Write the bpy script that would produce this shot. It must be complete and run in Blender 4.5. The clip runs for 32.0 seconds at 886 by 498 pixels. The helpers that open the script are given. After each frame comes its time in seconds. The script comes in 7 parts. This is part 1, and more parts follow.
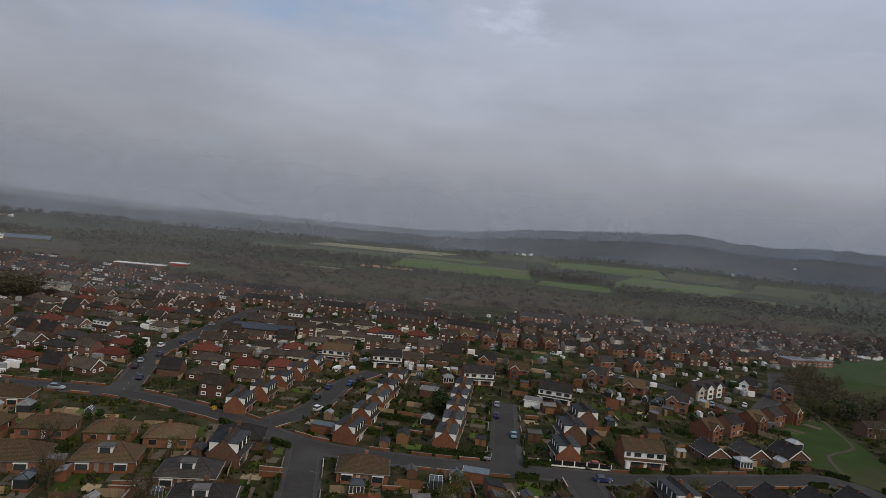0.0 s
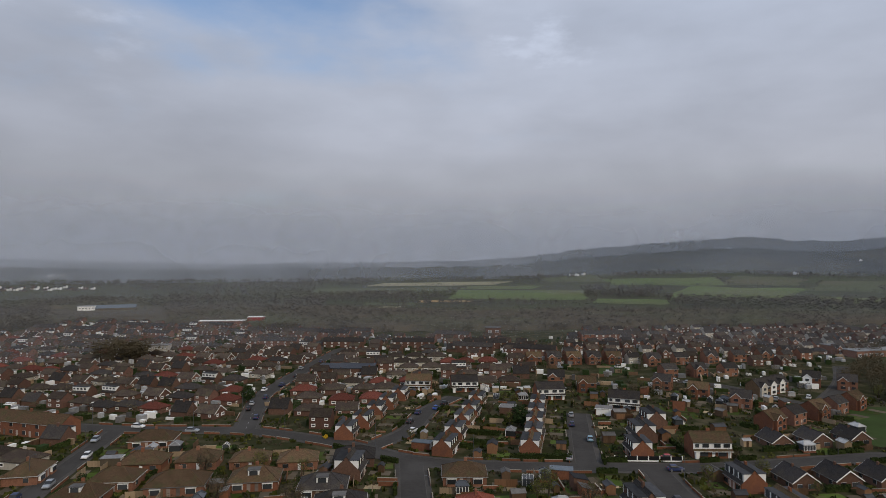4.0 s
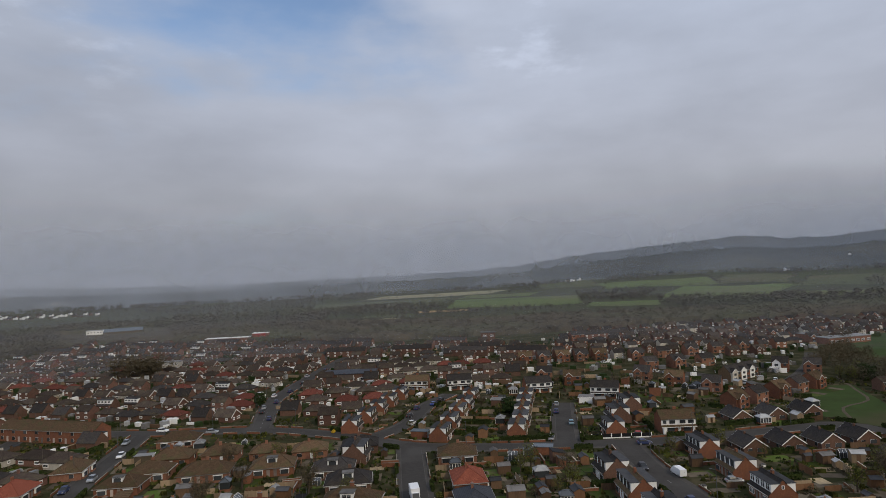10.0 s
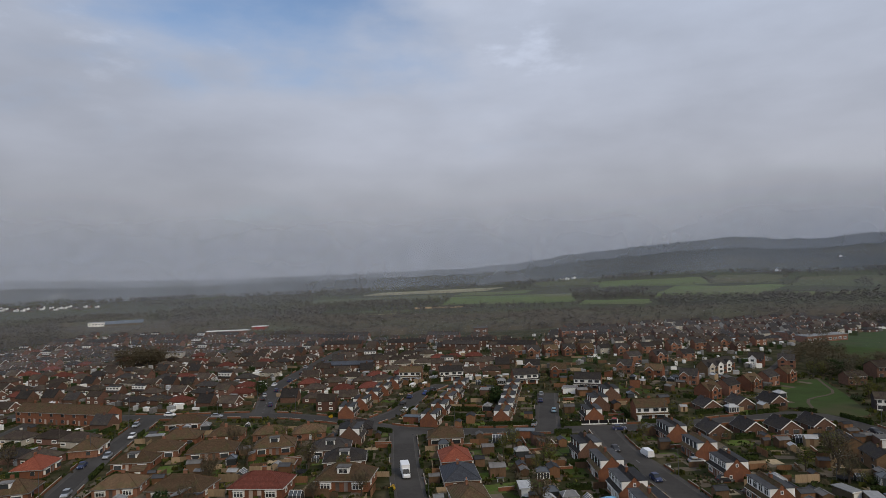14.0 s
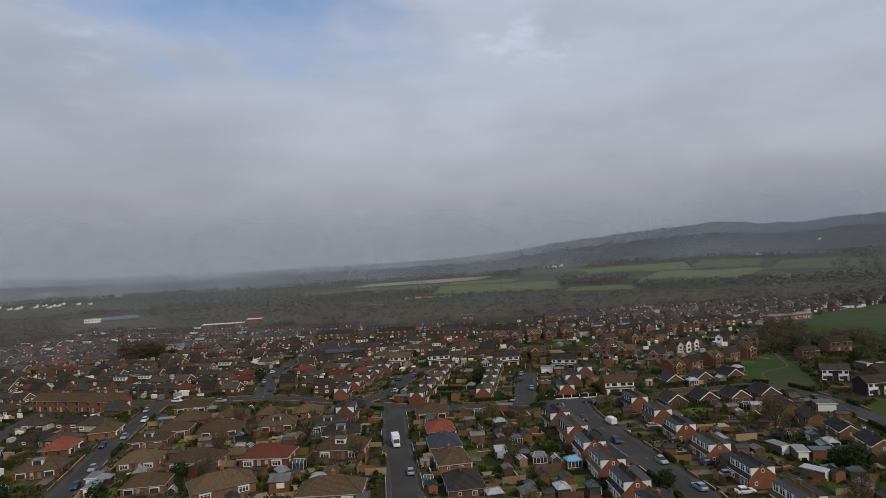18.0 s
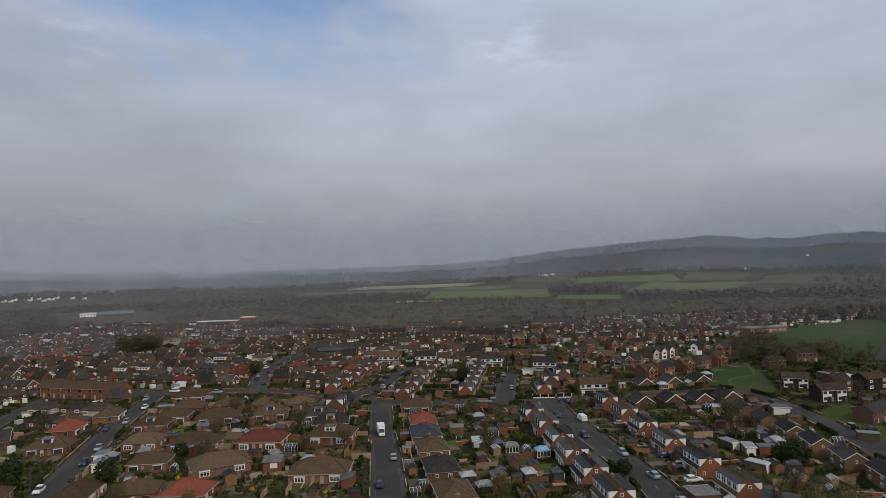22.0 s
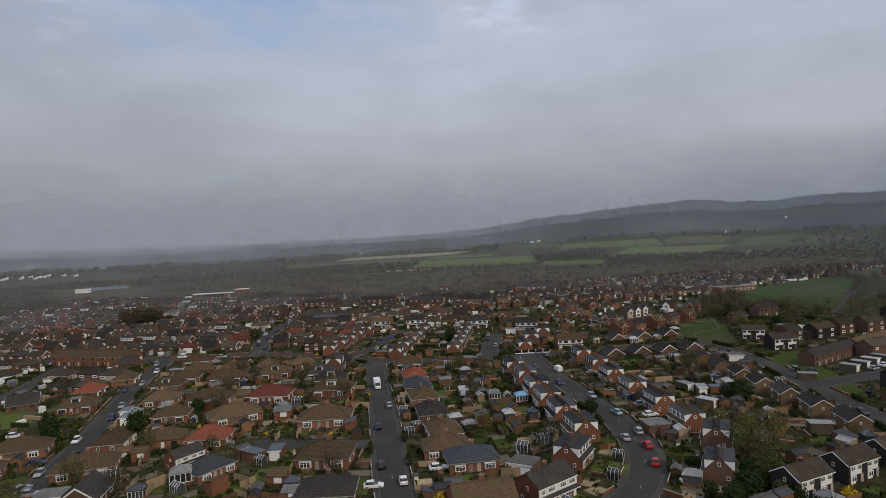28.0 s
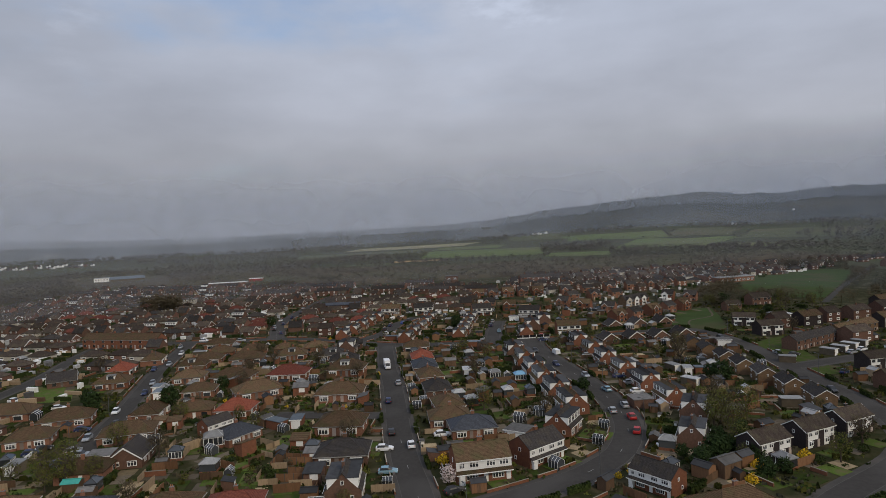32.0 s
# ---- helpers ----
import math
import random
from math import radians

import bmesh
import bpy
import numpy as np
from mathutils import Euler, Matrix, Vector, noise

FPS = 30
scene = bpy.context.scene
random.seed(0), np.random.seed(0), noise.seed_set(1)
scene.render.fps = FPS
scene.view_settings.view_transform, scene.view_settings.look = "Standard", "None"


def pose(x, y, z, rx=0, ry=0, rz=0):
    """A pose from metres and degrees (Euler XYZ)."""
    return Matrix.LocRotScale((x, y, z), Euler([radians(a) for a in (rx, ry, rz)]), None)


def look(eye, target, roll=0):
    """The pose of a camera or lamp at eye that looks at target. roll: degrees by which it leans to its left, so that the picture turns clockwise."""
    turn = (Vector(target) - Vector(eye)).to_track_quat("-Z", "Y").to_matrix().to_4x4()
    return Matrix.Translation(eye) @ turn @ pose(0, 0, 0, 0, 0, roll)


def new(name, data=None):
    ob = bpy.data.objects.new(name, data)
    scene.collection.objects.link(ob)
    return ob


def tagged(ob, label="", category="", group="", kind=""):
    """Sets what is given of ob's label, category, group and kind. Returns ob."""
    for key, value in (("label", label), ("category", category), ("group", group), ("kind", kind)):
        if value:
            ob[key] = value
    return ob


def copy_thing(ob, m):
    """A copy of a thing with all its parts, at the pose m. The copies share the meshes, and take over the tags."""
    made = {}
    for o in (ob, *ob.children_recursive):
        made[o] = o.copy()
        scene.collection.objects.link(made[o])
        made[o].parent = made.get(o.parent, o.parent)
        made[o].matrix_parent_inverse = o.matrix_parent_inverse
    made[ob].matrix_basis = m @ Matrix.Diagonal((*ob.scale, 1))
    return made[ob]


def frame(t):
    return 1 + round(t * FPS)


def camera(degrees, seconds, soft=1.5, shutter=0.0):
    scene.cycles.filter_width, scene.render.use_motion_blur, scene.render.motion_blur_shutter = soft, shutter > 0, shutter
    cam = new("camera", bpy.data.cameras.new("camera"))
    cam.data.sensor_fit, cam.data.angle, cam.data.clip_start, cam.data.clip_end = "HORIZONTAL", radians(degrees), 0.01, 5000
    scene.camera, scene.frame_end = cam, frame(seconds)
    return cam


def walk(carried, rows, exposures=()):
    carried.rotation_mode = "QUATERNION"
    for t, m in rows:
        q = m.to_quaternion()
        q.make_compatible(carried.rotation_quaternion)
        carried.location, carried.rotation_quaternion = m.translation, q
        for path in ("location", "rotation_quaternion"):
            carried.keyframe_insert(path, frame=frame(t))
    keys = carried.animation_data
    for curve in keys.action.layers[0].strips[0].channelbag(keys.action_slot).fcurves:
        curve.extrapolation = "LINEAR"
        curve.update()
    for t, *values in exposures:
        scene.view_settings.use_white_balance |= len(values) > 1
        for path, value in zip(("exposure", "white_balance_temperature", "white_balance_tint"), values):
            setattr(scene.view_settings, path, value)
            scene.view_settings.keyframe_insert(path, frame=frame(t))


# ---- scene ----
cam = camera(72.0, 32.0, soft=0.6)
PATH = [
    (0.0, (-0.00, -0.00, 53.82), (-0.00, 99.95, 50.71), 5.99),
    (0.5, (-0.59, -1.98, 52.78), (-1.61, 97.93, 48.82), 0.93),
    (1.0, (-1.34, -4.83, 52.47), (-3.42, 95.13, 50.32), -2.79),
    (1.5, (-2.52, -8.69, 53.03), (-6.27, 91.24, 52.45), -3.64),
    (2.0, (-3.94, -13.46, 53.80), (-10.07, 86.32, 56.17), -4.06),
    (2.5, (-5.16, -17.56, 54.68), (-13.18, 82.09, 56.80), -2.18),
    (3.0, (-5.60, -20.55, 55.15), (-14.50, 79.05, 56.10), -0.64),
    (3.5, (-5.22, -22.51, 55.17), (-13.55, 77.13, 56.62), 0.09),
    (5.5, (-2.46, -27.94, 53.69), (-10.12, 71.75, 55.44), -1.49),
    (6.0, (-1.99, -29.50, 53.38), (-9.55, 70.20, 54.63), -1.10),
    (6.5, (-1.59, -31.20, 53.29), (-9.31, 68.49, 54.97), -1.22),
    (7.0, (-1.07, -32.80, 53.27), (-8.18, 66.95, 53.58), 0.02),
    (7.5, (-0.60, -34.94, 53.26), (-7.88, 64.78, 54.90), -1.62),
    (8.0, (-0.03, -36.79, 53.36), (-6.73, 62.98, 54.38), -1.20),
    (8.5, (0.24, -38.87, 53.39), (-6.32, 60.89, 55.59), -1.90),
    (9.0, (0.21, -41.04, 53.27), (-7.16, 58.67, 55.31), -1.92),
    (9.5, (0.27, -43.21, 53.21), (-7.30, 56.45, 56.54), -2.87),
    (10.0, (0.30, -45.15, 53.27), (-7.54, 54.48, 56.84), -2.65),
    (10.5, (0.30, -46.93, 53.36), (-8.29, 52.66, 56.29), -1.49),
    (11.0, (0.72, -48.83, 53.31), (-7.79, 50.75, 56.73), -0.46),
    (11.5, (1.40, -50.73, 53.21), (-6.41, 48.83, 58.39), 0.22),
    (12.0, (1.72, -52.17, 52.97), (-6.43, 47.44, 56.39), -0.34),
    (12.5, (2.10, -53.69, 52.78), (-5.71, 45.93, 56.64), -2.60),
    (13.0, (2.50, -55.16, 52.72), (-5.29, 44.49, 55.51), -3.65),
    (13.5, (2.98, -56.72, 52.87), (-4.13, 43.00, 55.11), -1.10),
    (14.0, (3.16, -58.64, 52.91), (-4.30, 41.04, 56.02), -2.00),
    (14.5, (3.49, -60.79, 52.97), (-3.79, 38.90, 55.95), -2.56),
    (16.5, (5.94, -71.06, 53.20), (-0.27, 28.74, 54.39), -3.13),
    (17.0, (6.34, -73.20, 53.48), (0.59, 26.62, 54.66), -3.24),
    (17.5, (6.58, -75.23, 53.47), (0.67, 24.56, 55.72), -3.31),
    (18.0, (6.77, -76.97, 53.27), (0.88, 22.85, 54.67), -3.16),
    (18.5, (7.03, -78.89, 53.01), (1.31, 20.91, 55.36), -2.65),
    (19.0, (7.24, -80.76, 52.99), (1.26, 19.04, 55.18), -3.16),
    (19.5, (7.31, -82.51, 52.97), (0.71, 17.24, 55.52), -3.88),
    (20.0, (7.52, -83.75, 52.90), (0.96, 16.03, 53.07), -3.18),
    (20.5, (8.06, -85.50, 52.70), (1.60, 14.28, 54.14), -3.61),
    (21.0, (8.85, -87.26, 52.63), (3.26, 12.57, 54.16), -3.03),
    (21.5, (9.44, -88.98, 52.72), (4.54, 10.88, 54.44), -2.29),
    (22.0, (9.80, -91.04, 52.81), (4.86, 8.81, 55.09), -1.47),
    (22.5, (9.89, -93.40, 52.81), (4.28, 6.38, 56.44), -2.41),
    (23.0, (10.05, -95.39, 52.70), (3.95, 4.35, 56.43), -0.50),
    (23.5, (10.57, -96.68, 52.77), (5.09, 3.12, 55.71), 0.71),
    (24.0, (11.12, -97.90, 52.74), (5.94, 1.92, 55.67), 0.48),
    (24.5, (11.40, -98.70, 52.69), (6.27, 1.16, 54.11), -1.01),
    (25.0, (11.55, -99.55, 52.60), (6.88, 0.34, 53.01), -1.62),
    (25.5, (11.61, -100.76, 52.34), (6.51, -0.89, 51.48), -3.28),
    (26.0, (11.91, -102.03, 52.14), (7.34, -2.14, 50.91), -3.69),
    (26.5, (12.12, -103.38, 52.33), (7.95, -3.55, 48.37), -2.78),
    (28.5, (10.89, -111.64, 52.57), (7.89, -11.72, 50.00), -2.77),
    (29.0, (10.95, -113.53, 52.63), (7.01, -13.66, 49.54), -3.21),
    (29.5, (11.02, -115.38, 52.73), (5.48, -15.65, 47.89), -3.53),
    (30.0, (11.20, -117.19, 52.81), (3.95, -17.62, 46.93), -3.84),
    (30.5, (11.53, -119.06, 52.76), (2.94, -19.61, 46.78), -3.78),
    (31.0, (11.86, -120.90, 52.68), (5.65, -21.29, 46.55), -1.69),
    (31.5, (12.31, -122.80, 52.59), (7.68, -23.01, 48.02), -1.63),
    (32.0, (12.71, -124.77, 52.50), (8.11, -24.96, 48.39), -2.61),
]
walk(cam, [(t, look(eye, target, roll)) for t, eye, target, roll in PATH], [(0.0, -0.16), (1.5, -0.04), (4.0, 0.0), (32.0, 0.0)])

# ---- light ----
SUN_EL, SUN_AZ = 36.0, 140.0     # degrees above the horizon; degrees clockwise from the +y axis
world = bpy.data.worlds.new("sky")
scene.world = world
world.use_nodes = True
wn, wl = world.node_tree.nodes, world.node_tree.links
wn.clear()
w_out = wn.new("ShaderNodeOutputWorld")
w_bg = wn.new("ShaderNodeBackground")
w_bg.inputs["Strength"].default_value = 0.1
sky = wn.new("ShaderNodeTexSky")
sky.sky_type = "NISHITA"
sky.sun_disc = False
sky.sun_elevation = radians(SUN_EL)
sky.sun_rotation = radians(SUN_AZ)
sky.dust_density = 3.0
def sky_node(kind, **values):
    n = wn.new(kind)
    for k, v in values.items():
        n.inputs[k.replace("_", " ")].default_value = v
    return n


w_co = wn.new("ShaderNodeTexCoord")
w_map = sky_node("ShaderNodeMapping", Scale=(1.0, 1.0, 2.6), Location=(0.3, 0.1, 0.0))
w_noise = sky_node("ShaderNodeTexNoise", Scale=2.6, Detail=8.0, Roughness=0.52)
w_fine = sky_node("ShaderNodeTexNoise", Scale=4.2, Detail=6.0, Roughness=0.5)
w_sep = wn.new("ShaderNodeSeparateXYZ")
wl.new(w_co.outputs["Generated"], w_map.inputs["Vector"])
wl.new(w_map.outputs["Vector"], w_noise.inputs["Vector"])
wl.new(w_map.outputs["Vector"], w_fine.inputs["Vector"])
wl.new(w_co.outputs["Generated"], w_sep.inputs["Vector"])
# the broad opening in the cloud, high to the north-west
w_far = wn.new("ShaderNodeVectorMath")
w_far.operation = "DISTANCE"
w_far.inputs[1].default_value = (math.sin(radians(-24)) * math.cos(radians(33)), math.cos(radians(-24)) * math.cos(radians(33)), math.sin(radians(33)))
wl.new(w_co.outputs["Generated"], w_far.inputs[0])
w_open = sky_node("ShaderNodeMapRange", From_Min=0.06, From_Max=0.46, To_Min=0.36, To_Max=0.0)
w_sum = wn.new("ShaderNodeMath")
w_sum.operation = "SUBTRACT"
w_cover = sky_node("ShaderNodeMapRange", From_Min=0.06, From_Max=0.42)
w_cover.interpolation_type = "SMOOTHSTEP"
wl.new(w_far.outputs["Value"], w_open.inputs["Value"])
wl.new(w_noise.outputs["Fac"], w_sum.inputs[0])
wl.new(w_open.outputs["Result"], w_sum.inputs[1])
wl.new(w_sum.outputs[0], w_cover.inputs["Value"])
w_blue = wn.new("ShaderNodeVectorMath")
w_blue.operation = "MULTIPLY"
w_blue.inputs[1].default_value = (1.36, 1.42, 1.50)
wl.new(sky.outputs["Color"], w_blue.inputs[0])
# cloud and haze: mauve-grey near the horizon, paler and bluer above
w_ramp = wn.new("ShaderNodeValToRGB")
w_ramp.color_ramp.elements[0].position, w_ramp.color_ramp.elements[0].color = 0.0, (0.292, 0.296, 0.322, 1)
w_ramp.color_ramp.elements[1].position, w_ramp.color_ramp.elements[1].color = 0.60, (0.51, 0.57, 0.70, 1)
for at, colour in ((0.06, (0.350, 0.358, 0.390, 1)), (0.18, (0.396, 0.420, 0.490, 1)), (0.36, (0.434, 0.482, 0.592, 1))):
    w_ramp.color_ramp.elements.new(at).color = colour
wl.new(w_sep.outputs["Z"], w_ramp.inputs["Fac"])
w_var = sky_node("ShaderNodeMapRange", From_Min=0.32, From_Max=0.74, To_Min=9.3, To_Max=11.6)
w_tint = wn.new("ShaderNodeVectorMath")
w_tint.operation = "SCALE"
wl.new(w_fine.outputs["Fac"], w_var.inputs["Value"])
# a few brighter puffs high up
w_puff = sky_node("ShaderNodeTexNoise", Scale=5.5, Detail=9.0, Roughness=0.58)
w_bright = sky_node("ShaderNodeMapRange", From_Min=0.54, From_Max=0.70, To_Min=0.0, To_Max=2.6)
w_bright.interpolation_type = "SMOOTHSTEP"
w_high = sky_node("ShaderNodeMapRange", From_Min=0.20, From_Max=0.34)
w_puffs, w_scale = wn.new("ShaderNodeMath"), wn.new("ShaderNodeMath")
w_puffs.operation = "MULTIPLY"
wl.new(w_map.outputs["Vector"], w_puff.inputs["Vector"])
wl.new(w_puff.outputs["Fac"], w_bright.inputs["Value"])
wl.new(w_sep.outputs["Z"], w_high.inputs["Value"])
wl.new(w_bright.outputs["Result"], w_puffs.inputs[0])
wl.new(w_high.outputs["Result"], w_puffs.inputs[1])
wl.new(w_var.outputs["Result"], w_scale.inputs[0])
wl.new(w_puffs.outputs[0], w_scale.inputs[1])
# the cloud is heavier low in the west
w_west = wn.new("ShaderNodeVectorMath")
w_west.operation = "DISTANCE"
w_west.inputs[1].default_value = (math.sin(radians(-42)), math.cos(radians(-42)), 0.12)
w_heavy = sky_node("ShaderNodeMapRange", From_Min=0.1, From_Max=0.75, To_Min=0.90, To_Max=1.03)
w_heavy.interpolation_type = "SMOOTHSTEP"
w_bank = wn.new("ShaderNodeMath")
w_bank.operation = "MULTIPLY"
wl.new(w_co.outputs["Generated"], w_west.inputs[0])
wl.new(w_west.outputs["Value"], w_heavy.inputs["Value"])
wl.new(w_scale.outputs[0], w_bank.inputs[0])
wl.new(w_heavy.outputs["Result"], w_bank.inputs[1])
wl.new(w_ramp.outputs["Color"], w_tint.inputs[0])
wl.new(w_bank.outputs[0], w_tint.inputs["Scale"])
w_mix = wn.new("ShaderNodeMixRGB")
wl.new(w_cover.outputs["Result"], w_mix.inputs["Fac"])
wl.new(w_blue.outputs["Vector"], w_mix.inputs[1])
wl.new(w_tint.outputs["Vector"], w_mix.inputs[2])
wl.new(w_mix.outputs["Color"], w_bg.inputs["Color"])
wl.new(w_bg.outputs["Background"], w_out.inputs["Surface"])

sun = new("sun", bpy.data.lights.new("sun", "SUN"))
sun.data.energy, sun.data.angle, sun.data.color = 1.4, radians(8), (1.0, 0.83, 0.58)
sa, se = radians(SUN_AZ), radians(SUN_EL)
sun.matrix_world = look((math.sin(sa) * 300, math.cos(sa) * 300, math.tan(se) * 300), (0, 0, 0))

# ---- materials ----


def material(name, colour, rough=0.8, second=None, scale=1.0, bump=0.0, bump_scale=20.0, metal=0.0, vary=0.0, spec=0.3, third=None, third_scale=0.15, stretch=None):
    """Two colours mixed by grain, a third by broad stains, fine relief, and a change of value from object to object."""
    m = bpy.data.materials.new(name)
    m.use_nodes = True
    n, l = m.node_tree.nodes, m.node_tree.links
    b = n["Principled BSDF"]
    b.inputs["Roughness"].default_value = rough
    b.inputs["Metallic"].default_value = metal
    b.inputs["Specular IOR Level"].default_value = spec if rough < 0.8 else min(spec, 0.06)
    b.inputs["Base Color"].default_value = (*colour, 1)
    co = n.new("ShaderNodeTexCoord")
    vec = co.outputs["Object"]
    if stretch:
        mp = n.new("ShaderNodeMapping")
        mp.inputs["Scale"].default_value = stretch
        l.new(vec, mp.inputs["Vector"])
        vec = mp.outputs["Vector"]
    col = None
    if second:
        t = n.new("ShaderNodeTexNoise")
        t.inputs["Scale"].default_value = scale
        t.inputs["Detail"].default_value = 6
        t.inputs["Roughness"].default_value = 0.65
        r = n.new("ShaderNodeMapRange")
        r.inputs["From Min"].default_value, r.inputs["From Max"].default_value = 0.35, 0.65
        x = n.new("ShaderNodeMixRGB")
        x.inputs[1].default_value, x.inputs[2].default_value = (*colour, 1), (*second, 1)
        l.new(vec, t.inputs["Vector"])
        l.new(t.outputs["Fac"], r.inputs["Value"])
        l.new(r.outputs["Result"], x.inputs["Fac"])
        col = x.outputs["Color"]
    if third:
        t = n.new("ShaderNodeTexNoise")
        t.inputs["Scale"].default_value = third_scale
        t.inputs["Detail"].default_value = 4
        r = n.new("ShaderNodeMapRange")
        r.inputs["From Min"].default_value, r.inputs["From Max"].default_value = 0.48, 0.66
        x = n.new("ShaderNodeMixRGB")
        x.inputs[2].default_value = (*third, 1)
        l.new(co.outputs["Object"], t.inputs["Vector"])
        l.new(t.outputs["Fac"], r.inputs["Value"])
        l.new(r.outputs["Result"], x.inputs["Fac"])
        if col:
            l.new(col, x.inputs[1])
        else:
            x.inputs[1].default_value = (*colour, 1)
        col = x.outputs["Color"]
    if vary:
        o = n.new("ShaderNodeObjectInfo")
        r = n.new("ShaderNodeMapRange")
        r.inputs["To Min"].default_value, r.inputs["To Max"].default_value = 1 - vary, 1 + vary
        h = n.new("ShaderNodeHueSaturation")
        g, s = n.new("ShaderNodeNewGeometry"), n.new("ShaderNodeMath")
        s.operation = "WRAP"
        s.inputs[1].default_value, s.inputs[2].default_value = 1.0, 0.0
        a = n.new("ShaderNodeMath")
        l.new(o.outputs["Random"], a.inputs[0])
        l.new(g.outputs["Random Per Island"], a.inputs[1])
        l.new(a.outputs[0], s.inputs[0])
        l.new(s.outputs[0], r.inputs["Value"])
        l.new(r.outputs["Result"], h.inputs["Value"])
        if col:
            l.new(col, h.inputs["Color"])
        else:
            h.inputs["Color"].default_value = (*colour, 1)
        col = h.outputs["Color"]
    if col:
        l.new(col, b.inputs["Base Color"])
    if bump:
        t = n.new("ShaderNodeTexNoise")
        t.inputs["Scale"].default_value = bump_scale
        t.inputs["Detail"].default_value = 3
        u = n.new("ShaderNodeBump")
        u.inputs["Strength"].default_value = bump
        u.inputs["Distance"].default_value = 0.05
        l.new(vec, t.inputs["Vector"])
        l.new(t.outputs["Fac"], u.inputs["Height"])
        l.new(u.outputs["Normal"], b.inputs["Normal"])
    return m


def courses(name, colour, second, joint, width, height, vary=0.12, rough=0.85, axis_up=True, third=None):
    """Brick walls and tiled roofs: courses of pieces with joints, patchy at a broader scale."""
    m = material(name, colour, rough, second, 1.6, vary=vary, third=third, third_scale=0.35, spec=0.08)
    n, l = m.node_tree.nodes, m.node_tree.links
    b = n["Principled BSDF"]
    src = b.inputs["Base Color"].links[0].from_socket
    co = n.new("ShaderNodeTexCoord")
    sep, add, com = n.new("ShaderNodeSeparateXYZ"), n.new("ShaderNodeMath"), n.new("ShaderNodeCombineXYZ")
    add.operation = "ADD"
    l.new(co.outputs["Object"], sep.inputs[0])
    l.new(sep.outputs["X"], add.inputs[0])
    l.new(sep.outputs["Y"], add.inputs[1])
    l.new(add.outputs[0], com.inputs["X"])
    l.new(sep.outputs["Z"], com.inputs["Y"])
    t = n.new("ShaderNodeTexBrick")
    t.inputs["Color1"].default_value = (1, 1, 1, 1)
    t.inputs["Color2"].default_value = (0.72, 0.72, 0.72, 1)
    t.inputs["Mortar"].default_value = (*joint, 1)
    t.inputs["Scale"].default_value = 1.0
    t.inputs["Mortar Size"].default_value = height * 0.12
    t.inputs["Brick Width"].default_value, t.inputs["Row Height"].default_value = width, height
    x = n.new("ShaderNodeMixRGB")
    x.blend_type = "MULTIPLY"
    x.inputs["Fac"].default_value = 0.8
    l.new(com.outputs[0], t.inputs["Vector"])
    l.new(src, x.inputs[1])
    l.new(t.outputs["Color"], x.inputs[2])
    l.new(x.outputs["Color"], b.inputs["Base Color"])
    u = n.new("ShaderNodeBump")
    u.inputs["Strength"].default_value, u.inputs["Distance"].default_value = 0.5, 0.02
    l.new(t.outputs["Color"], u.inputs["Height"])
    l.new(u.outputs["Normal"], b.inputs["Normal"])
    return m


BRICK = courses("red_brick", (0.250, 0.112, 0.066), (0.180, 0.080, 0.048), (0.9, 0.85, 0.8), 0.225, 0.075, third=(0.18, 0.084, 0.058))
# red brick for far walls, with the haze muted into its colour
BRICK_DULL = courses("dull_red_brick", (0.185, 0.104, 0.078), (0.135, 0.078, 0.062), (0.9, 0.85, 0.8), 0.225, 0.075, vary=0.35)
BRICK_ORANGE = courses("orange_brick", (0.29, 0.148, 0.098), (0.215, 0.108, 0.073), (0.9, 0.85, 0.8), 0.225, 0.075)
BRICK_BROWN = courses("brown_brick", (0.165, 0.098, 0.072), (0.12, 0.072, 0.054), (0.9, 0.85, 0.8), 0.225, 0.075)
BRICK_TAN = courses("tan_brick", (0.200, 0.132, 0.080), (0.150, 0.100, 0.062), (0.9, 0.85, 0.8), 0.225, 0.075)
BRICK_DARK = courses("dark_brick", (0.05, 0.042, 0.042), (0.035, 0.03, 0.03), (0.9, 0.85, 0.8), 0.225, 0.075)
TILE = courses("brown_roof_tile", (0.146, 0.096, 0.058), (0.104, 0.069, 0.043), (0.35, 0.3, 0.28), 0.3, 0.17, vary=0.38, third=(0.104, 0.088, 0.046))
TILE_OLD = courses("weathered_roof_tile", (0.088, 0.068, 0.056), (0.062, 0.050, 0.043), (0.4, 0.36, 0.34), 0.3, 0.17, vary=0.4, third=(0.10, 0.085, 0.06))
TILE_GREY = courses("grey_roof_tile", (0.062, 0.057, 0.056), (0.046, 0.043, 0.042), (0.35, 0.3, 0.28), 0.3, 0.17, vary=0.3, third=(0.070, 0.062, 0.052))
TILE_RED = courses("terracotta_roof_tile", (0.32, 0.105, 0.066), (0.25, 0.08, 0.052), (0.4, 0.3, 0.28), 0.3, 0.17, vary=0.12)
TILE_MAROON = courses("dull_red_roof_tile", (0.185, 0.062, 0.044), (0.135, 0.050, 0.038), (0.4, 0.3, 0.28), 0.3, 0.17, vary=0.25)
SLATE = courses("slate", (0.075, 0.08, 0.095), (0.055, 0.06, 0.07), (0.4, 0.4, 0.4), 0.3, 0.2, vary=0.15, rough=0.6)
WHITE = material("white_upvc", (0.84, 0.84, 0.82), 0.45, (0.76, 0.76, 0.74), 1.5, vary=0.08)
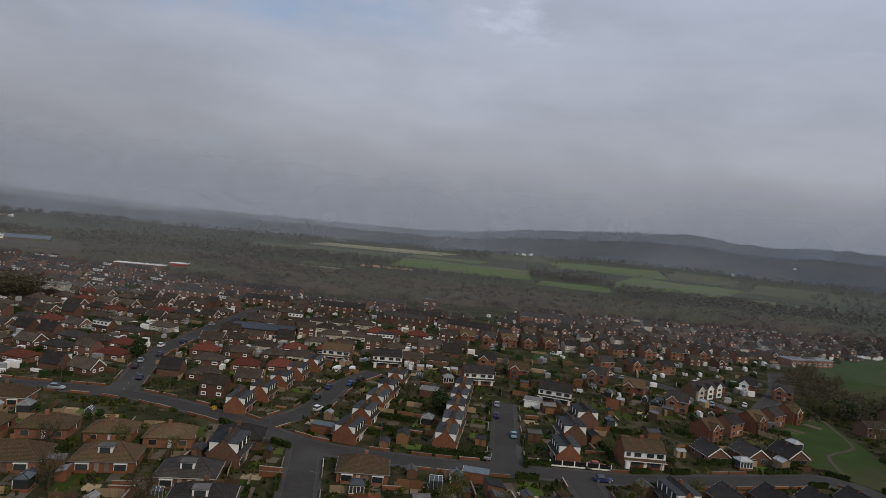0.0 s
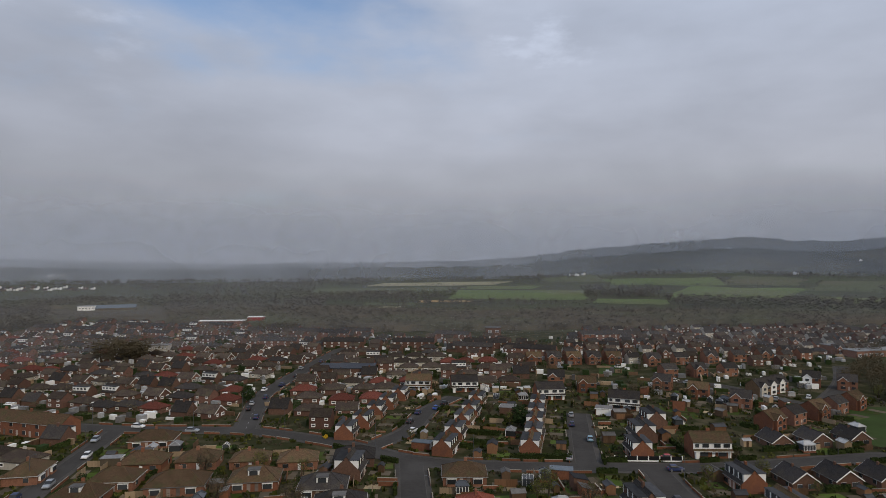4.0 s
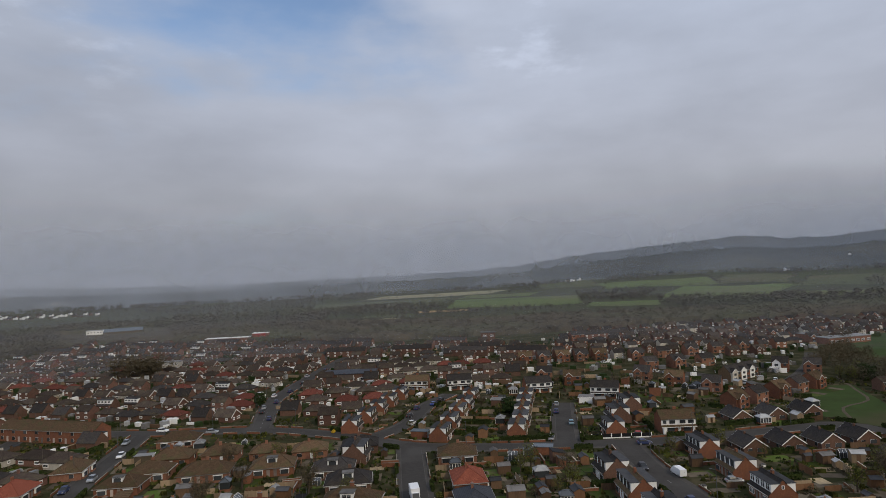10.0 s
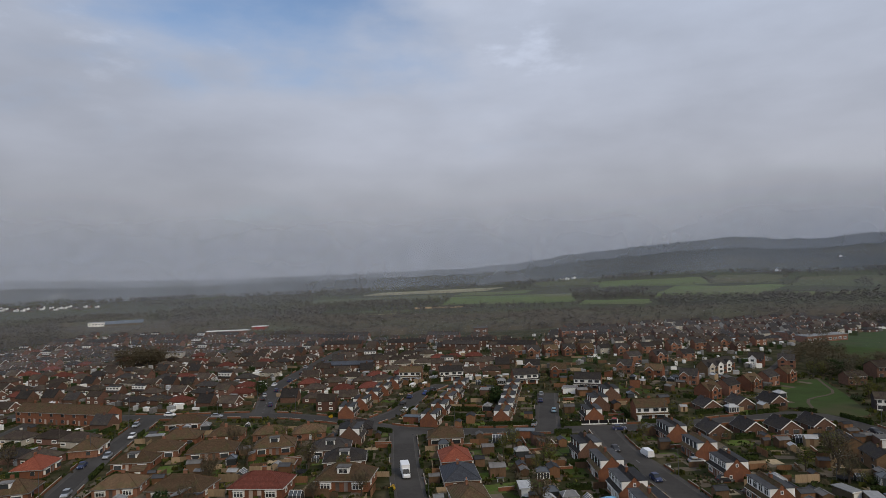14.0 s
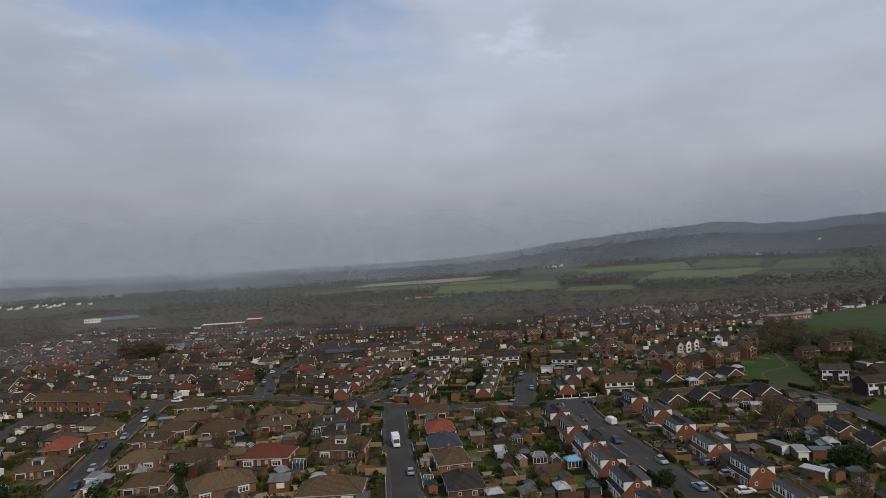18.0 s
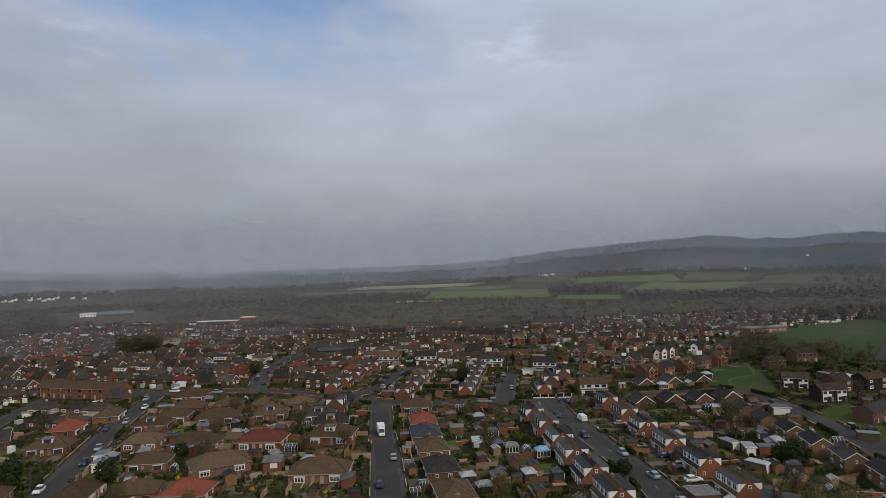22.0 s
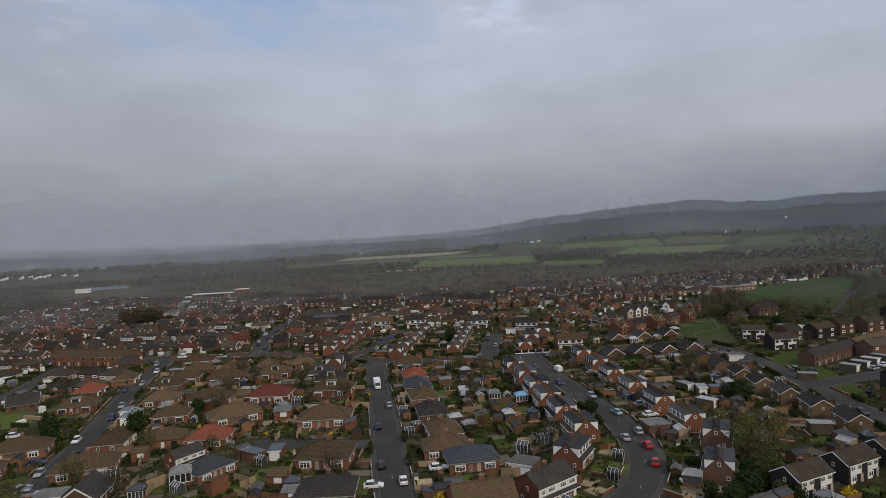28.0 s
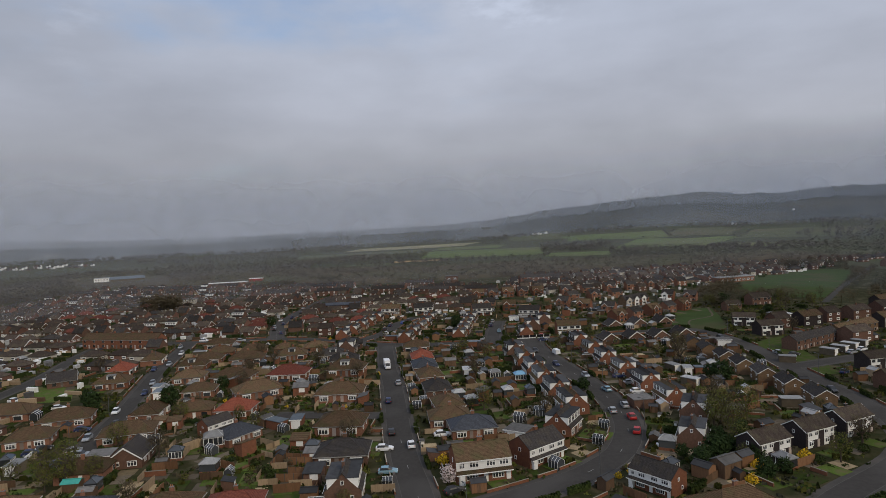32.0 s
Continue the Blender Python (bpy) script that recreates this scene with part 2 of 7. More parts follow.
BOARD = material("white_weatherboard", (0.82, 0.82, 0.80), 0.55, (0.72, 0.72, 0.70), 1.2, bump=0.4, bump_scale=2.0, stretch=(0.3, 0.3, 7.0), vary=0.08)
RENDER = material("cream_render", (0.50, 0.465, 0.40), 0.9, (0.42, 0.39, 0.335), 1.0, bump=0.2, vary=0.1)
GLASS = material("window_glass", (0.045, 0.05, 0.055), 0.08, spec=0.6, vary=0.5)
FELT = material("flat_roof_felt", (0.16, 0.155, 0.15), 0.9, (0.10, 0.097, 0.094), 0.8, vary=0.4)
FELT_DARK = material("dark_roof_felt", (0.062, 0.064, 0.068), 1.0, (0.045, 0.046, 0.050), 0.8, vary=0.4, spec=0.05)
FELT_PALE = material("pale_roof_sheet", (0.34, 0.345, 0.345), 0.8, (0.24, 0.245, 0.25), 0.9, vary=0.45)
GUTTER = material("painted_fascia", (0.34, 0.33, 0.31), 0.6, (0.24, 0.235, 0.22), 1.5, vary=0.7)
DOOR = material("door_paint", (0.30, 0.25, 0.22), 0.5, vary=0.8)
POT = material("clay_pot", (0.34, 0.16, 0.09), 0.9)
LEAD = material("grey_flashing", (0.17, 0.175, 0.18), 0.6)
ASPHALT = material("asphalt", (0.058, 0.054, 0.050), 0.95, (0.047, 0.044, 0.041), 0.9, bump=0.3, spec=0.1, third=(0.068, 0.064, 0.060), third_scale=0.06)
PAVING = material("pavement_slab", (0.072, 0.066, 0.060), 0.95, (0.058, 0.055, 0.051), 0.7, bump=0.2, third=(0.086, 0.078, 0.070), third_scale=0.09)
KERB = material("concrete_kerb", (0.092, 0.088, 0.082), 0.9, (0.072, 0.069, 0.065), 1.0)
COPING = material("pale_stone_coping", (0.33, 0.30, 0.25), 0.9, (0.24, 0.22, 0.18), 1.2, vary=0.5)
LINE = material("road_paint", (0.32, 0.32, 0.31), 0.8, (0.16, 0.16, 0.155), 2.0)
EARTH = material("garden_earth", (0.036, 0.033, 0.014), 0.95, (0.023, 0.029, 0.010), 0.45, bump=0.4, bump_scale=3, third=(0.074, 0.063, 0.036), third_scale=0.16)
TURF = material("playing_field_turf", (0.042, 0.068, 0.019), 0.95, (0.034, 0.050, 0.016), 0.12, bump=0.2, bump_scale=4, third=(0.058, 0.058, 0.028), third_scale=0.035)
MEADOW = material("rough_grass", (0.062, 0.064, 0.038), 0.95, (0.052, 0.050, 0.032), 0.08, third=(0.058, 0.066, 0.032), third_scale=0.012)
LAWN = material("lawn_grass", (0.060, 0.094, 0.018), 0.95, (0.046, 0.064, 0.014), 1.4, bump=0.3, bump_scale=8, vary=0.5, third=(0.080, 0.072, 0.034), third_scale=0.35)
PATIO = material("patio_paving", (0.33, 0.255, 0.155), 0.9, (0.23, 0.180, 0.112), 0.8, bump=0.2, vary=0.45)
BLUE_ROOF = material("pale_blue_glazing", (0.20, 0.40, 0.58), 0.4, (0.15, 0.32, 0.5), 1.5)
SAGE = material("grey_felt_blue", (0.15, 0.175, 0.20), 0.8, (0.11, 0.13, 0.15), 1.0, vary=0.3)
CONCRETE = material("concrete_drive", (0.135, 0.110, 0.080), 0.9, (0.10, 0.083, 0.060), 0.6, vary=0.3)
TIMBER = material("fence_timber", (0.135, 0.085, 0.052), 0.9, (0.090, 0.058, 0.038), 1.5, bump=0.3, bump_scale=6, stretch=(6, 6, 0.6), vary=0.35)
TIMBER_PALE = material("bare_buff_timber", (0.34, 0.255, 0.165), 0.9, (0.25, 0.185, 0.12), 1.5, stretch=(6, 6, 0.6), vary=0.3)
TIMBER_ORANGE = material("orange_stained_timber", (0.205, 0.112, 0.062), 0.85, (0.150, 0.082, 0.046), 1.5, stretch=(6, 6, 0.6), vary=0.35)
HEDGE = material("hedge_leaves", (0.038, 0.052, 0.015), 0.9, (0.022, 0.033, 0.010), 2.0, bump=0.9, bump_scale=6, vary=0.35)
LEAF_DARK = material("evergreen_leaves", (0.031, 0.050, 0.017), 0.85, (0.018, 0.031, 0.011), 1.5, vary=0.3)
OLIVE = material("olive_leaves", (0.060, 0.064, 0.015), 0.9, (0.036, 0.040, 0.010), 0.8, vary=0.5)
LEAF_SPRING = material("spring_leaves", (0.108, 0.116, 0.028), 0.85, (0.080, 0.082, 0.024), 1.2, vary=0.3)
TWIG = material("bare_twigs", (0.100, 0.080, 0.048), 0.95, (0.072, 0.060, 0.038), 0.1, spec=0.05, third=(0.066, 0.066, 0.046), third_scale=0.02)
BLOSSOM = material("white_blossom", (0.62, 0.54, 0.52), 0.8, (0.48, 0.40, 0.38), 2.0)
FORSYTHIA = material("yellow_blossom", (0.62, 0.42, 0.03), 0.8, (0.48, 0.30, 0.02), 2.0)
BARK = material("bark", (0.085, 0.068, 0.052), 0.95, (0.055, 0.045, 0.036), 3.0, bump=0.5)
# winter wood colour lightened to make up for light the tufts miss
TREETOP = material("pale_winter_twigs", (0.126, 0.115, 0.094), 0.95, (0.092, 0.086, 0.074), 0.06, spec=0.05, third=(0.118, 0.124, 0.080), third_scale=0.008)
WOODLAND = material("bare_winter_wood", (0.098, 0.084, 0.062), 0.95, (0.072, 0.064, 0.050), 0.06, spec=0.05, third=(0.080, 0.084, 0.054), third_scale=0.008)
HILL = material("wooded_hill", (0.050, 0.052, 0.044), 0.95, (0.036, 0.040, 0.034), 0.03, spec=0.0, third=(0.064, 0.062, 0.046), third_scale=0.006)
FIELD = material("pasture", (0.105, 0.135, 0.052), 0.95, (0.088, 0.112, 0.046), 0.012, third=(0.115, 0.118, 0.06), third_scale=0.006)
FIELD_DULL = material("dull_pasture", (0.086, 0.096, 0.050), 0.95, (0.076, 0.082, 0.045), 0.01, third=(0.098, 0.090, 0.055), third_scale=0.006)
FIELD_PALE = material("pale_stubble_field", (0.26, 0.24, 0.15), 0.95, (0.20, 0.19, 0.12), 0.01)
FIELD_STRAW = material("straw_field", (0.36, 0.25, 0.12), 0.95, (0.28, 0.20, 0.11), 0.01)
RUBBER = material("tyre_rubber", (0.018, 0.018, 0.019), 0.85)
ALLOY = material("wheel_metal", (0.45, 0.45, 0.47), 0.35, metal=0.8)
CAR_GLASS = material("car_glass", (0.025, 0.028, 0.032), 0.35, spec=0.35)
LAMP_RED = material("red_lens", (0.45, 0.02, 0.015), 0.3)
LAMP_CLEAR = material("clear_lens", (0.75, 0.76, 0.78), 0.2)
PAINTS = {
    "white": material("white_car_paint", (0.72, 0.73, 0.74), 0.42, spec=0.5),
    "silver": material("silver_car_paint", (0.36, 0.38, 0.40), 0.42, metal=0.4, spec=0.5),
    "dark blue": material("dark_blue_car_paint", (0.018, 0.03, 0.09), 0.42, spec=0.5),
    "black": material("black_car_paint", (0.02, 0.02, 0.023), 0.42, spec=0.5),
    "red": material("red_car_paint", (0.36, 0.018, 0.018), 0.42, spec=0.5),
    "pale blue": material("pale_blue_car_paint", (0.22, 0.36, 0.44), 0.42, metal=0.2, spec=0.5),
    "blue": material("blue_car_paint", (0.03, 0.09, 0.32), 0.42, spec=0.5),
}
STEEL = material("dull_galvanised_steel", (0.10, 0.105, 0.11), 0.7, (0.08, 0.084, 0.09), 3.0, metal=0.2)
POLYTUNNEL = material("turquoise_roof_sheet", (0.06, 0.36, 0.30), 0.6, (0.05, 0.28, 0.24), 2.0)
PAINTED_RED = material("red_painted_board", (0.34, 0.03, 0.03), 0.7, (0.25, 0.025, 0.025), 1.0)

# ---- building blocks ----
rnd = random.Random(7)


def part(name, bm, mat, parent=None, label="", at=None):
    """Links a bmesh or a mesh as one mesh object, under a thing or a part."""
    if isinstance(bm, bmesh.types.BMesh):
        me = bpy.data.meshes.new(name)
        bm.to_mesh(me)
        bm.free()
        me.materials.append(mat)
    else:
        me = bm
    ob = new(name, me)
    if parent is not None:
        ob.parent = parent
    if at is not None:
        ob.matrix_basis = at
    if label:
        tagged(ob, label)
    return ob


def mesh(name, bm, mat):
    me = bpy.data.meshes.new(name)
    bm.to_mesh(me)
    bm.free()
    me.materials.append(mat)
    return me


def block(bm, x0, x1, y0, y1, z0, z1):
    v = [bm.verts.new(p) for p in ((x0, y0, z0), (x1, y0, z0), (x1, y1, z0), (x0, y1, z0), (x0, y0, z1), (x1, y0, z1), (x1, y1, z1), (x0, y1, z1))]
    for f in ((3, 2, 1, 0), (4, 5, 6, 7), (0, 1, 5, 4), (1, 2, 6, 5), (2, 3, 7, 6), (3, 0, 4, 7)):
        bm.faces.new([v[i] for i in f])
    return v


def hull(bm, pts, faces):
    v = [bm.verts.new(p) for p in pts]
    for f in faces:
        bm.faces.new([v[i] for i in f])
    return v


def boxed(x0, x1, y0, y1, z0, z1, edge=0.0):
    bm = bmesh.new()
    block(bm, x0, x1, y0, y1, z0, z1)
    if edge:
        bmesh.ops.bevel(bm, geom=bm.edges[:], offset=edge, segments=1, affect="EDGES")
    return bm


def tube(bm, p, q, r0, r1, n=6):
    p, q = Vector(p), Vector(q)
    d = (q - p).normalized()
    a = d.orthogonal().normalized()
    b = d.cross(a)
    lo = [bm.verts.new(p + (a * math.cos(i * math.tau / n) + b * math.sin(i * math.tau / n)) * r0) for i in range(n)]
    hi = [bm.verts.new(q + (a * math.cos(i * math.tau / n) + b * math.sin(i * math.tau / n)) * r1) for i in range(n)]
    for i in range(n):
        bm.faces.new((lo[i], lo[(i + 1) % n], hi[(i + 1) % n], hi[i]))
    bm.faces.new(lo[::-1])
    bm.faces.new(hi)


CREST_AT = (-62, -40, -36, -32, -24, -19, -14, -9, -5, -3, 2, 5, 7.6, 10.6, 14.5, 16.4, 18.7, 21, 22.7, 25.5, 28.6, 32, 40, 62)
CREST = (58, 56, 49, 41, 35, 38, 41, 42, 44, 46, 55, 67, 78, 86, 97, 104, 107, 113, 113, 101, 98, 107, 100, 84)


def height(x, y):
    """Height of the land: level under the town, gentle fields beyond the woods, then a long wooded rise."""
    r, a = math.hypot(x, y), math.degrees(math.atan2(x, y))
    if r < 700:
        return 0.0
    k = np.interp(r, (700, 900, 1000, 1100, 1200, 1300, 1450, 1700, 1960, 2200, 3000, 4700), (0, 0.01, 0.05, 0.10, 0.155, 0.22, 0.40, 0.76, 1.0, 0.97, 0.7, 0.4))
    return float(np.interp(a, CREST_AT, CREST) * k) + noise.noise(Vector((x * 0.0022, y * 0.0022, 0.3))) * 4 * min((r - 700) / 600, 1)


def treetops(x, y):
    """Height of the closed wood that covers the hill."""
    return height(x, y) + 2.0 + 4.0 * noise.noise(Vector((x * 0.016, y * 0.016, 4.0))) + 4.5 * noise.noise(Vector((x * 0.06, y * 0.06, 9.0))) + 3.0 * noise.noise(Vector((x * 0.15, y * 0.15, 2.0)))


# ---- ground ----
def sheet(name, mat, rings, azimuths, shape):
    """A sheet of land in rings round the town."""
    bm = bmesh.new()
    grid = [[bm.verts.new((r * math.sin(radians(a)), r * math.cos(radians(a)), shape(r, r * math.sin(radians(a)), r * math.cos(radians(a))))) for a in azimuths] for r in rings]
    for i in range(len(rings) - 1):
        for j in range(len(azimuths) - 1):
            f = bm.faces.new((grid[i][j + 1], grid[i][j], grid[i + 1][j], grid[i + 1][j + 1]))
            f.smooth = True
    return part(name, bm, mat)


ground_rings = [0.5, 200, 420, 600] + [700 + 50 * i for i in range(0, 16)] + [1600, 1800, 2000, 2300, 2700, 3200, 3900, 4700]
tagged(sheet("ground", MEADOW, ground_rings, np.arange(-180, 180.1, 2.5), lambda r, x, y: height(x, y) - (0.0 if r < 1500 else 8.0)), "level grassland reaching from the town to the hills", "ground", kind="structure")
hill_rings = [1290, 1310] + [1330 + 16 * i for i in range(0, 45)] + [2100, 2250, 2500]
tagged(sheet("backdrop_hills", HILL, hill_rings, np.arange(-64, 64.1, 0.3), lambda r, x, y: treetops(x, y) if r > 1310 else height(x, y) - 3.0), "long dark wooded hill along the hazy skyline", "hills", kind="structure")


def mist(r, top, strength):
    """One upright see-through sheet that stands in for distance haze, denser to the west and thinning upwards."""
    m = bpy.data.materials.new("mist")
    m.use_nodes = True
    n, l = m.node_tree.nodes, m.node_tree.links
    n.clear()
    out, mix, clear_air, haze_tint, glow_through, both = (n.new("ShaderNode" + k) for k in ("OutputMaterial", "MixShader", "BsdfTransparent", "BsdfDiffuse", "BsdfTranslucent", "MixShader"))
    # pale blue-grey laid over whatever lies behind, in place of real haze
    haze_tint.inputs["Color"].default_value = (0.62, 0.68, 0.80, 1)
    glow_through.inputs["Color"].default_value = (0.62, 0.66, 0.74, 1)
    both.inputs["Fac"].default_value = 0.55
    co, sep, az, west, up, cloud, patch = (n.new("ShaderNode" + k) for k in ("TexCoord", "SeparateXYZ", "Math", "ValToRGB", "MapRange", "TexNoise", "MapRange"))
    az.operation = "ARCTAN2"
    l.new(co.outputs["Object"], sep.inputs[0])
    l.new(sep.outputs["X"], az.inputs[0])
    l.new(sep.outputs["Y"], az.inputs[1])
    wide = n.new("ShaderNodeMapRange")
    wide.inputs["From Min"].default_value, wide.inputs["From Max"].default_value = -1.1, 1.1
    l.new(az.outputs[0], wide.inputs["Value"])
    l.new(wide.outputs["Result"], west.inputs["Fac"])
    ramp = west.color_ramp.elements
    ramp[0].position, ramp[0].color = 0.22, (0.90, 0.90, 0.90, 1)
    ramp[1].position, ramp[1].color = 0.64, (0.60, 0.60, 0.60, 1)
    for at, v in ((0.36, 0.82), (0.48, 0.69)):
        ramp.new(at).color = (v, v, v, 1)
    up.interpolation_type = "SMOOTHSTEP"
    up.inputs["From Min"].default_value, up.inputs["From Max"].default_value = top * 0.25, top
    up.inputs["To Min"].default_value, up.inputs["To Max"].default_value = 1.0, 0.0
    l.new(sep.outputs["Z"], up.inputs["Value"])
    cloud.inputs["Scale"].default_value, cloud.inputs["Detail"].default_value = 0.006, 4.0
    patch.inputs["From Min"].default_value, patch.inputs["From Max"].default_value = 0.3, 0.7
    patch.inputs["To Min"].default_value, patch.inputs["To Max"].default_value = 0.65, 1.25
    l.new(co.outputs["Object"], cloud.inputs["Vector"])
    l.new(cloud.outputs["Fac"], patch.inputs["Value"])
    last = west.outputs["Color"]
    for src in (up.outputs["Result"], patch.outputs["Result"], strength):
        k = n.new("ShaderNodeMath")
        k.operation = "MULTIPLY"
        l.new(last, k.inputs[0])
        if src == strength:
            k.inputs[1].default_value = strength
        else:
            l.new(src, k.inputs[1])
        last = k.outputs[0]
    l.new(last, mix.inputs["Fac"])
    l.new(haze_tint.outputs[0], both.inputs[1])
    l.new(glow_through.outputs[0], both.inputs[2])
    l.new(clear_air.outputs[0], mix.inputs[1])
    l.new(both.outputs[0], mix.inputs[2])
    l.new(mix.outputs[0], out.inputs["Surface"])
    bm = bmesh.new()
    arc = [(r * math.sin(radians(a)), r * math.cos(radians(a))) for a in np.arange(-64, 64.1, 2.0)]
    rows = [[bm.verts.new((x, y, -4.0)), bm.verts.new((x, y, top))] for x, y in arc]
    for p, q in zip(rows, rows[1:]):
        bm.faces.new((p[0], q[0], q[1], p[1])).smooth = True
    tagged(part("backdrop_mist", bm, m), "see-through grey sheet standing in for the distance haze", "mist", kind="structure")


# haze sheets ring by ring, each strength set to lighten its distance
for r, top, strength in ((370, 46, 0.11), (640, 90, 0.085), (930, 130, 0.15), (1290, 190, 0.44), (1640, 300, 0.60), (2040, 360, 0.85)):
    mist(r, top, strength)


def flat(name, pts, mat, z, label, category, kind="structure", thick=0.0):
    bm = bmesh.new()
    f = bm.faces.new([bm.verts.new((x, y, z)) for x, y in pts])
    bm.normal_update()
    if f.normal.z < 0:
        f.normal_flip()
    if thick:
        r = bmesh.ops.extrude_face_region(bm, geom=[f])
        for v in r["geom"]:
            if isinstance(v, bmesh.types.BMVert):
                v.co.z -= thick
        bmesh.ops.recalc_face_normals(bm, faces=bm.faces[:])
    return tagged(part(name, bm, mat), label, category, kind=kind)


flat("ground_gardens", [(-330, -60), (330, -60), (330, 60), (345, 330), (345, 450), (60, 440), (-100, 425), (-380, 480), (-460, 200)], EARTH, 0.02, "patchy garden soil and rough grass between the houses", "garden soil")
flat("ground_green", [(201, 322), (240, 372), (278, 410), (325, 395), (303, 351), (265, 303), (213, 232), (201, 243), (187, 272), (190, 300)], TURF, 0.06, "open mown green playing field", "playing field")
flat("ground_low_green", [(104, 168), (116, 150), (126, 152), (136, 186), (142, 214), (124, 212), (113, 182)], TURF, 0.06, "rough green with a footpath across it", "green")
flat("ground_verge", [(131, 126), (140, 131), (134, 108), (131, 90), (127, 70), (117, 68), (118, 92), (119, 116)], LAWN, 0.05, "grass verge at the end of a terrace", "grass verge")
flat("ground_lawn", [(-149, 88), (-131, 85), (-120, 66.5), (-138, 66)], LAWN, 0.06, "bright grass plot beside the lane", "lawn")
flat("ground_garden_lawn", [(-118, 30), (-105, 29), (-96, 15), (-107, 13)], LAWN, 0.05, "large bright back garden lawn", "lawn")
flat("ground_long_lawn", [(-46.5, 20), (-37, 21), (-36, 14), (-44.5, 14)], LAWN, 0.05, "bright mown back garden lawn", "lawn")
flat("ground_corner_lawn", [(-65, 2.5), (-56, 4.5), (-53, 0), (-62, -2)], LAWN, 0.05, "bright mown back garden lawn", "lawn")
flat("ground_close_green", [(44, 266), (62, 271), (67, 300), (51, 303)], TURF, 0.06, "mown green between the brick houses", "lawn")


# ---- roads ----
ROADS = []


def smooth(pts, step=5.0):
    """Points every few metres along a rounded line through pts."""
    out = []
    p = [Vector(pts[0]) * 2 - Vector(pts[1])] + [Vector(q) for q in pts] + [Vector(pts[-1]) * 2 - Vector(pts[-2])]
    for i in range(1, len(p) - 2):
        a, b, c, d = p[i - 1], p[i], p[i + 1], p[i + 2]
        n = max(1, int((c - b).length / step))
        for k in range(n):
            t = k / n
            out.append(0.5 * (2 * b + (c - a) * t + (2 * a - 5 * b + 4 * c - d) * t * t + (3 * b - a - 3 * c + d) * t * t * t))
    out.append(p[-2])
    return out


def strip(name, line, off0, off1, z0, z1, mat, parent=None):
    """A band along a line between two offsets from it, as a slab from z0 to z1."""
    bm = bmesh.new()
    rows = []
    for i, p in enumerate(line):
        d = (line[min(i + 1, len(line) - 1)] - line[max(i - 1, 0)]).normalized()
        s = Vector((d.y, -d.x))
        a, b = p + s * off0, p + s * off1
        rows.append([bm.verts.new((a.x, a.y, z0)), bm.verts.new((a.x, a.y, z1)), bm.verts.new((b.x, b.y, z1)), bm.verts.new((b.x, b.y, z0))])
    for r, q in zip(rows, rows[1:]):
        for k in range(3):
            bm.faces.new((r[k], q[k], q[k + 1], r[k + 1]))
    bmesh.ops.recalc_face_normals(bm, faces=bm.faces[:])
    return part(name, bm, mat, parent)


def road(pts, width, level, label, paths=(1.4, 1.4)):
    """Carriageway, kerbs and footways of one street."""
    line = smooth([Vector(p) for p in pts])
    ROADS.append((line, width / 2 + max(paths)))
    h = width / 2
    tagged(strip("road", line, -h, h, 0.0, 0.10 + level, ASPHALT), label, "road", kind="structure")
    for side, w in zip((-1, 1), paths):
        if w:
            tagged(strip("pavement", line, side * (h + 0.15), side * (h + w), 0.0, 0.075 + level * 0.5, PAVING), "worn grey slab footway along the street", "pavement", kind="structure")
            tagged(strip("kerb", line, side * h, side * (h + 0.15), 0.0, 0.088 + level * 0.5, KERB), "concrete kerb", "kerb", kind="structure")
    return line


R1 = road([(4, -32), (0.5, -10), (-4.2, 10), (-7.6, 28), (-11.2, 50), (-15.4, 75), (-20.5, 101), (-27, 141)], 6.0, 0.000, "straight worn asphalt street between bungalows")
R2 = road([(-190, 172), (-125, 165), (-84, 166), (-52, 156), (-26, 142), (0, 139), (24, 140), (54, 142), (86, 150), (106, 154), (114, 141), (117, 122), (117.2, 98), (115.6, 74), (115, 46), (113.5, 27)], 5.8, 0.006, "grey asphalt street crossing the estate")
R3 = road([(-126, 166), (-113.5, 114), (-103, 80), (-95.5, 57), (-90, 36), (-83, 12)], 4.8, 0.012, "asphalt street with parked cars between bungalows")
R4 = road([(-84, 166), (-92, 195), (-98, 228), (-97, 330), (-92, 372)], 6.0, 0.012, "long asphalt street leading towards the fields")
R5 = road([(-42, 150), (-32, 170), (-28, 198), (-20, 219)], 5.2, 0.018, "short dead-end asphalt street", (1.5, 1.5))
R6 = road([(20, 140), (22, 165), (25, 196)], 5.6, 0.012, "short dead-end asphalt street", (1.5, 1.5))
R7 = road([(37, 141), (38.5, 117), (43.2, 94), (48.2, 66), (50.8, 47), (50, 28), (44.2, 11), (34, -0.8), (22.5, -9), (3, -20)], 6.4, 0.018, "curving asphalt street with parked cars")
road([(116.5, 80), (150, 92), (182, 100), (230, 108)], 5.0, 0.012, "side street of the brick estate", (1.4, 1.4))
road([(56, -32), (77, -14), (99, 2), (109, 15), (114, 29)], 5.2, 0.000, "asphalt street beside dark brick houses")
road([(-6, 41.5), (-16, 41.5), (-28, 43), (-37, 44), (-45, 44.5)], 5.0, 0.006, "short asphalt close off the street", (0, 1.2))
road([(-150, 60), (-155, 100), (-166, 140), (-172, 171)], 4.6, 0.000, "narrow asphalt lane past a grass plot", (1.2, 1.2))
road([(66, 262), (92, 248), (112, 215), (128, 230), (150, 262), (170, 300)], 5.0, 0.000, "estate road among red brick houses", (1.2, 1.2))
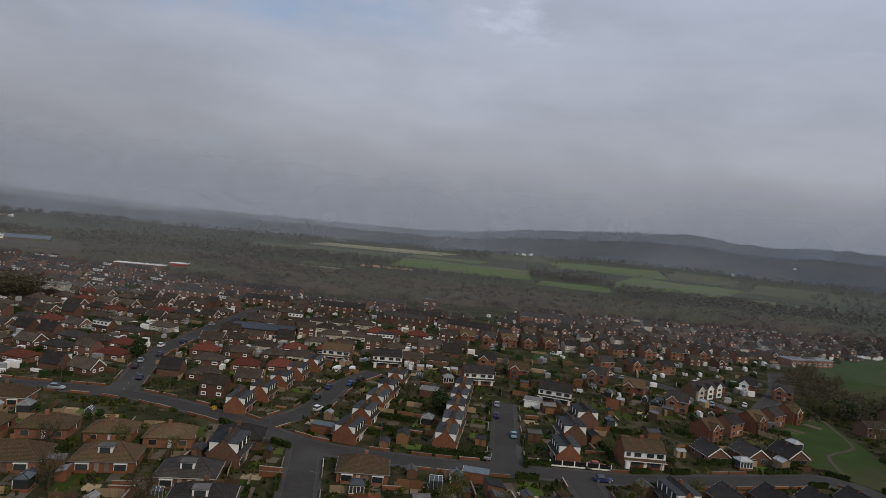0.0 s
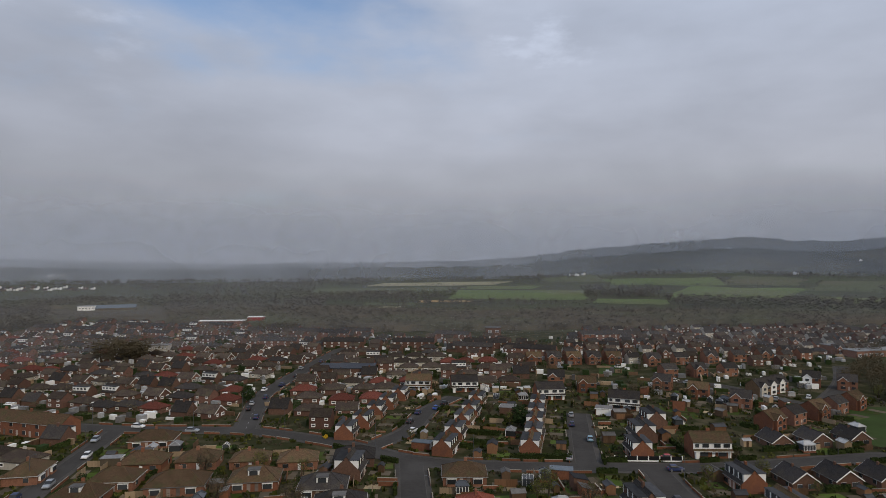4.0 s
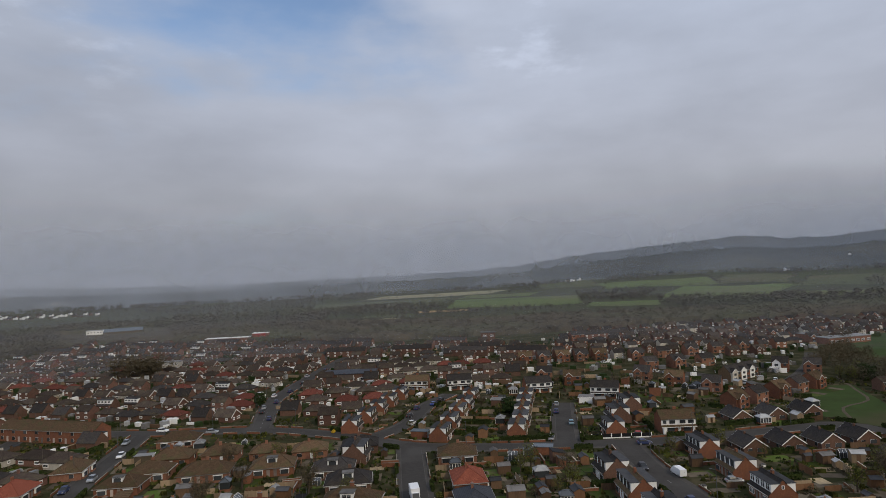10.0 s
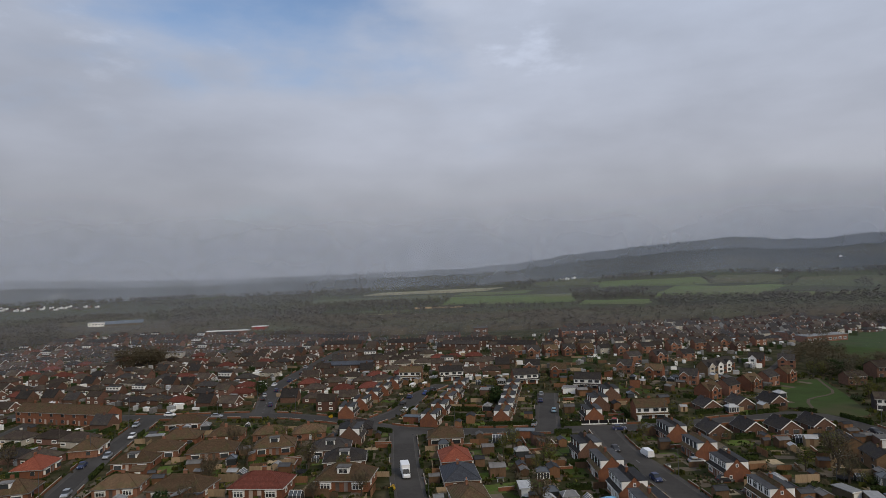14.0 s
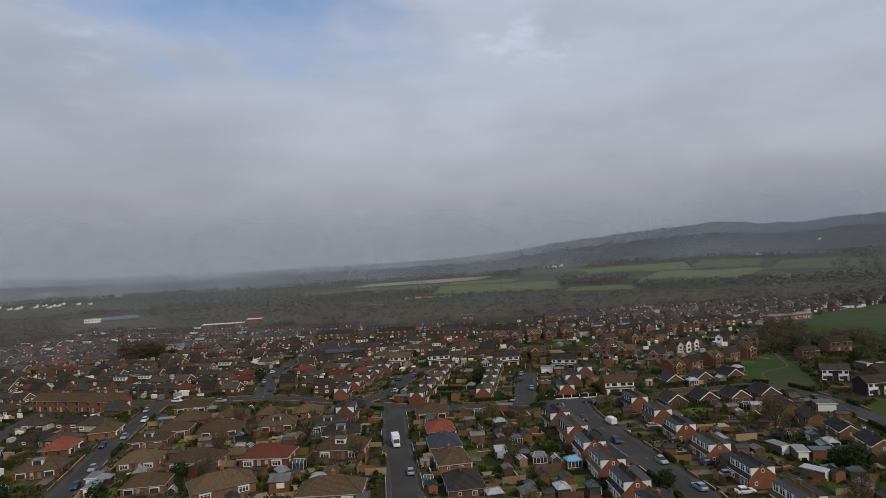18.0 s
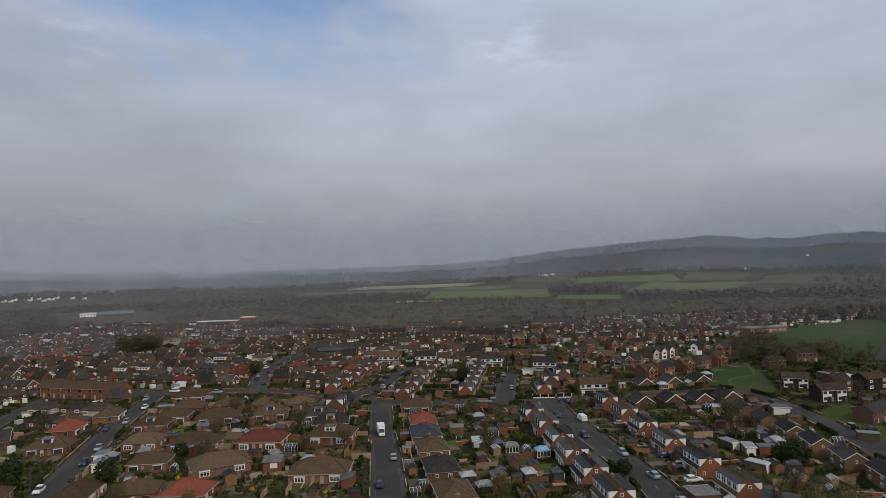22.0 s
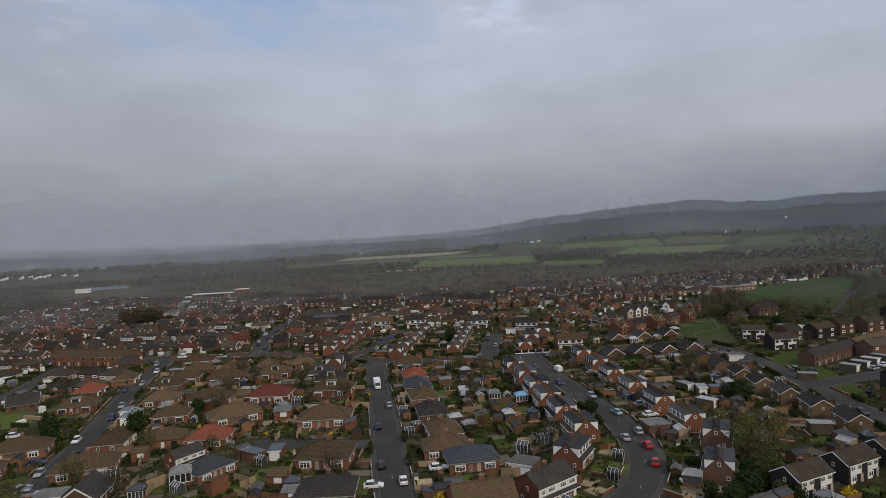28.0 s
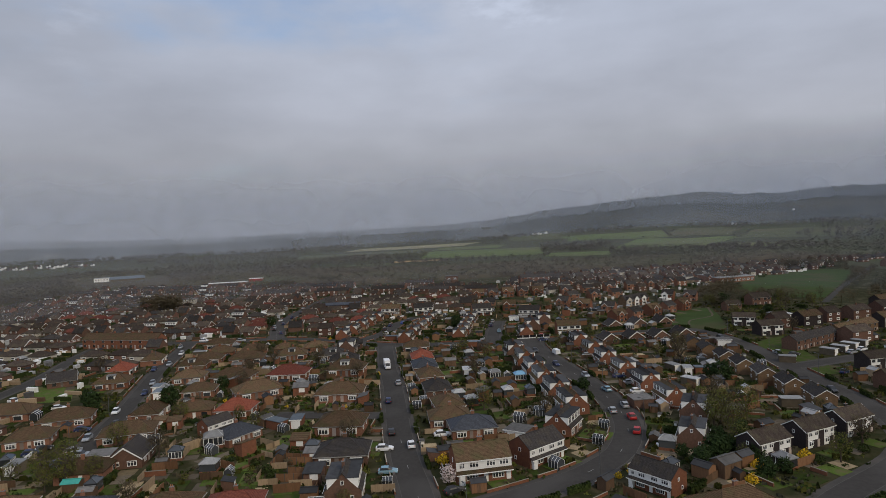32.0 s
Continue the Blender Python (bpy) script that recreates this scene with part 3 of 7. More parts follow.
road([(206, 218), (222, 240), (267, 300), (310, 354), (355, 412)], 3.4, 0.000, "lane along the edge of the playing field", (0, 0))
tagged(strip("footpath", smooth([Vector(p) for p in ((112, 160), (118, 176), (132, 186), (138, 204), (146, 232))]), -0.5, 0.5, 0.0, 0.10, CONCRETE), "worn footpath across the green", "footpath", kind="structure")


def dashes(line, start, stop, gap, w=0.12, length=2.0):
    walked, nxt = 0.0, start
    for p, q in zip(line, line[1:]):
        d = (q - p).length
        while walked + d >= nxt and nxt < stop:
            c = p + (q - p) * ((nxt - walked) / d)
            a = math.degrees(math.atan2(q.y - p.y, q.x - p.x))
            tagged(part("road_marking", boxed(-length / 2, length / 2, -w / 2, w / 2, 0, 0.008), LINE, at=pose(c.x, c.y, 0.122, 0, 0, a)), "worn white line painted on the asphalt", "road marking", "white lines along the street", "structure")
            nxt += gap
        walked += d


dashes(R7, 20, 150, 14.0)
dashes(R1, 22, 60, 16.0)
dashes(R4, 4, 34, 6.0)

# ---- houses ----
WINDOW_MESHES = {}


def frame_mesh(w, h, xs, zs, bars):
    """A flat lattice of bars with thickness, all one piece."""
    bm = bmesh.new()
    grid = {}
    for i, x in enumerate(xs):
        for k, z in enumerate(zs):
            for s, y in ((0, -0.06), (1, 0.06)):
                grid[i, k, s] = bm.verts.new((x, y, z))
    solid = {(i, k) for i in range(len(xs) - 1) for k in range(len(zs) - 1) if i % 2 == 0 or k in bars}
    for i, k in solid:
        bm.faces.new((grid[i, k, 0], grid[i + 1, k, 0], grid[i + 1, k + 1, 0], grid[i, k + 1, 0]))
        for di, dk, p, q in ((-1, 0, (i, k), (i, k + 1)), (1, 0, (i + 1, k + 1), (i + 1, k)), (0, -1, (i + 1, k), (i, k)), (0, 1, (i, k + 1), (i + 1, k + 1))):
            if (i + di, k + dk) not in solid:
                bm.faces.new((grid[(*p, 0)], grid[(*q, 0)], grid[(*q, 1)], grid[(*p, 1)]))
    for v in [v for v in bm.verts if not v.link_faces]:
        bm.verts.remove(v)
    bmesh.ops.recalc_face_normals(bm, faces=bm.faces[:])
    return mesh("window_frame", bm, WHITE)


TIER = 0      # 0: near houses, 1: farther ones with simple windows, 2: far ones with all windows in one mesh
FAR_WINDOWS = []


def window(parent, x, y, z, w, h, turn, bars=2, name="window", split=True):
    """A white framed window with its dark pane. turn: 0 faces -y, 90 faces +x, 180 +y, 270 -x."""
    if TIER and bars == 1:
        return None
    if TIER == 2:
        FAR_WINDOWS.append((pose(x, y, z, 0, 0, turn), w, h))
        return None
    key = (w, h, bars, TIER)
    if key not in WINDOW_MESHES:
        t = 0.12
        if TIER:
            bm = boxed(-w / 2, w / 2, -0.07, 0.05, 0, h)
            bm.faces.ensure_lookup_table()
            f = min(bm.faces, key=lambda q: q.calc_center_median().y)
            bmesh.ops.inset_region(bm, faces=[f], thickness=0.22, depth=-0.05)
            f.material_index = 1
            me = mesh("window", bm, WHITE)
            me.materials.append(GLASS)
            WINDOW_MESHES[key] = (me, None)
        else:
            xs = []
            for i in range(bars + 1):
                c = -w / 2 + t / 2 + (w - t) * i / bars
                xs += [c - t / 2, c + t / 2]
            zs = [0, t, h * 0.68, h * 0.68 + 0.06, h - t, h] if h > 0.9 and bars > 1 else [0, t, h - t, h]
            f = frame_mesh(w, h, xs, zs, (0, 2, 4) if len(zs) == 6 else (0, 2))
            WINDOW_MESHES[key] = (f, mesh("pane", boxed(-w / 2 + t / 2, w / 2 - t / 2, -0.02, 0.04, t / 2, h - t / 2), GLASS))
    f, g = WINDOW_MESHES[key]
    ob = part(name, f, None, parent, at=pose(x, y, z, 0, 0, turn))
    if g:
        part("pane", g, None, ob)
    return ob


def door(parent, x, y, turn, mat=None, w=0.95, h=2.05):
    if TIER == 2:
        return None
    key = ("door", w, (mat or DOOR).name)
    if key not in WINDOW_MESHES:
        bm = bmesh.new()
        block(bm, -w / 2, w / 2, -0.05, 0.05, 0, h)
        block(bm, -w / 2 + 0.12, w / 2 - 0.12, -0.065, 0.0, 0.15, h * 0.45)
        WINDOW_MESHES[key] = mesh("door", bm, mat or DOOR)
    return part("door", WINDOW_MESHES[key], None, parent, at=pose(x, y, 0.12, 0, 0, turn))


def walls_gabled(L, D, eaves, ridge):
    bm = bmesh.new()
    a, b = L / 2, D / 2
    hull(bm, [(-a, -b, 0), (a, -b, 0), (a, b, 0), (-a, b, 0), (-a, -b, eaves), (a, -b, eaves), (a, b, eaves), (-a, b, eaves), (-a, 0, ridge), (a, 0, ridge)],
         [(3, 2, 1, 0), (0, 1, 5, 4), (2, 3, 7, 6), (1, 2, 6, 9, 5), (3, 0, 4, 8, 7), (4, 5, 9, 8), (6, 7, 8, 9)])
    return bm


def roof_gabled(L, D, eaves, ridge, over=0.3, verge=0.12, thick=0.16):
    """Two tiled slopes with a ridge capping, overhanging the walls."""
    bm = bmesh.new()
    a, b = L / 2 + verge, D / 2
    s = (ridge - eaves) / b
    y, z = b + over, eaves - over * s
    hull(bm, [(-a, -y, z), (a, -y, z), (a, 0, ridge), (-a, 0, ridge), (-a, -y, z + thick), (a, -y, z + thick), (a, 0, ridge + thick), (-a, 0, ridge + thick), (-a, y, z), (a, y, z), (-a, y, z + thick), (a, y, z + thick)],
         [(0, 1, 5, 4), (4, 5, 6, 7), (0, 3, 2, 1), (7, 6, 11, 10), (10, 11, 9, 8), (8, 9, 2, 3), (0, 4, 7, 3), (3, 7, 10, 8), (1, 2, 6, 5), (2, 9, 11, 6)])
    block(bm, -a - 0.02, a + 0.02, -0.14, 0.14, ridge + thick - 0.06, ridge + thick + 0.07)
    return bm


def roof_hipped(L, D, eaves, ridge, over=0.35, thick=0.14, hip=None):
    bm = bmesh.new()
    a, b = L / 2 + over, D / 2 + over
    k = max(a - (hip if hip is not None else b * 0.95), 0.25)
    pts = [(-a, -b, eaves - 0.1), (a, -b, eaves - 0.1), (a, b, eaves - 0.1), (-a, b, eaves - 0.1), (-a, -b, eaves + thick), (a, -b, eaves + thick), (a, b, eaves + thick), (-a, b, eaves + thick), (-k, 0, ridge), (k, 0, ridge)]
    hull(bm, pts, [(3, 2, 1, 0), (0, 1, 5, 4), (1, 2, 6, 5), (2, 3, 7, 6), (3, 0, 4, 7), (4, 5, 9, 8), (6, 7, 8, 9), (5, 6, 9), (7, 4, 8)])
    block(bm, -k, k, -0.13, 0.13, ridge - 0.08, ridge + 0.07)
    for sx in (-1, 1):
        for sy in (-1, 1):
            tube(bm, (sx * k, 0, ridge), (sx * a, sy * b, eaves + thick), 0.11, 0.11, 4)
    return bm


def chimney(parent, x, y, top, mat, w=0.9, d=0.55, tall=1.9, pots=2):
    c = part("chimney", boxed(x - w / 2, x + w / 2, y - d / 2, y + d / 2, top - tall, top), mat, parent)
    if TIER:
        return
    cap = bmesh.new()
    block(cap, x - w / 2 - 0.06, x + w / 2 + 0.06, y - d / 2 - 0.06, y + d / 2 + 0.06, top - 0.02, top + 0.1)
    part("chimney_cap", cap, LEAD, c)
    for i in range(pots):
        bm = bmesh.new()
        px = x + (i - (pots - 1) / 2) * 0.38
        tube(bm, (px, y, top + 0.1), (px, y, top + 0.5), 0.13, 0.1, 8)
        part("chimney_pot", bm, POT, c)


def gutters(parent, L, D, eaves, over=0.3, hipped=False):
    if TIER == 2:
        return
    a, y = L / 2 + (over if hipped else 0.1), D / 2 + over
    if hipped:
        bm = bmesh.new()
        z0, z1 = eaves - 0.14, eaves + 0.04
        ring = [[bm.verts.new((sx * (a + o), sy * (y + o), z)) for sx, sy in ((-1, -1), (1, -1), (1, 1), (-1, 1))] for o, z in ((-0.03, z0), (0.09, z0), (0.09, z1), (-0.03, z1))]
        for k in range(4):
            for i in range(4):
                bm.faces.new((ring[k][i], ring[k][(i + 1) % 4], ring[(k + 1) % 4][(i + 1) % 4], ring[(k + 1) % 4][i]))
        bmesh.ops.recalc_face_normals(bm, faces=bm.faces[:])
        part("gutter", bm, GUTTER, parent)
    else:
        for s, t in ((-1, 0), (1, 180)):
            part("gutter", boxed(-a, a, -0.07, 0.07, 0, 0.16), GUTTER if TIER else WHITE, parent, at=pose(0, s * y, eaves - 0.3, 0, 0, t))


def root(label, category, group):
    return tagged(new(category.replace(" ", "_").replace("-", "_")), label, category, group)


def bungalow(L=12.0, D=9.0, eaves=2.6, ridge=5.3, wall=BRICK, roof=TILE, label="", detail=True, velux=False, loft=0):
    o = root(label, "bungalow", "hipped bungalows of the estate")
    part("wall", boxed(-L / 2, L / 2, -D / 2, D / 2, 0, eaves), wall, o)
    part("roof", roof_hipped(L, D, eaves, ridge), roof, o)
    gutters(o, L, D, eaves, 0.37, True)
    chimney(o, 0.4, 0.5, ridge + 0.9, wall)
    for x in (-L * 0.30, L * 0.30):
        window(o, x, -D / 2 - (0.52 if detail else 0.04), 0.75, 2.4, 1.35, 0, 3)
    for x in (-L * 0.08, L * 0.08):
        door(o, x, -D / 2 - 0.03, 0)
    for s, t in ((1, 90), (-1, 270)):
        window(o, s * (L / 2 + 0.04), -D * 0.2, 0.9, 1.3, 1.2, t, 2)
        if detail:
            window(o, s * (L / 2 + 0.04), D * 0.22, 1.1, 0.8, 1.0, t, 1)
    for x in (-L * 0.32, L * 0.3):
        window(o, x, D / 2 + 0.04, 0.85, 1.8, 1.25, 180, 3)
    if detail:
        door(o, -L * 0.05, D / 2 + 0.03, 180, WHITE)
        for x in (-L * 0.3, L * 0.3):
            bm = bmesh.new()
            block(bm, x - 1.35, x + 1.35, -D / 2 - 0.55, -D / 2, 0, 0.75)
            part("bay_base", bm, wall, o)
            bm = bmesh.new()
            for e in (-1.33, 1.23):
                block(bm, x + e, x + e + 0.1, -D / 2 - 0.5, -D / 2 + 0.02, 0.75, 2.1)
            block(bm, x - 1.42, x + 1.42, -D / 2 - 0.64, -D / 2 + 0.02, 2.1, 2.24)
            part("bay_frame", bm, WHITE, o, "white bay window surround")
    if loft:
        # flat-roofed white dormer on the front slope, or on both
        for k in range(loft):
            sy, t = (-1, 0) if k == 0 else (1, 180)
            y0, top = D * 0.33, ridge - 0.35
            zb = eaves + (ridge - eaves) * (1 - y0 / (D / 2)) - 0.1
            d = part("dormer", boxed(-1.5, 1.5, min(sy * y0, sy * 0.3), max(sy * y0, sy * 0.3), zb, top), BOARD, o, "white boarded dormer")
            part("dormer_roof", boxed(-1.7, 1.7, min(sy * (y0 + 0.25), sy * 0.2), max(sy * (y0 + 0.25), sy * 0.2), top, top + 0.12), FELT, d)
            window(o, 0, sy * (y0 + 0.04), zb + 0.35, 2.2, top - zb - 0.5, t, 2)
    if velux:
        s = (ridge - eaves) / (D / 2)
        for x in (-1.8, 1.9):
            w = part("roof_window", boxed(-0.45, 0.45, -0.6, 0.6, 0, 0.09), WHITE, o, at=pose(x, -D * 0.26, eaves + 0.16 + s * D * 0.24, math.degrees(math.atan(s)), 0, 0))
            part("pane", boxed(-0.36, 0.36, -0.5, 0.5, 0.085, 0.1), GLASS, w)
    return o


def dormer_house(L=11.5, D=8.0, eaves=3.0, ridge=6.9, wall=BRICK, roof=TILE_GREY, label="", back=True, pane_n=4):
    """Semi-detached pair with long white boarded dormers and brick gable ends."""
    o = root(label, "dormer house", "dormer houses along the streets")
    part("wall", walls_gabled(L, D, eaves, ridge), wall, o)
    part("roof", roof_gabled(L, D, eaves, ridge), roof, o)
    gutters(o, L, D, eaves)
    chimney(o, 0, 0.2, ridge + 1.1, wall, 1.0)
    for s, t in ((-1, 0), (1, 180)):
        if s == 1 and not back:
            continue
        y0, top = D / 2 * 0.84, eaves + (ridge - eaves) * 0.76
        inner = D / 2 * (ridge - top - 0.05) / (ridge - eaves)
        bm = bmesh.new()
        zb = eaves + (ridge - eaves) * (1 - y0 / (D / 2)) + 0.1
        a = L / 2 + 0.14
        hull(bm, [(-a, s * y0, zb - 0.2), (a, s * y0, zb - 0.2), (a, s * y0, top), (-a, s * y0, top), (-a, s * inner, top), (a, s * inner, top)],
             [(0, 1, 2, 3), (3, 2, 5, 4), (1, 5, 2), (0, 3, 4), (0, 4, 5, 1)])
        bmesh.ops.recalc_face_normals(bm, faces=bm.faces[:])
        d = part("dormer", bm, BOARD, o, "white boarded dormer")
        part("dormer_roof", boxed(-a - 0.12, a + 0.12, min(s * (y0 + 0.25), s * (inner - 0.3)), max(s * (y0 + 0.25), s * (inner - 0.3)), top, top + 0.14), FELT_DARK, d)
        for i in range(pane_n):
            window(o, (i + 0.5) / pane_n * L - L / 2, s * (y0 + 0.04), zb + 0.16, L / pane_n * 0.76, top - zb - 0.26, t, 2)
        for x in (-L * 0.33, L * 0.33):
            window(o, x, s * (D / 2 + 0.04), 0.7, 2.3, 1.4, t, 3)
        for x in (-L * 0.09, L * 0.09):
            door(o, x, s * (D / 2 + 0.03), t, WHITE if s == 1 else None)
    for s, t in ((1, 90), (-1, 270)):
        window(o, s * (L / 2 + 0.04), 0.0, eaves + 1.35, 0.75, 0.95, t, 1)
        window(o, s * (L / 2 + 0.04), -D * 0.25, 1.0, 0.8, 1.0, t, 1)
    return o


def white_semi(L=12.0, D=7.6, eaves=5.0, ridge=7.3, wall=BRICK, roof=TILE, label="", front=BOARD):
    """Two-storey semi-detached pair, its upper front boarded white over a tiled canopy."""
    o = root(label, "semi-detached house", "two-storey semi-detached houses")
    part("wall", walls_gabled(L, D, eaves, ridge), wall, o)
    part("roof", roof_gabled(L, D, eaves, ridge, 0.35), roof, o)
    gutters(o, L, D, eaves, 0.35)
    chimney(o, 0.2, 0.4, ridge + 1.0, wall, 1.1)
    y = -D / 2
    part("cladding", boxed(-L / 2 + 0.02, L / 2 - 0.02, y - 0.10, y - 0.003, 2.85, eaves - 0.15), front, o, "white boarded upper front")
    bm = bmesh.new()
    a = L / 2 + 0.15
    hull(bm, [(-a, y - 1.15, 2.35), (a, y - 1.15, 2.35), (a, y - 0.05, 2.86), (-a, y - 0.05, 2.86), (-a, y - 1.15, 2.45), (a, y - 1.15, 2.45), (a, y - 0.05, 2.96), (-a, y - 0.05, 2.96)],
         [(3, 2, 1, 0), (4, 5, 6, 7), (0, 1, 5, 4), (1, 2, 6, 5), (2, 3, 7, 6), (3, 0, 4, 7)])
    part("canopy", bm, roof, o)
    part("canopy_fascia", boxed(-a, a, y - 1.21, y - 1.153, 2.28, 2.47), WHITE, o)
    for x in (-L * 0.40, -L * 0.18, L * 0.12, L * 0.36):
        window(o, x, y - 0.14, 3.4, 2.0 if abs(x) < L * 0.2 or x > 0 else 1.2, 1.15, 0, 3)
    for x in (-L * 0.22, L * 0.25):
        window(o, x, y - 0.12, 0.7, 2.5, 1.4, 0, 4)
    part("porch", boxed(-L * 0.46, -L * 0.36, y - 1.0, y - 0.003, 0, 2.3), WHITE, o, "white glazed porch")
    for x in (-L * 0.41, L * 0.03, L * 0.44):
        door(o, x, y - (1.03 if x < -L * 0.3 else 0.03), 0, WHITE)
    for s, t in ((1, 90), (-1, 270)):
        window(o, s * (L / 2 + 0.04), -0.3, 3.7, 0.75, 1.0, t, 1)
        window(o, s * (L / 2 + 0.04), 1.4, 1.2, 0.75, 1.0, t, 1)
    for x in (-L * 0.36, -L * 0.12, L * 0.12, L * 0.36):
        window(o, x, D / 2 + 0.04, 3.5, 1.5, 1.15, 180, 2)
    for x in (-L * 0.3, L * 0.3):
        window(o, x, D / 2 + 0.04, 0.7, 2.0, 1.45, 180, 3)
    return o


def panel_semi(L=12.0, D=7.4, eaves=5.0, ridge=7.2, wall=BRICK_DARK, roof=TILE, label="", white=True):
    """Plain two-storey pair with white panels on the front."""
    o = root(label, "semi-detached house", "plain gabled semi-detached houses")
    part("wall", walls_gabled(L, D, eaves, ridge), wall, o)
    part("roof", roof_gabled(L, D, eaves, ridge, 0.3, 0.18), roof, o)
    gutters(o, L, D, eaves)
    for s in (-1, 1):
        for t in (-1, 1):
            q = 0.15
            if TIER:
                break
            bm = bmesh.new()
            hull(bm, [(s * (L / 2 + 0.2), 0, ridge + q), (s * (L / 2 + 0.2), t * (D / 2 + 0.3), eaves - 0.3 + q), (s * (L / 2 + 0.2), t * (D / 2 + 0.3), eaves - 0.55 + q), (s * (L / 2 + 0.2), 0, ridge - 0.26 + q),
                      (s * (L / 2 + 0.26), 0, ridge + q), (s * (L / 2 + 0.26), t * (D / 2 + 0.3), eaves - 0.3 + q), (s * (L / 2 + 0.26), t * (D / 2 + 0.3), eaves - 0.55 + q), (s * (L / 2 + 0.26), 0, ridge - 0.26 + q)],
                 [(0, 1, 2, 3), (4, 5, 6, 7), (0, 1, 5, 4), (3, 2, 6, 7)])
            bmesh.ops.recalc_face_normals(bm, faces=bm.faces[:])
            part("barge_board", bm, WHITE, o)
    y = -D / 2
    if white:
        for x in (-L * 0.27, L * 0.27):
            part("cladding", boxed(x - L * 0.17, x + L * 0.17, y - 0.07, y - 0.003, 2.3, eaves - 0.2), BOARD, o, "white front panel")
            part("cladding", boxed(x - L * 0.17, x - L * 0.02, y - 0.07, y - 0.003, 0.2, 2.2), BOARD, o)
    for x in (-L * 0.36, -L * 0.16, L * 0.16, L * 0.36):
        window(o, x, y - 0.1, 3.4, 1.5, 1.15, 0, 2)
    for x in (-L * 0.34, L * 0.2):
        window(o, x, y - 0.1, 0.8, 1.8, 1.3, 0, 2)
    for x in (-L * 0.09, L * 0.42):
        door(o, x, y - 0.05, 0)
    for s, t in ((1, 90), (-1, 270)):
        window(o, s * (L / 2 + 0.04), 0.0, 3.7, 0.7, 1.0, t, 1)
    for x in (-L * 0.3, L * 0.3):
        window(o, x, D / 2 + 0.04, 3.4, 1.6, 1.15, 180, 2)
        window(o, x, D / 2 + 0.04, 0.8, 1.8, 1.3, 180, 2)
    chimney(o, 0.0, 0.3, ridge + 0.8, wall, 0.9, 0.5, 1.5, 1)
    return o


def gabled_bungalow(L=10.5, D=8.5, eaves=2.6, ridge=5.6, wall=BRICK_BROWN, roof=TILE_GREY, label=""):
    """Single-storey house whose gable end, with white boards, faces the street."""
    o = root(label, "bungalow", "gabled bungalows")
    part("wall", walls_gabled(L, D, eaves, ridge), wall, o)
    part("roof", roof_gabled(L, D, eaves, ridge, 0.35, 0.3), roof, o)
    gutters(o, L, D, eaves, 0.35)
    chimney(o, 0.8, 0.3, ridge + 0.8, wall, 0.8, 0.5, 1.5, 1)
    for s, t in ((1, 90), (-1, 270)):
        bm = bmesh.new()
        x, run = s * (L / 2 + 0.33), (ridge - eaves) / (D / 2)
        for e in (-1, 1):
            y1 = e * (D / 2 + 0.35)
            z1 = eaves - 0.35 * run
            hull(bm, [(x - 0.03, 0, ridge + 0.14), (x - 0.03, y1, z1 + 0.14), (x - 0.03, y1, z1 - 0.22), (x - 0.03, 0, ridge - 0.30), (x + 0.03, 0, ridge + 0.14), (x + 0.03, y1, z1 + 0.14), (x + 0.03, y1, z1 - 0.22), (x + 0.03, 0, ridge - 0.30)],
                 [(0, 1, 2, 3), (4, 5, 6, 7), (0, 1, 5, 4), (3, 2, 6, 7), (1, 2, 6, 5)])
        bmesh.ops.recalc_face_normals(bm, faces=bm.faces[:])
        part("barge_board", bm, BOARD, o, "white barge boards")
        window(o, s * (L / 2 + 0.05), -D * 0.22, 0.7, 2.4, 1.4, t, 3)
        window(o, s * (L / 2 + 0.05), D * 0.24, 0.8, 1.6, 1.3, t, 2)
    for x in (-L * 0.25, L * 0.3):
        window(o, x, -D / 2 - 0.04, 0.9, 1.4, 1.2, 0, 2)
        window(o, x, D / 2 + 0.04, 0.9, 1.4, 1.2, 180, 2)
    door(o, 0, -D / 2 - 0.03, 0)
    return o


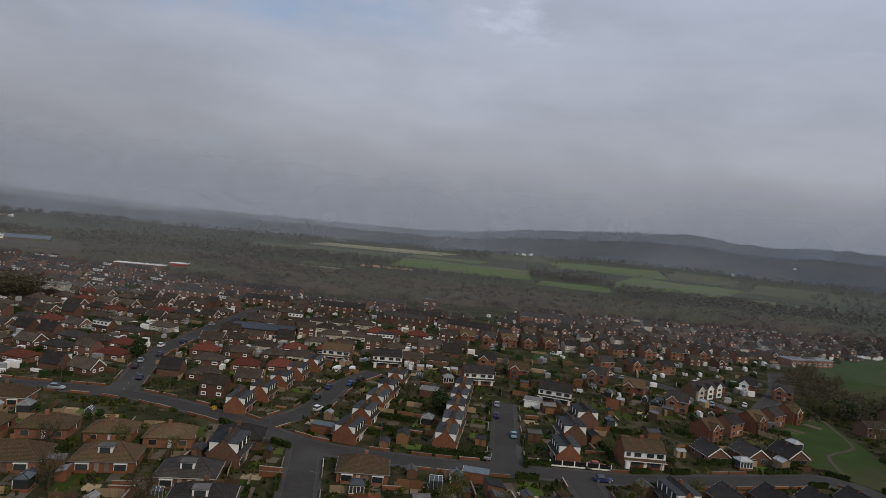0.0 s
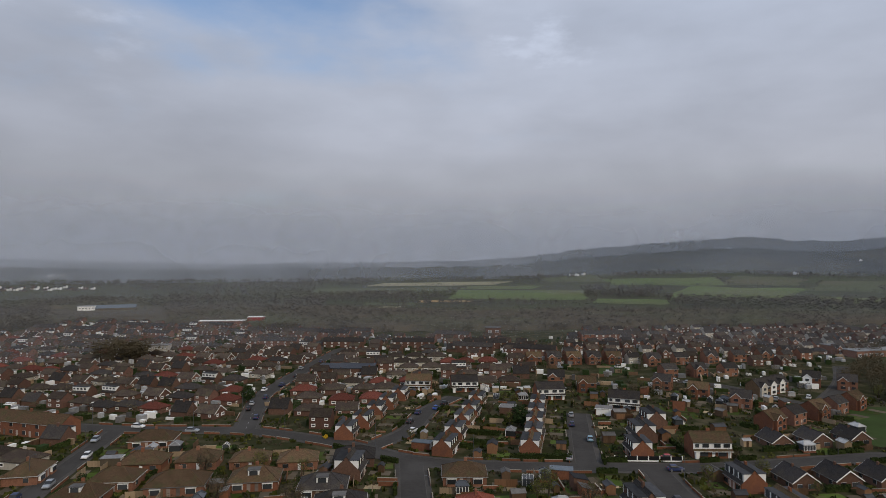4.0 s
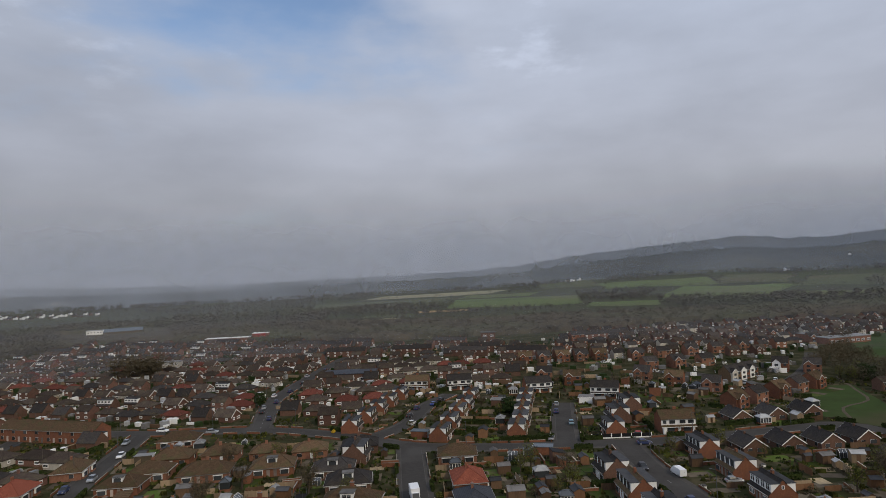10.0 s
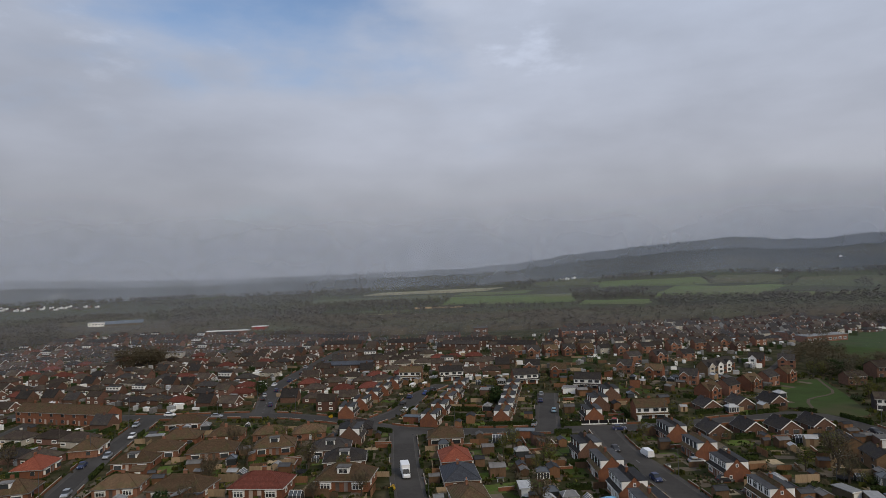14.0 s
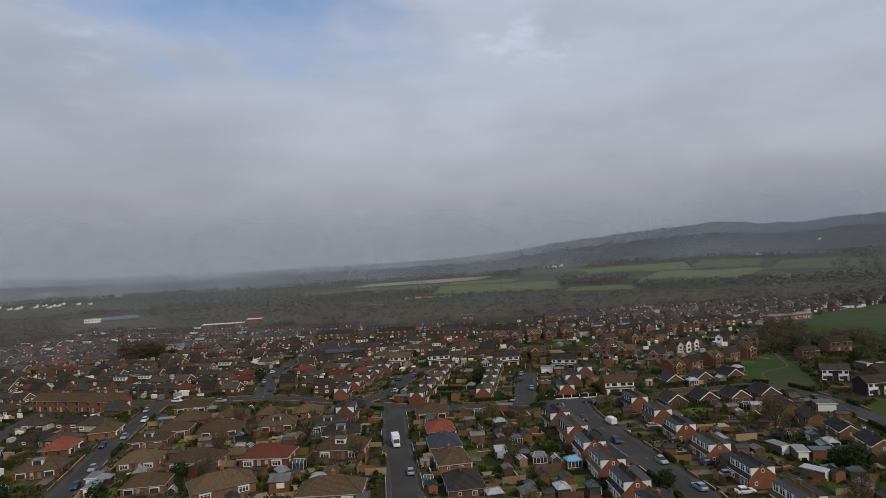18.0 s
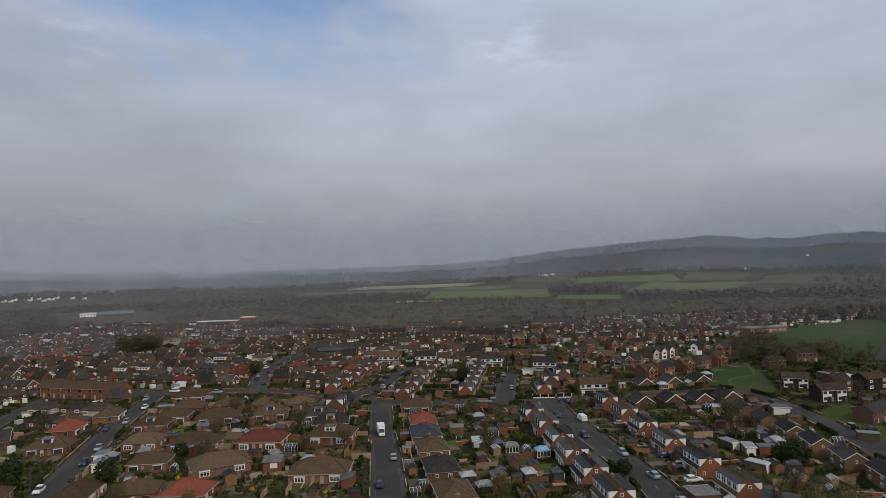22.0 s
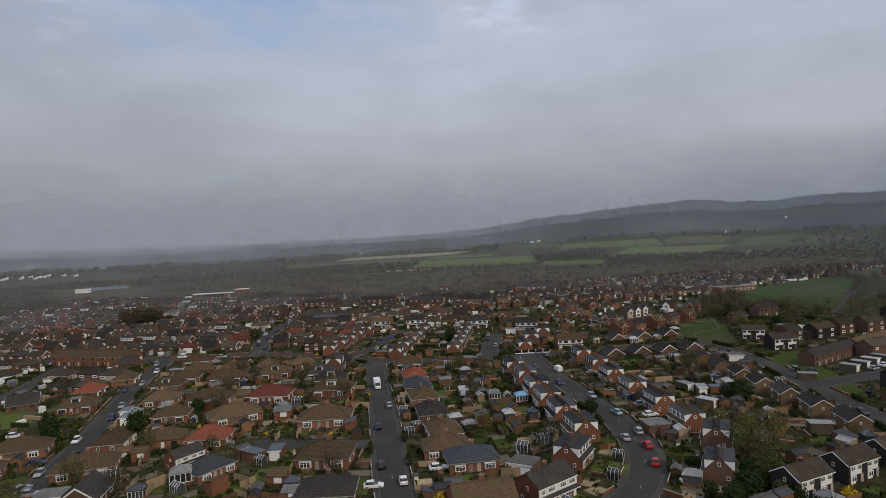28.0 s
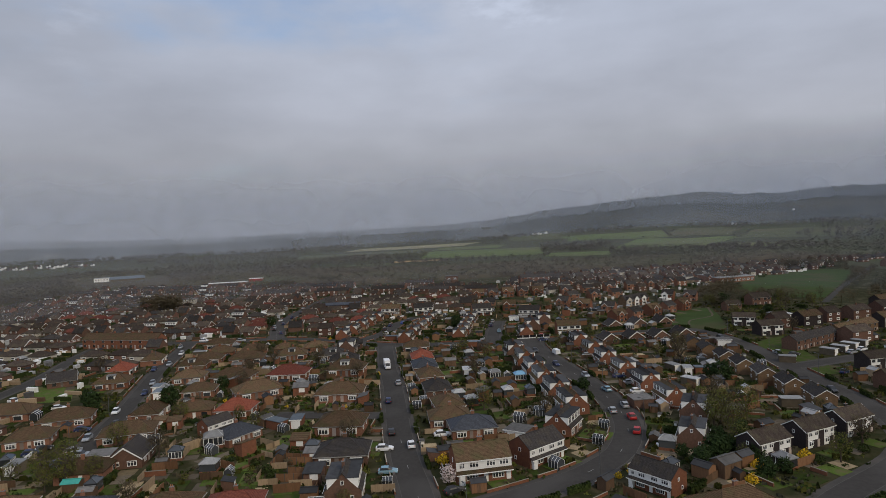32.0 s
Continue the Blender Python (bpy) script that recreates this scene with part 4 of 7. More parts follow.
def estate_house(L=9.0, D=8.0, eaves=5.0, ridge=7.9, wall=BRICK_ORANGE, roof=TILE_GREY, label="", gable=True, front=None):
    """Detached two-storey house with a projecting front gable."""
    o = root(label, "brick house", "detached brick houses of the estate")
    part("wall", walls_gabled(L, D, eaves, ridge), wall, o)
    part("roof", roof_gabled(L, D, eaves, ridge, 0.3, 0.15), roof, o)
    gutters(o, L, D, eaves)
    if gable:
        g = 4.2
        w = part("front_gable", walls_gabled(D / 2 + 1.2, g, eaves, eaves + 1.9), front or wall, o, at=pose(-L * 0.2, -(D / 2 + 1.2) / 2, 0, 0, 0, 90))
        part("gable_roof", roof_gabled(D / 2 + 1.2, g, eaves, eaves + 1.9, 0.25, 0.2), roof, w)
        yy = -(D / 2 + 1.2) - 0.24
        for t in (-1, 1):
            bm = bmesh.new()
            hull(bm, [(-L * 0.2, yy, eaves + 2.08), (-L * 0.2 + t * (g / 2 + 0.25), yy, eaves - 0.05), (-L * 0.2 + t * (g / 2 + 0.25), yy, eaves - 0.3), (-L * 0.2, yy, eaves + 1.82),
                      (-L * 0.2, yy + 0.05, eaves + 2.08), (-L * 0.2 + t * (g / 2 + 0.25), yy + 0.05, eaves - 0.05), (-L * 0.2 + t * (g / 2 + 0.25), yy + 0.05, eaves - 0.3), (-L * 0.2, yy + 0.05, eaves + 1.82)],
                 [(0, 1, 2, 3), (4, 5, 6, 7), (0, 1, 5, 4), (3, 2, 6, 7)])
            bmesh.ops.recalc_face_normals(bm, faces=bm.faces[:])
            part("barge_board", bm, WHITE, o)
        yf = -(D / 2 + 1.2) - 0.04
        window(o, -L * 0.2, yf, 3.3, 1.8, 1.2, 0, 2)
        window(o, -L * 0.2, yf, 0.8, 2.2, 1.4, 0, 3)
        xs = (L * 0.3,)
    else:
        xs = (-L * 0.3, L * 0.3)
    for x in xs:
        window(o, x, -D / 2 - 0.04, 3.4, 1.5, 1.15, 0, 2)
        window(o, x, -D / 2 - 0.04, 0.8, 1.8, 1.3, 0, 2)
    door(o, L * 0.08, -D / 2 - 0.03, 0)
    for x in (-L * 0.28, L * 0.28):
        window(o, x, D / 2 + 0.04, 3.4, 1.5, 1.15, 180, 2)
        window(o, x, D / 2 + 0.04, 0.8, 1.9, 1.35, 180, 2)
    for s, t in ((1, 90), (-1, 270)):
        window(o, s * (L / 2 + 0.04), 0.3, 3.6, 0.8, 1.0, t, 1)
    return o


def terrace(L=34.0, D=8.0, eaves=5.2, ridge=8.0, wall=BRICK, roof=TILE_GREY, label="", units=6):
    o = root(label, "terrace", "terraces")
    part("wall", walls_gabled(L, D, eaves, ridge), wall, o)
    part("roof", roof_gabled(L, D, eaves, ridge), roof, o)
    gutters(o, L, D, eaves)
    for i in range(units):
        x = (i + 0.5) / units * L - L / 2
        u = L / units
        for z, h in ((3.4, 1.2), (0.8, 1.35)):
            window(o, x - u * 0.2, -D / 2 - 0.04, z, 1.5, h, 0, 2)
        window(o, x + u * 0.25, -D / 2 - 0.04, 3.4, 1.0, 1.2, 0, 1)
        window(o, x + u * 0.2, D / 2 + 0.04, 3.4, 1.4, 1.2, 180, 2)
        door(o, x + u * 0.25, -D / 2 - 0.03, 0)
        if i % 2 == 0:
            chimney(o, x + u / 2, 0, ridge + 1.1, wall, 0.9, 0.6, 1.9, 2)
    for s, t in ((1, 90), (-1, 270)):
        window(o, s * (L / 2 + 0.04), 0.3, 3.6, 0.8, 1.0, t, 1)
    return o


SPECS = {
    "hip": lambda: bungalow(wall=BRICK_ORANGE, label="brick bungalow with a brown hipped tile roof"),
    "hip_wide": lambda: bungalow(15.0, 9.5, 2.6, 5.5, BRICK_ORANGE, TILE, "long brick bungalow under a weathered brown hipped roof"),
    "hip_velux": lambda: bungalow(14.0, 9.2, 2.6, 5.4, BRICK, TILE, "brick bungalow with two white roof windows", velux=True),
    "hip_loft": lambda: bungalow(13.0, 9.2, 2.6, 5.6, BRICK, TILE, "brick bungalow with a white flat-roofed dormer", loft=1),
    "hip_loft_grey": lambda: bungalow(12.5, 9.2, 2.6, 5.6, BRICK_BROWN, TILE_GREY, "brown brick bungalow with a white flat-roofed dormer", loft=1),
    "hip_red": lambda: bungalow(11.0, 9.0, 2.6, 5.6, BRICK, TILE_RED, "brick bungalow with a bright terracotta hipped roof"),
    "hip_maroon": lambda: bungalow(13.0, 9.0, 2.6, 5.3, BRICK, TILE_MAROON, "brick bungalow with a dull red tile roof"),
    "hip_dark": lambda: bungalow(12.5, 9.5, 2.6, 5.3, BRICK_ORANGE, SLATE, "brick bungalow with a dark slate hipped roof"),
    "hip_grey": lambda: bungalow(12.0, 9.0, 2.6, 5.3, BRICK_BROWN, TILE_GREY, "brown brick bungalow with a grey tile roof"),
    "dormer": lambda: dormer_house(9.8, 7.8, 2.9, 6.6, BRICK, TILE_GREY, label="brick dormer house with long white boarded dormers"),
    "dormer_brown": lambda: dormer_house(10.4, 7.8, 2.9, 6.7, BRICK, TILE, "brick dormer house with a brown roof and white dormers"),
    "dormer_small": lambda: dormer_house(9.0, 8.0, 3.0, 6.8, BRICK_BROWN, TILE_GREY, "brown brick dormer house with white dormer cheeks", pane_n=3),
    "white_semi": lambda: white_semi(label="semi-detached houses with white boarded upper fronts and tiled canopy"),
    "white_semi_grey": lambda: white_semi(12.5, 7.6, 5.0, 7.4, BRICK, TILE_GREY, "brick semi-detached houses with a white boarded upper floor"),
    "panel": lambda: panel_semi(roof=TILE_OLD, label="dark brick semi-detached houses with white front panels"),
    "tan": lambda: panel_semi(13.0, 7.6, 5.0, 7.3, BRICK_TAN, TILE_GREY, "tan brick semi-detached houses with a plain gable", False),
    "brown_semi": lambda: panel_semi(12.0, 7.6, 5.0, 7.3, BRICK_BROWN, TILE_OLD, "brown brick semi-detached houses with white windows", False),
    "gabled": lambda: gabled_bungalow(label="brown brick bungalow with white gable boards"),
    "estate": lambda: estate_house(label="orange brick detached house with a front gable"),
    "estate_red": lambda: estate_house(9.5, 8.0, 5.0, 7.8, BRICK, TILE, "red brick detached house with a projecting gable"),
    "estate_plain": lambda: estate_house(9.0, 7.5, 5.0, 7.5, BRICK_ORANGE, TILE_GREY, "orange brick house with a plain tiled roof", gable=False),
    "estate_white": lambda: estate_house(8.5, 8.0, 5.0, 8.1, BRICK, TILE_GREY, "brick house with a white rendered front gable", front=BOARD),
    "estate_cream": lambda: estate_house(8.5, 8.0, 5.0, 8.1, BRICK_TAN, TILE_GREY, "brick house with a cream rendered gable", front=RENDER),
    "terrace": lambda: terrace(label="terrace of red brick houses with chimneys"),
    "terrace_tan": lambda: terrace(40.0, 8.0, 5.1, 7.6, BRICK_TAN, TILE, "long terrace of tan brick houses", 7),
    "terrace_brown": lambda: terrace(40.0, 8.0, 5.1, 7.6, BRICK_BROWN, TILE_GREY, "long terrace of brown brick houses", 7),
    "terrace_long": lambda: terrace(48.0, 8.5, 5.0, 7.8, BRICK, TILE, "long terrace of brick houses under a brown roof", 8),
}
SPECS.update({
    "far_hip": lambda: bungalow(12.0, 8.5, 2.6, 5.2, BRICK_DULL, TILE_OLD, "small brick bungalow with a brown tile roof", detail=False),
    "far_hip_grey": lambda: bungalow(13.0, 8.5, 2.6, 5.2, BRICK_BROWN, TILE_GREY, "brown brick bungalow with a grey tile roof", detail=False),
    "far_hip_pale": lambda: bungalow(12.0, 8.5, 2.6, 5.2, RENDER, TILE_OLD, "pale rendered bungalow with a brown tile roof", detail=False),
    "far_hip_red": lambda: bungalow(12.0, 8.5, 2.6, 5.2, BRICK_DULL, TILE_MAROON, "small brick bungalow with a red tile roof", detail=False),
    "far_gabled": lambda: gabled_bungalow(10.5, 8.5, 2.6, 5.6, BRICK_DULL, TILE_OLD, "brick bungalow with white gable boards"),
    "far_dormer": lambda: dormer_house(9.0, 8.0, 3.0, 6.8, BRICK_BROWN, TILE_GREY, "brown brick dormer house with white dormer cheeks", back=False),
    "far_house": lambda: estate_house(9.0, 7.5, 5.0, 7.6, BRICK_DULL, TILE_OLD, "red brick house with a brown tile roof", gable=False),
    "far_estate": lambda: estate_house(9.0, 8.0, 5.0, 7.9, BRICK_ORANGE, TILE_GREY, "orange brick detached house with a front gable"),
    "far_estate_red": lambda: estate_house(9.5, 8.0, 5.0, 7.8, BRICK_DULL, TILE_OLD, "red brick detached house with a projecting gable"),
    "far_white": lambda: estate_house(9.0, 7.5, 5.0, 7.6, RENDER, TILE_GREY, "pale rendered house with a grey roof", gable=False),
    "far_bright": lambda: estate_house(9.0, 7.5, 5.0, 7.6, BOARD, TILE_GREY, "white painted village house", gable=False),
    "far_semi": lambda: panel_semi(12.0, 7.6, 5.0, 7.3, BRICK_BROWN, TILE_OLD, "brown brick semi-detached houses with white windows", False),
    "far_panel": lambda: panel_semi(12.0, 7.4, 5.0, 7.2, BRICK_DARK, TILE, "dark brick semi-detached houses with white front panels"),
    "far_terrace": lambda: terrace(34.0, 8.0, 5.2, 8.0, BRICK_DULL, TILE_GREY, "terrace of red brick houses with chimneys", 6),
})
PROTO, SIZE = {}, {}


def joined(o):
    """A far house as one mesh that keeps its materials."""
    verts, faces, slots, mats = [], [], [], []
    for c in o.children_recursive:
        m, p = c.matrix_basis.copy(), c.parent
        while p is not o:
            m, p = p.matrix_basis @ m, p.parent
        n = len(verts)
        verts += [m @ v.co for v in c.data.vertices]
        for f in c.data.polygons:
            q = c.data.materials[f.material_index]
            if q not in mats:
                mats.append(q)
            faces.append([n + i for i in f.vertices])
            slots.append(mats.index(q))
    me = bpy.data.meshes.new(o.name)
    me.from_pydata(verts, [], faces)
    for q in mats:
        me.materials.append(q)
    me.polygons.foreach_set("material_index", slots)
    h = tagged(new(o.name.split(".")[0], me), o["label"], o["category"], o["group"])
    for c in (*o.children_recursive, o):
        bpy.data.objects.remove(c)
    return h


def proto(kind, tier):
    """The first of a kind of house, built when it is first asked for."""
    global TIER
    if (kind, tier) not in PROTO:
        TIER = tier
        FAR_WINDOWS.clear()
        o = SPECS[kind]()
        if FAR_WINDOWS:
            bm = bmesh.new()
            for m, w, h in FAR_WINDOWS:
                v = block(bm, -w / 2, w / 2, -0.07, 0.05, 0, h)
                u = block(bm, -w / 2 + 0.26, w / 2 - 0.26, -0.09, -0.068, h * 0.30, h * 0.74)
                for f in {f for q in u for f in q.link_faces}:
                    f.material_index = 1
                for q in v + u:
                    q.co = m @ q.co
            me = mesh("windows", bm, WHITE)
            me.materials.append(GLASS)
            part("windows", me, None, o)
        TIER = 0
        SIZE[kind] = max(max(abs(v.co.x) for v in c.data.vertices) for c in o.children if c.name.startswith("wall"))
        PROTO[kind, tier] = joined(o) if tier == 2 else o
    return PROTO[kind, tier]


PLACED = []
OPEN_GREENS = ([(104, 168), (116, 150), (126, 152), (136, 186), (142, 214), (124, 212), (113, 182)], [(131, 126), (140, 131), (134, 108), (131, 90), (127, 70), (117, 68), (118, 92), (119, 116)], [(-150, 92), (-131, 86), (-110, 60), (-110, 48), (-120, 56), (-148, 52)], [(-118, 30), (-105, 29), (-96, 15), (-107, 13)])


def within(region, x, y):
    inside = False
    for (x0, y0), (x1, y1) in zip(region, region[1:] + region[:1]):
        if (y0 > y) != (y1 > y) and x < (x1 - x0) * (y - y0) / (y1 - y0) + x0:
            inside = not inside
    return inside


def house(kind, x, y, yaw, size=0.88, plain=False):
    """Stands a house with its ridge along yaw and its front to the right of that way."""
    tier = 2 if kind.startswith("far_") else 1 if y > 96 or x < -112 or x > 112 or plain else 0
    o = copy_thing(proto(kind, tier), pose(x, y, 0.02, 0, 0, yaw))
    for c in list(o.children):
        if c.name.split(".")[0] in ("window", "door", "gutter"):
            a = c.matrix_basis.to_euler().z + radians(yaw)
            if -math.cos(a) > 0.45:
                for k in (*c.children, c):
                    bpy.data.objects.remove(k)
    if size != 1.0:
        o.scale = (size, size, size)
    PLACED.append((x, y, SIZE[kind] * size, yaw))


def row(kinds, p, q, n, flip=False, jitter=0.5, turn=0.0, size=0.88):
    """n houses from p to q, ridges along the row, fronts to its right (flip: to its left)."""
    yaw = math.degrees(math.atan2(q[1] - p[1], q[0] - p[0])) + (180 if flip else 0) + turn
    for i in range(n):
        t = i / max(n - 1, 1)
        house(kinds[i % len(kinds)], p[0] + (q[0] - p[0]) * t + rnd.uniform(-jitter, jitter), p[1] + (q[1] - p[1]) * t + rnd.uniform(-jitter, jitter), yaw + rnd.uniform(-1.5, 1.5), size)


def clear(x, y, gap=0.0):
    for line, w in ROADS:
        for p in line:
            if (p.x - x) ** 2 + (p.y - y) ** 2 < (w + 5.0 + gap) ** 2:
                return False
    return True


def fill(kinds, region, yaw, du, dv, jitter=1.5, gap=0.0, seed=1, size=1.0, name="", label=""):
    """Houses on a loose lattice inside a region, clear of streets and of houses that stand already."""
    r = random.Random(seed)
    xs, ys = [p[0] for p in region], [p[1] for p in region]
    cx, cy = sum(xs) / len(xs), sum(ys) / len(ys)
    c, s = math.cos(radians(yaw)), math.sin(radians(yaw))
    n = int(max(max(xs) - min(xs), max(ys) - min(ys)) / min(du, dv)) + 2
    k, far = 0, []
    for j in range(-n, n + 1):
        for i in range(-n, n + 1):
            u, v = i * du + (j % 2) * du * 0.4 + r.uniform(-jitter, jitter), j * dv + r.uniform(-jitter, jitter)
            x, y = cx + c * u - s * v, cy + s * u + c * v
            inside = False
            for (x0, y0), (x1, y1) in zip(region, region[1:] + region[:1]):
                if (y0 > y) != (y1 > y) and x < (x1 - x0) * (y - y0) / (y1 - y0) + x0:
                    inside = not inside
            kind = r.choice(kinds)
            if kind not in SIZE:
                proto(kind, 2 if kind.startswith("far_") else 0)
            if not inside or not clear(x, y, gap) or any(within(g, x + e, y + f) for g in OPEN_GREENS for e in (-7, 0, 7) for f in (-14, -7, 0, 7)) or any((x - a) ** 2 + (y - b) ** 2 < (0.55 * (w + SIZE[kind] * size) + 4.6 * size) ** 2 for a, b, w, t in PLACED):
                continue
            if name:
                far.append((proto(kind, 2), pose(x, y, 0.02 + height(x, y), 0, 0, yaw + (180 if j % 2 else 0) + r.uniform(-3, 3)) @ Matrix.Diagonal((size, size, size * r.uniform(0.93, 1.07), 1))))
                PLACED.append((x, y, SIZE[kind] * size, yaw))
                continue
            house(kind, x, y, yaw + (180 if j % 2 else 0) + r.uniform(-3, 3), size * r.uniform(0.93, 1.07), True)
            k += 1
    if far:
        verts, faces, slots, mats = [], [], [], []
        for o, m in far:
            n0, ms = len(verts), []
            for q in o.data.materials:
                if q not in mats:
                    mats.append(q)
                ms.append(mats.index(q))
            verts += [m @ v.co for v in o.data.vertices]
            for f in o.data.polygons:
                faces.append([n0 + i for i in f.vertices])
                slots.append(ms[f.material_index])
        me = bpy.data.meshes.new(name)
        me.from_pydata(verts, [], faces)
        for q in mats:
            me.materials.append(q)
        me.polygons.foreach_set("material_index", slots)
        tagged(new(name, me), label, "houses", kind="stuff")
    return k


# houses at the near bend
house("white_semi", 12.6, 0.2, 13, 0.96)
house("white_semi_grey", 25.2, 8.0, 39, 0.84)
house("white_semi_grey", 46.5, -8.0, -48, 0.72)
house("dormer", 33.5, 25.0, 62)
row(["dormer_brown", "dormer"], (38.5, 42), (30.5, 97), 5)
house("dormer_small", 27.5, 111, 100)
row(["dormer", "dormer_brown"], (55.5, 128), (66, 46), 6, size=0.82)
house("dormer_small", 68.3, 33, 66, 0.82)
house("dormer_small", 61.5, 15, 66, 0.8)
house("hip_wide", 56.5, -19, 20)
row(["panel"], (74.0, 7.4), (98.2, 19.4), 3, size=0.8)
row(["tan"], (96, 113), (103, 40), 7, flip=True, turn=-13, size=0.69)
row(["gabled"], (68, 131), (100, 136), 4, turn=90, size=0.78)
# bungalows along the straight street
house("dormer_small", -41, 129, 90)
house("hip_loft_grey", -38, 107, 10)
house("hip_loft", -34, 91.8, -2, 1.0)
house("hip_wide", -29.6, 60.5, 3, 0.95)
house("hip", -22.8, 30.5, -2, 1.0)
house("hip_grey", -18.2, 10.5, 3, 0.95)
house("dormer_small", -14, -8, 95)
house("hip", -12, 128, 5)
house("hip_red", -8.0, 107, 100)
house("hip_dark", -6, 93, 100)
row(["hip", "hip_grey"], (-3.0, 79), (4.5, 46), 3, flip=True)
house("hip_dark", 11, 26, 10)
house("hip", 5, 34, 8)
# close and second row behind it
row(["hip_loft", "hip_wide"], (-62, 121), (-80, 117), 2, flip=True)
house("hip_maroon", -53.6, 87, -1, 1.0)
house("hip_wide", -73, 86, -3, 0.92)
house("hip_wide", -58, 66.5, 32, 0.95)
house("hip_red", -57, 47, 0, 0.9)
house("white_semi_grey", -57, 32, 58, 0.62)
house("hip_dark", -49, 26, 58, 0.8)
# along the western street
house("hip", -96, 118, 10)
house("hip", -90, 88, 10)
house("hip", -83, 47, 100)
house("hip_wide", -79, 29, 20)
house("gabled", -69, 13, 100)
house("hip_red", -124, 103, 100)
house("hip", -121, 121, 105)
house("hip_loft", -116, 84, 15)
house("hip_wide", -105, 43, 20)
house("hip", -104, 27, 20)
house("gabled", -138, 89, 30)
house("hip_wide", -127, 50, 10)
house("hip_maroon", -33.8, -14.0, 8, 0.8)
house("hip", -79, -14.5, 10, 0.85)
house("hip_dark", -63, -15.0, 6, 0.8)
house("hip", -46, -14.5, 4, 0.85)
house("terrace_long", -156, 160, -12)
# both sides of the two dead-end streets
row(["dormer", "dormer_brown"], (-50, 162), (-41, 214), 5, turn=6, size=0.76)
row(["dormer_brown", "dormer"], (-18, 150), (-11, 206), 5, flip=True, turn=-4, size=0.76)
row(["dormer_brown", "dormer"], (6, 152), (12, 202), 5, size=0.76)
house("dormer", 35.5, 151, 95 + 180, 0.8)
house("dormer_small", 40, 166, 275)
house("dormer_small", 47, 181, 275)
house("white_semi", 55, 153, 3)
house("white_semi_grey", 43, 205, -15)
house("white_semi", -36, 232, 0)
house("white_semi_grey", -17, 231, 10)
house("white_semi_grey", 17, 219, 10)
row(["gabled", "gabled"], (77, 163), (102, 168), 3, turn=90, size=0.76)
# red brick estate
row(["estate_red", "estate_plain"], (84, 181), (126, 212), 5, turn=0, size=0.8)
row(["estate", "estate_red"], (22, 246), (34, 234), 2, flip=False, turn=40, size=0.8)
row(["estate", "estate_red"], (66, 240), (86, 210), 3, turn=30, size=0.8)
row(["estate_cream", "estate_white", "estate_white"], (101, 231), (112, 240), 3, jitter=0.2, turn=-10, size=0.8)
row(["estate_white", "estate"], (131, 250), (142, 244), 2, size=0.8)
row(["estate_plain", "estate"], (76, 268), (104, 272), 3, turn=10, size=0.8)
row(["estate_red", "estate"], (16, 298), (57, 302), 5, size=0.8)
row(["estate", "estate_plain"], (76, 298), (140, 318), 5, turn=-8, size=0.8)
house("terrace", 66, 395, 20, 0.85)
# brick estate beside the playing field
house("panel", 136, 136, 8, 0.85)
house("panel", 136, 159, -20, 0.8)
house("brown_semi", 149, 203, 10, 0.7)
house("brown_semi", 169, 217, 12, 0.95)
house("terrace_brown", 141, 113, 33, 0.72)
house("terrace_tan", 167, 130, 33, 0.72)
row(["panel", "brown_semi"], (140, 75), (200, 88), 4, size=0.8)
row(["brown_semi", "panel"], (132, 52), (200, 62), 4, flip=True, size=0.8)
# the rest of the town
row(["far_terrace"], (-140, 352), (-10, 352), 4, jitter=1, size=0.75)
house("far_terrace", 75, 396, 15, 0.8)
HIPS = ["far_hip", "far_hip_grey", "far_gabled", "far_hip_grey", "far_hip_pale", "far_hip", "far_dormer", "far_gabled", "far_hip_red"]
fill(["hip", "hip_wide", "hip", "hip_loft", "hip", "hip_grey", "hip_velux", "hip", "hip_loft_grey"], [(-122, 155), (-40, 140), (-45, 76), (-64, 72), (-70, -20), (-80, -20), (-90, 40), (-112, 110)], 10, 14, 21, 1.5, seed=3, size=0.84)
fill(HIPS, [(-290, 60), (-110, -20), (-112, 110), (-130, 155), (-290, 200)], -8, 13, 19, 2, seed=4, size=0.82)
fill(HIPS + ["far_house"], [(-360, 190), (-125, 172), (-90, 176), (-100, 330), (-360, 400)], -10, 11.0, 17.5, 2, seed=5, size=0.74, name="far_houses", label="dense rows of small brick houses in the old town")
fill(["far_hip", "far_hip_red", "far_hip_pale", "far_house", "far_dormer", "far_gabled"], [(-95, 172), (-48, 172), (-40, 240), (10, 240), (20, 290), (-100, 330)], 4, 11.5, 16.5, 2, seed=6, size=0.78)
fill(["far_terrace", "far_house", "far_house", "far_hip_grey", "far_dormer"], [(-360, 400), (-100, 330), (20, 300), (20, 380), (-100, 410), (-360, 490)], -14, 12, 18, 2, seed=7, size=0.72, name="far_terraces", label="distant rows of brick terraces before the woods")
fill(["far_estate_red", "far_estate", "far_house", "far_white", "far_hip_grey"], [(20, 300), (150, 300), (170, 330), (215, 345), (330, 420), (330, 480), (60, 440)], 12, 11, 15.5, 2.5, seed=8, size=0.7)
fill(["far_semi", "far_panel", "far_house"], [(125, 20), (260, 20), (330, 190), (230, 200), (140, 160)], 20, 15.5, 18, 2, seed=9, size=0.9)
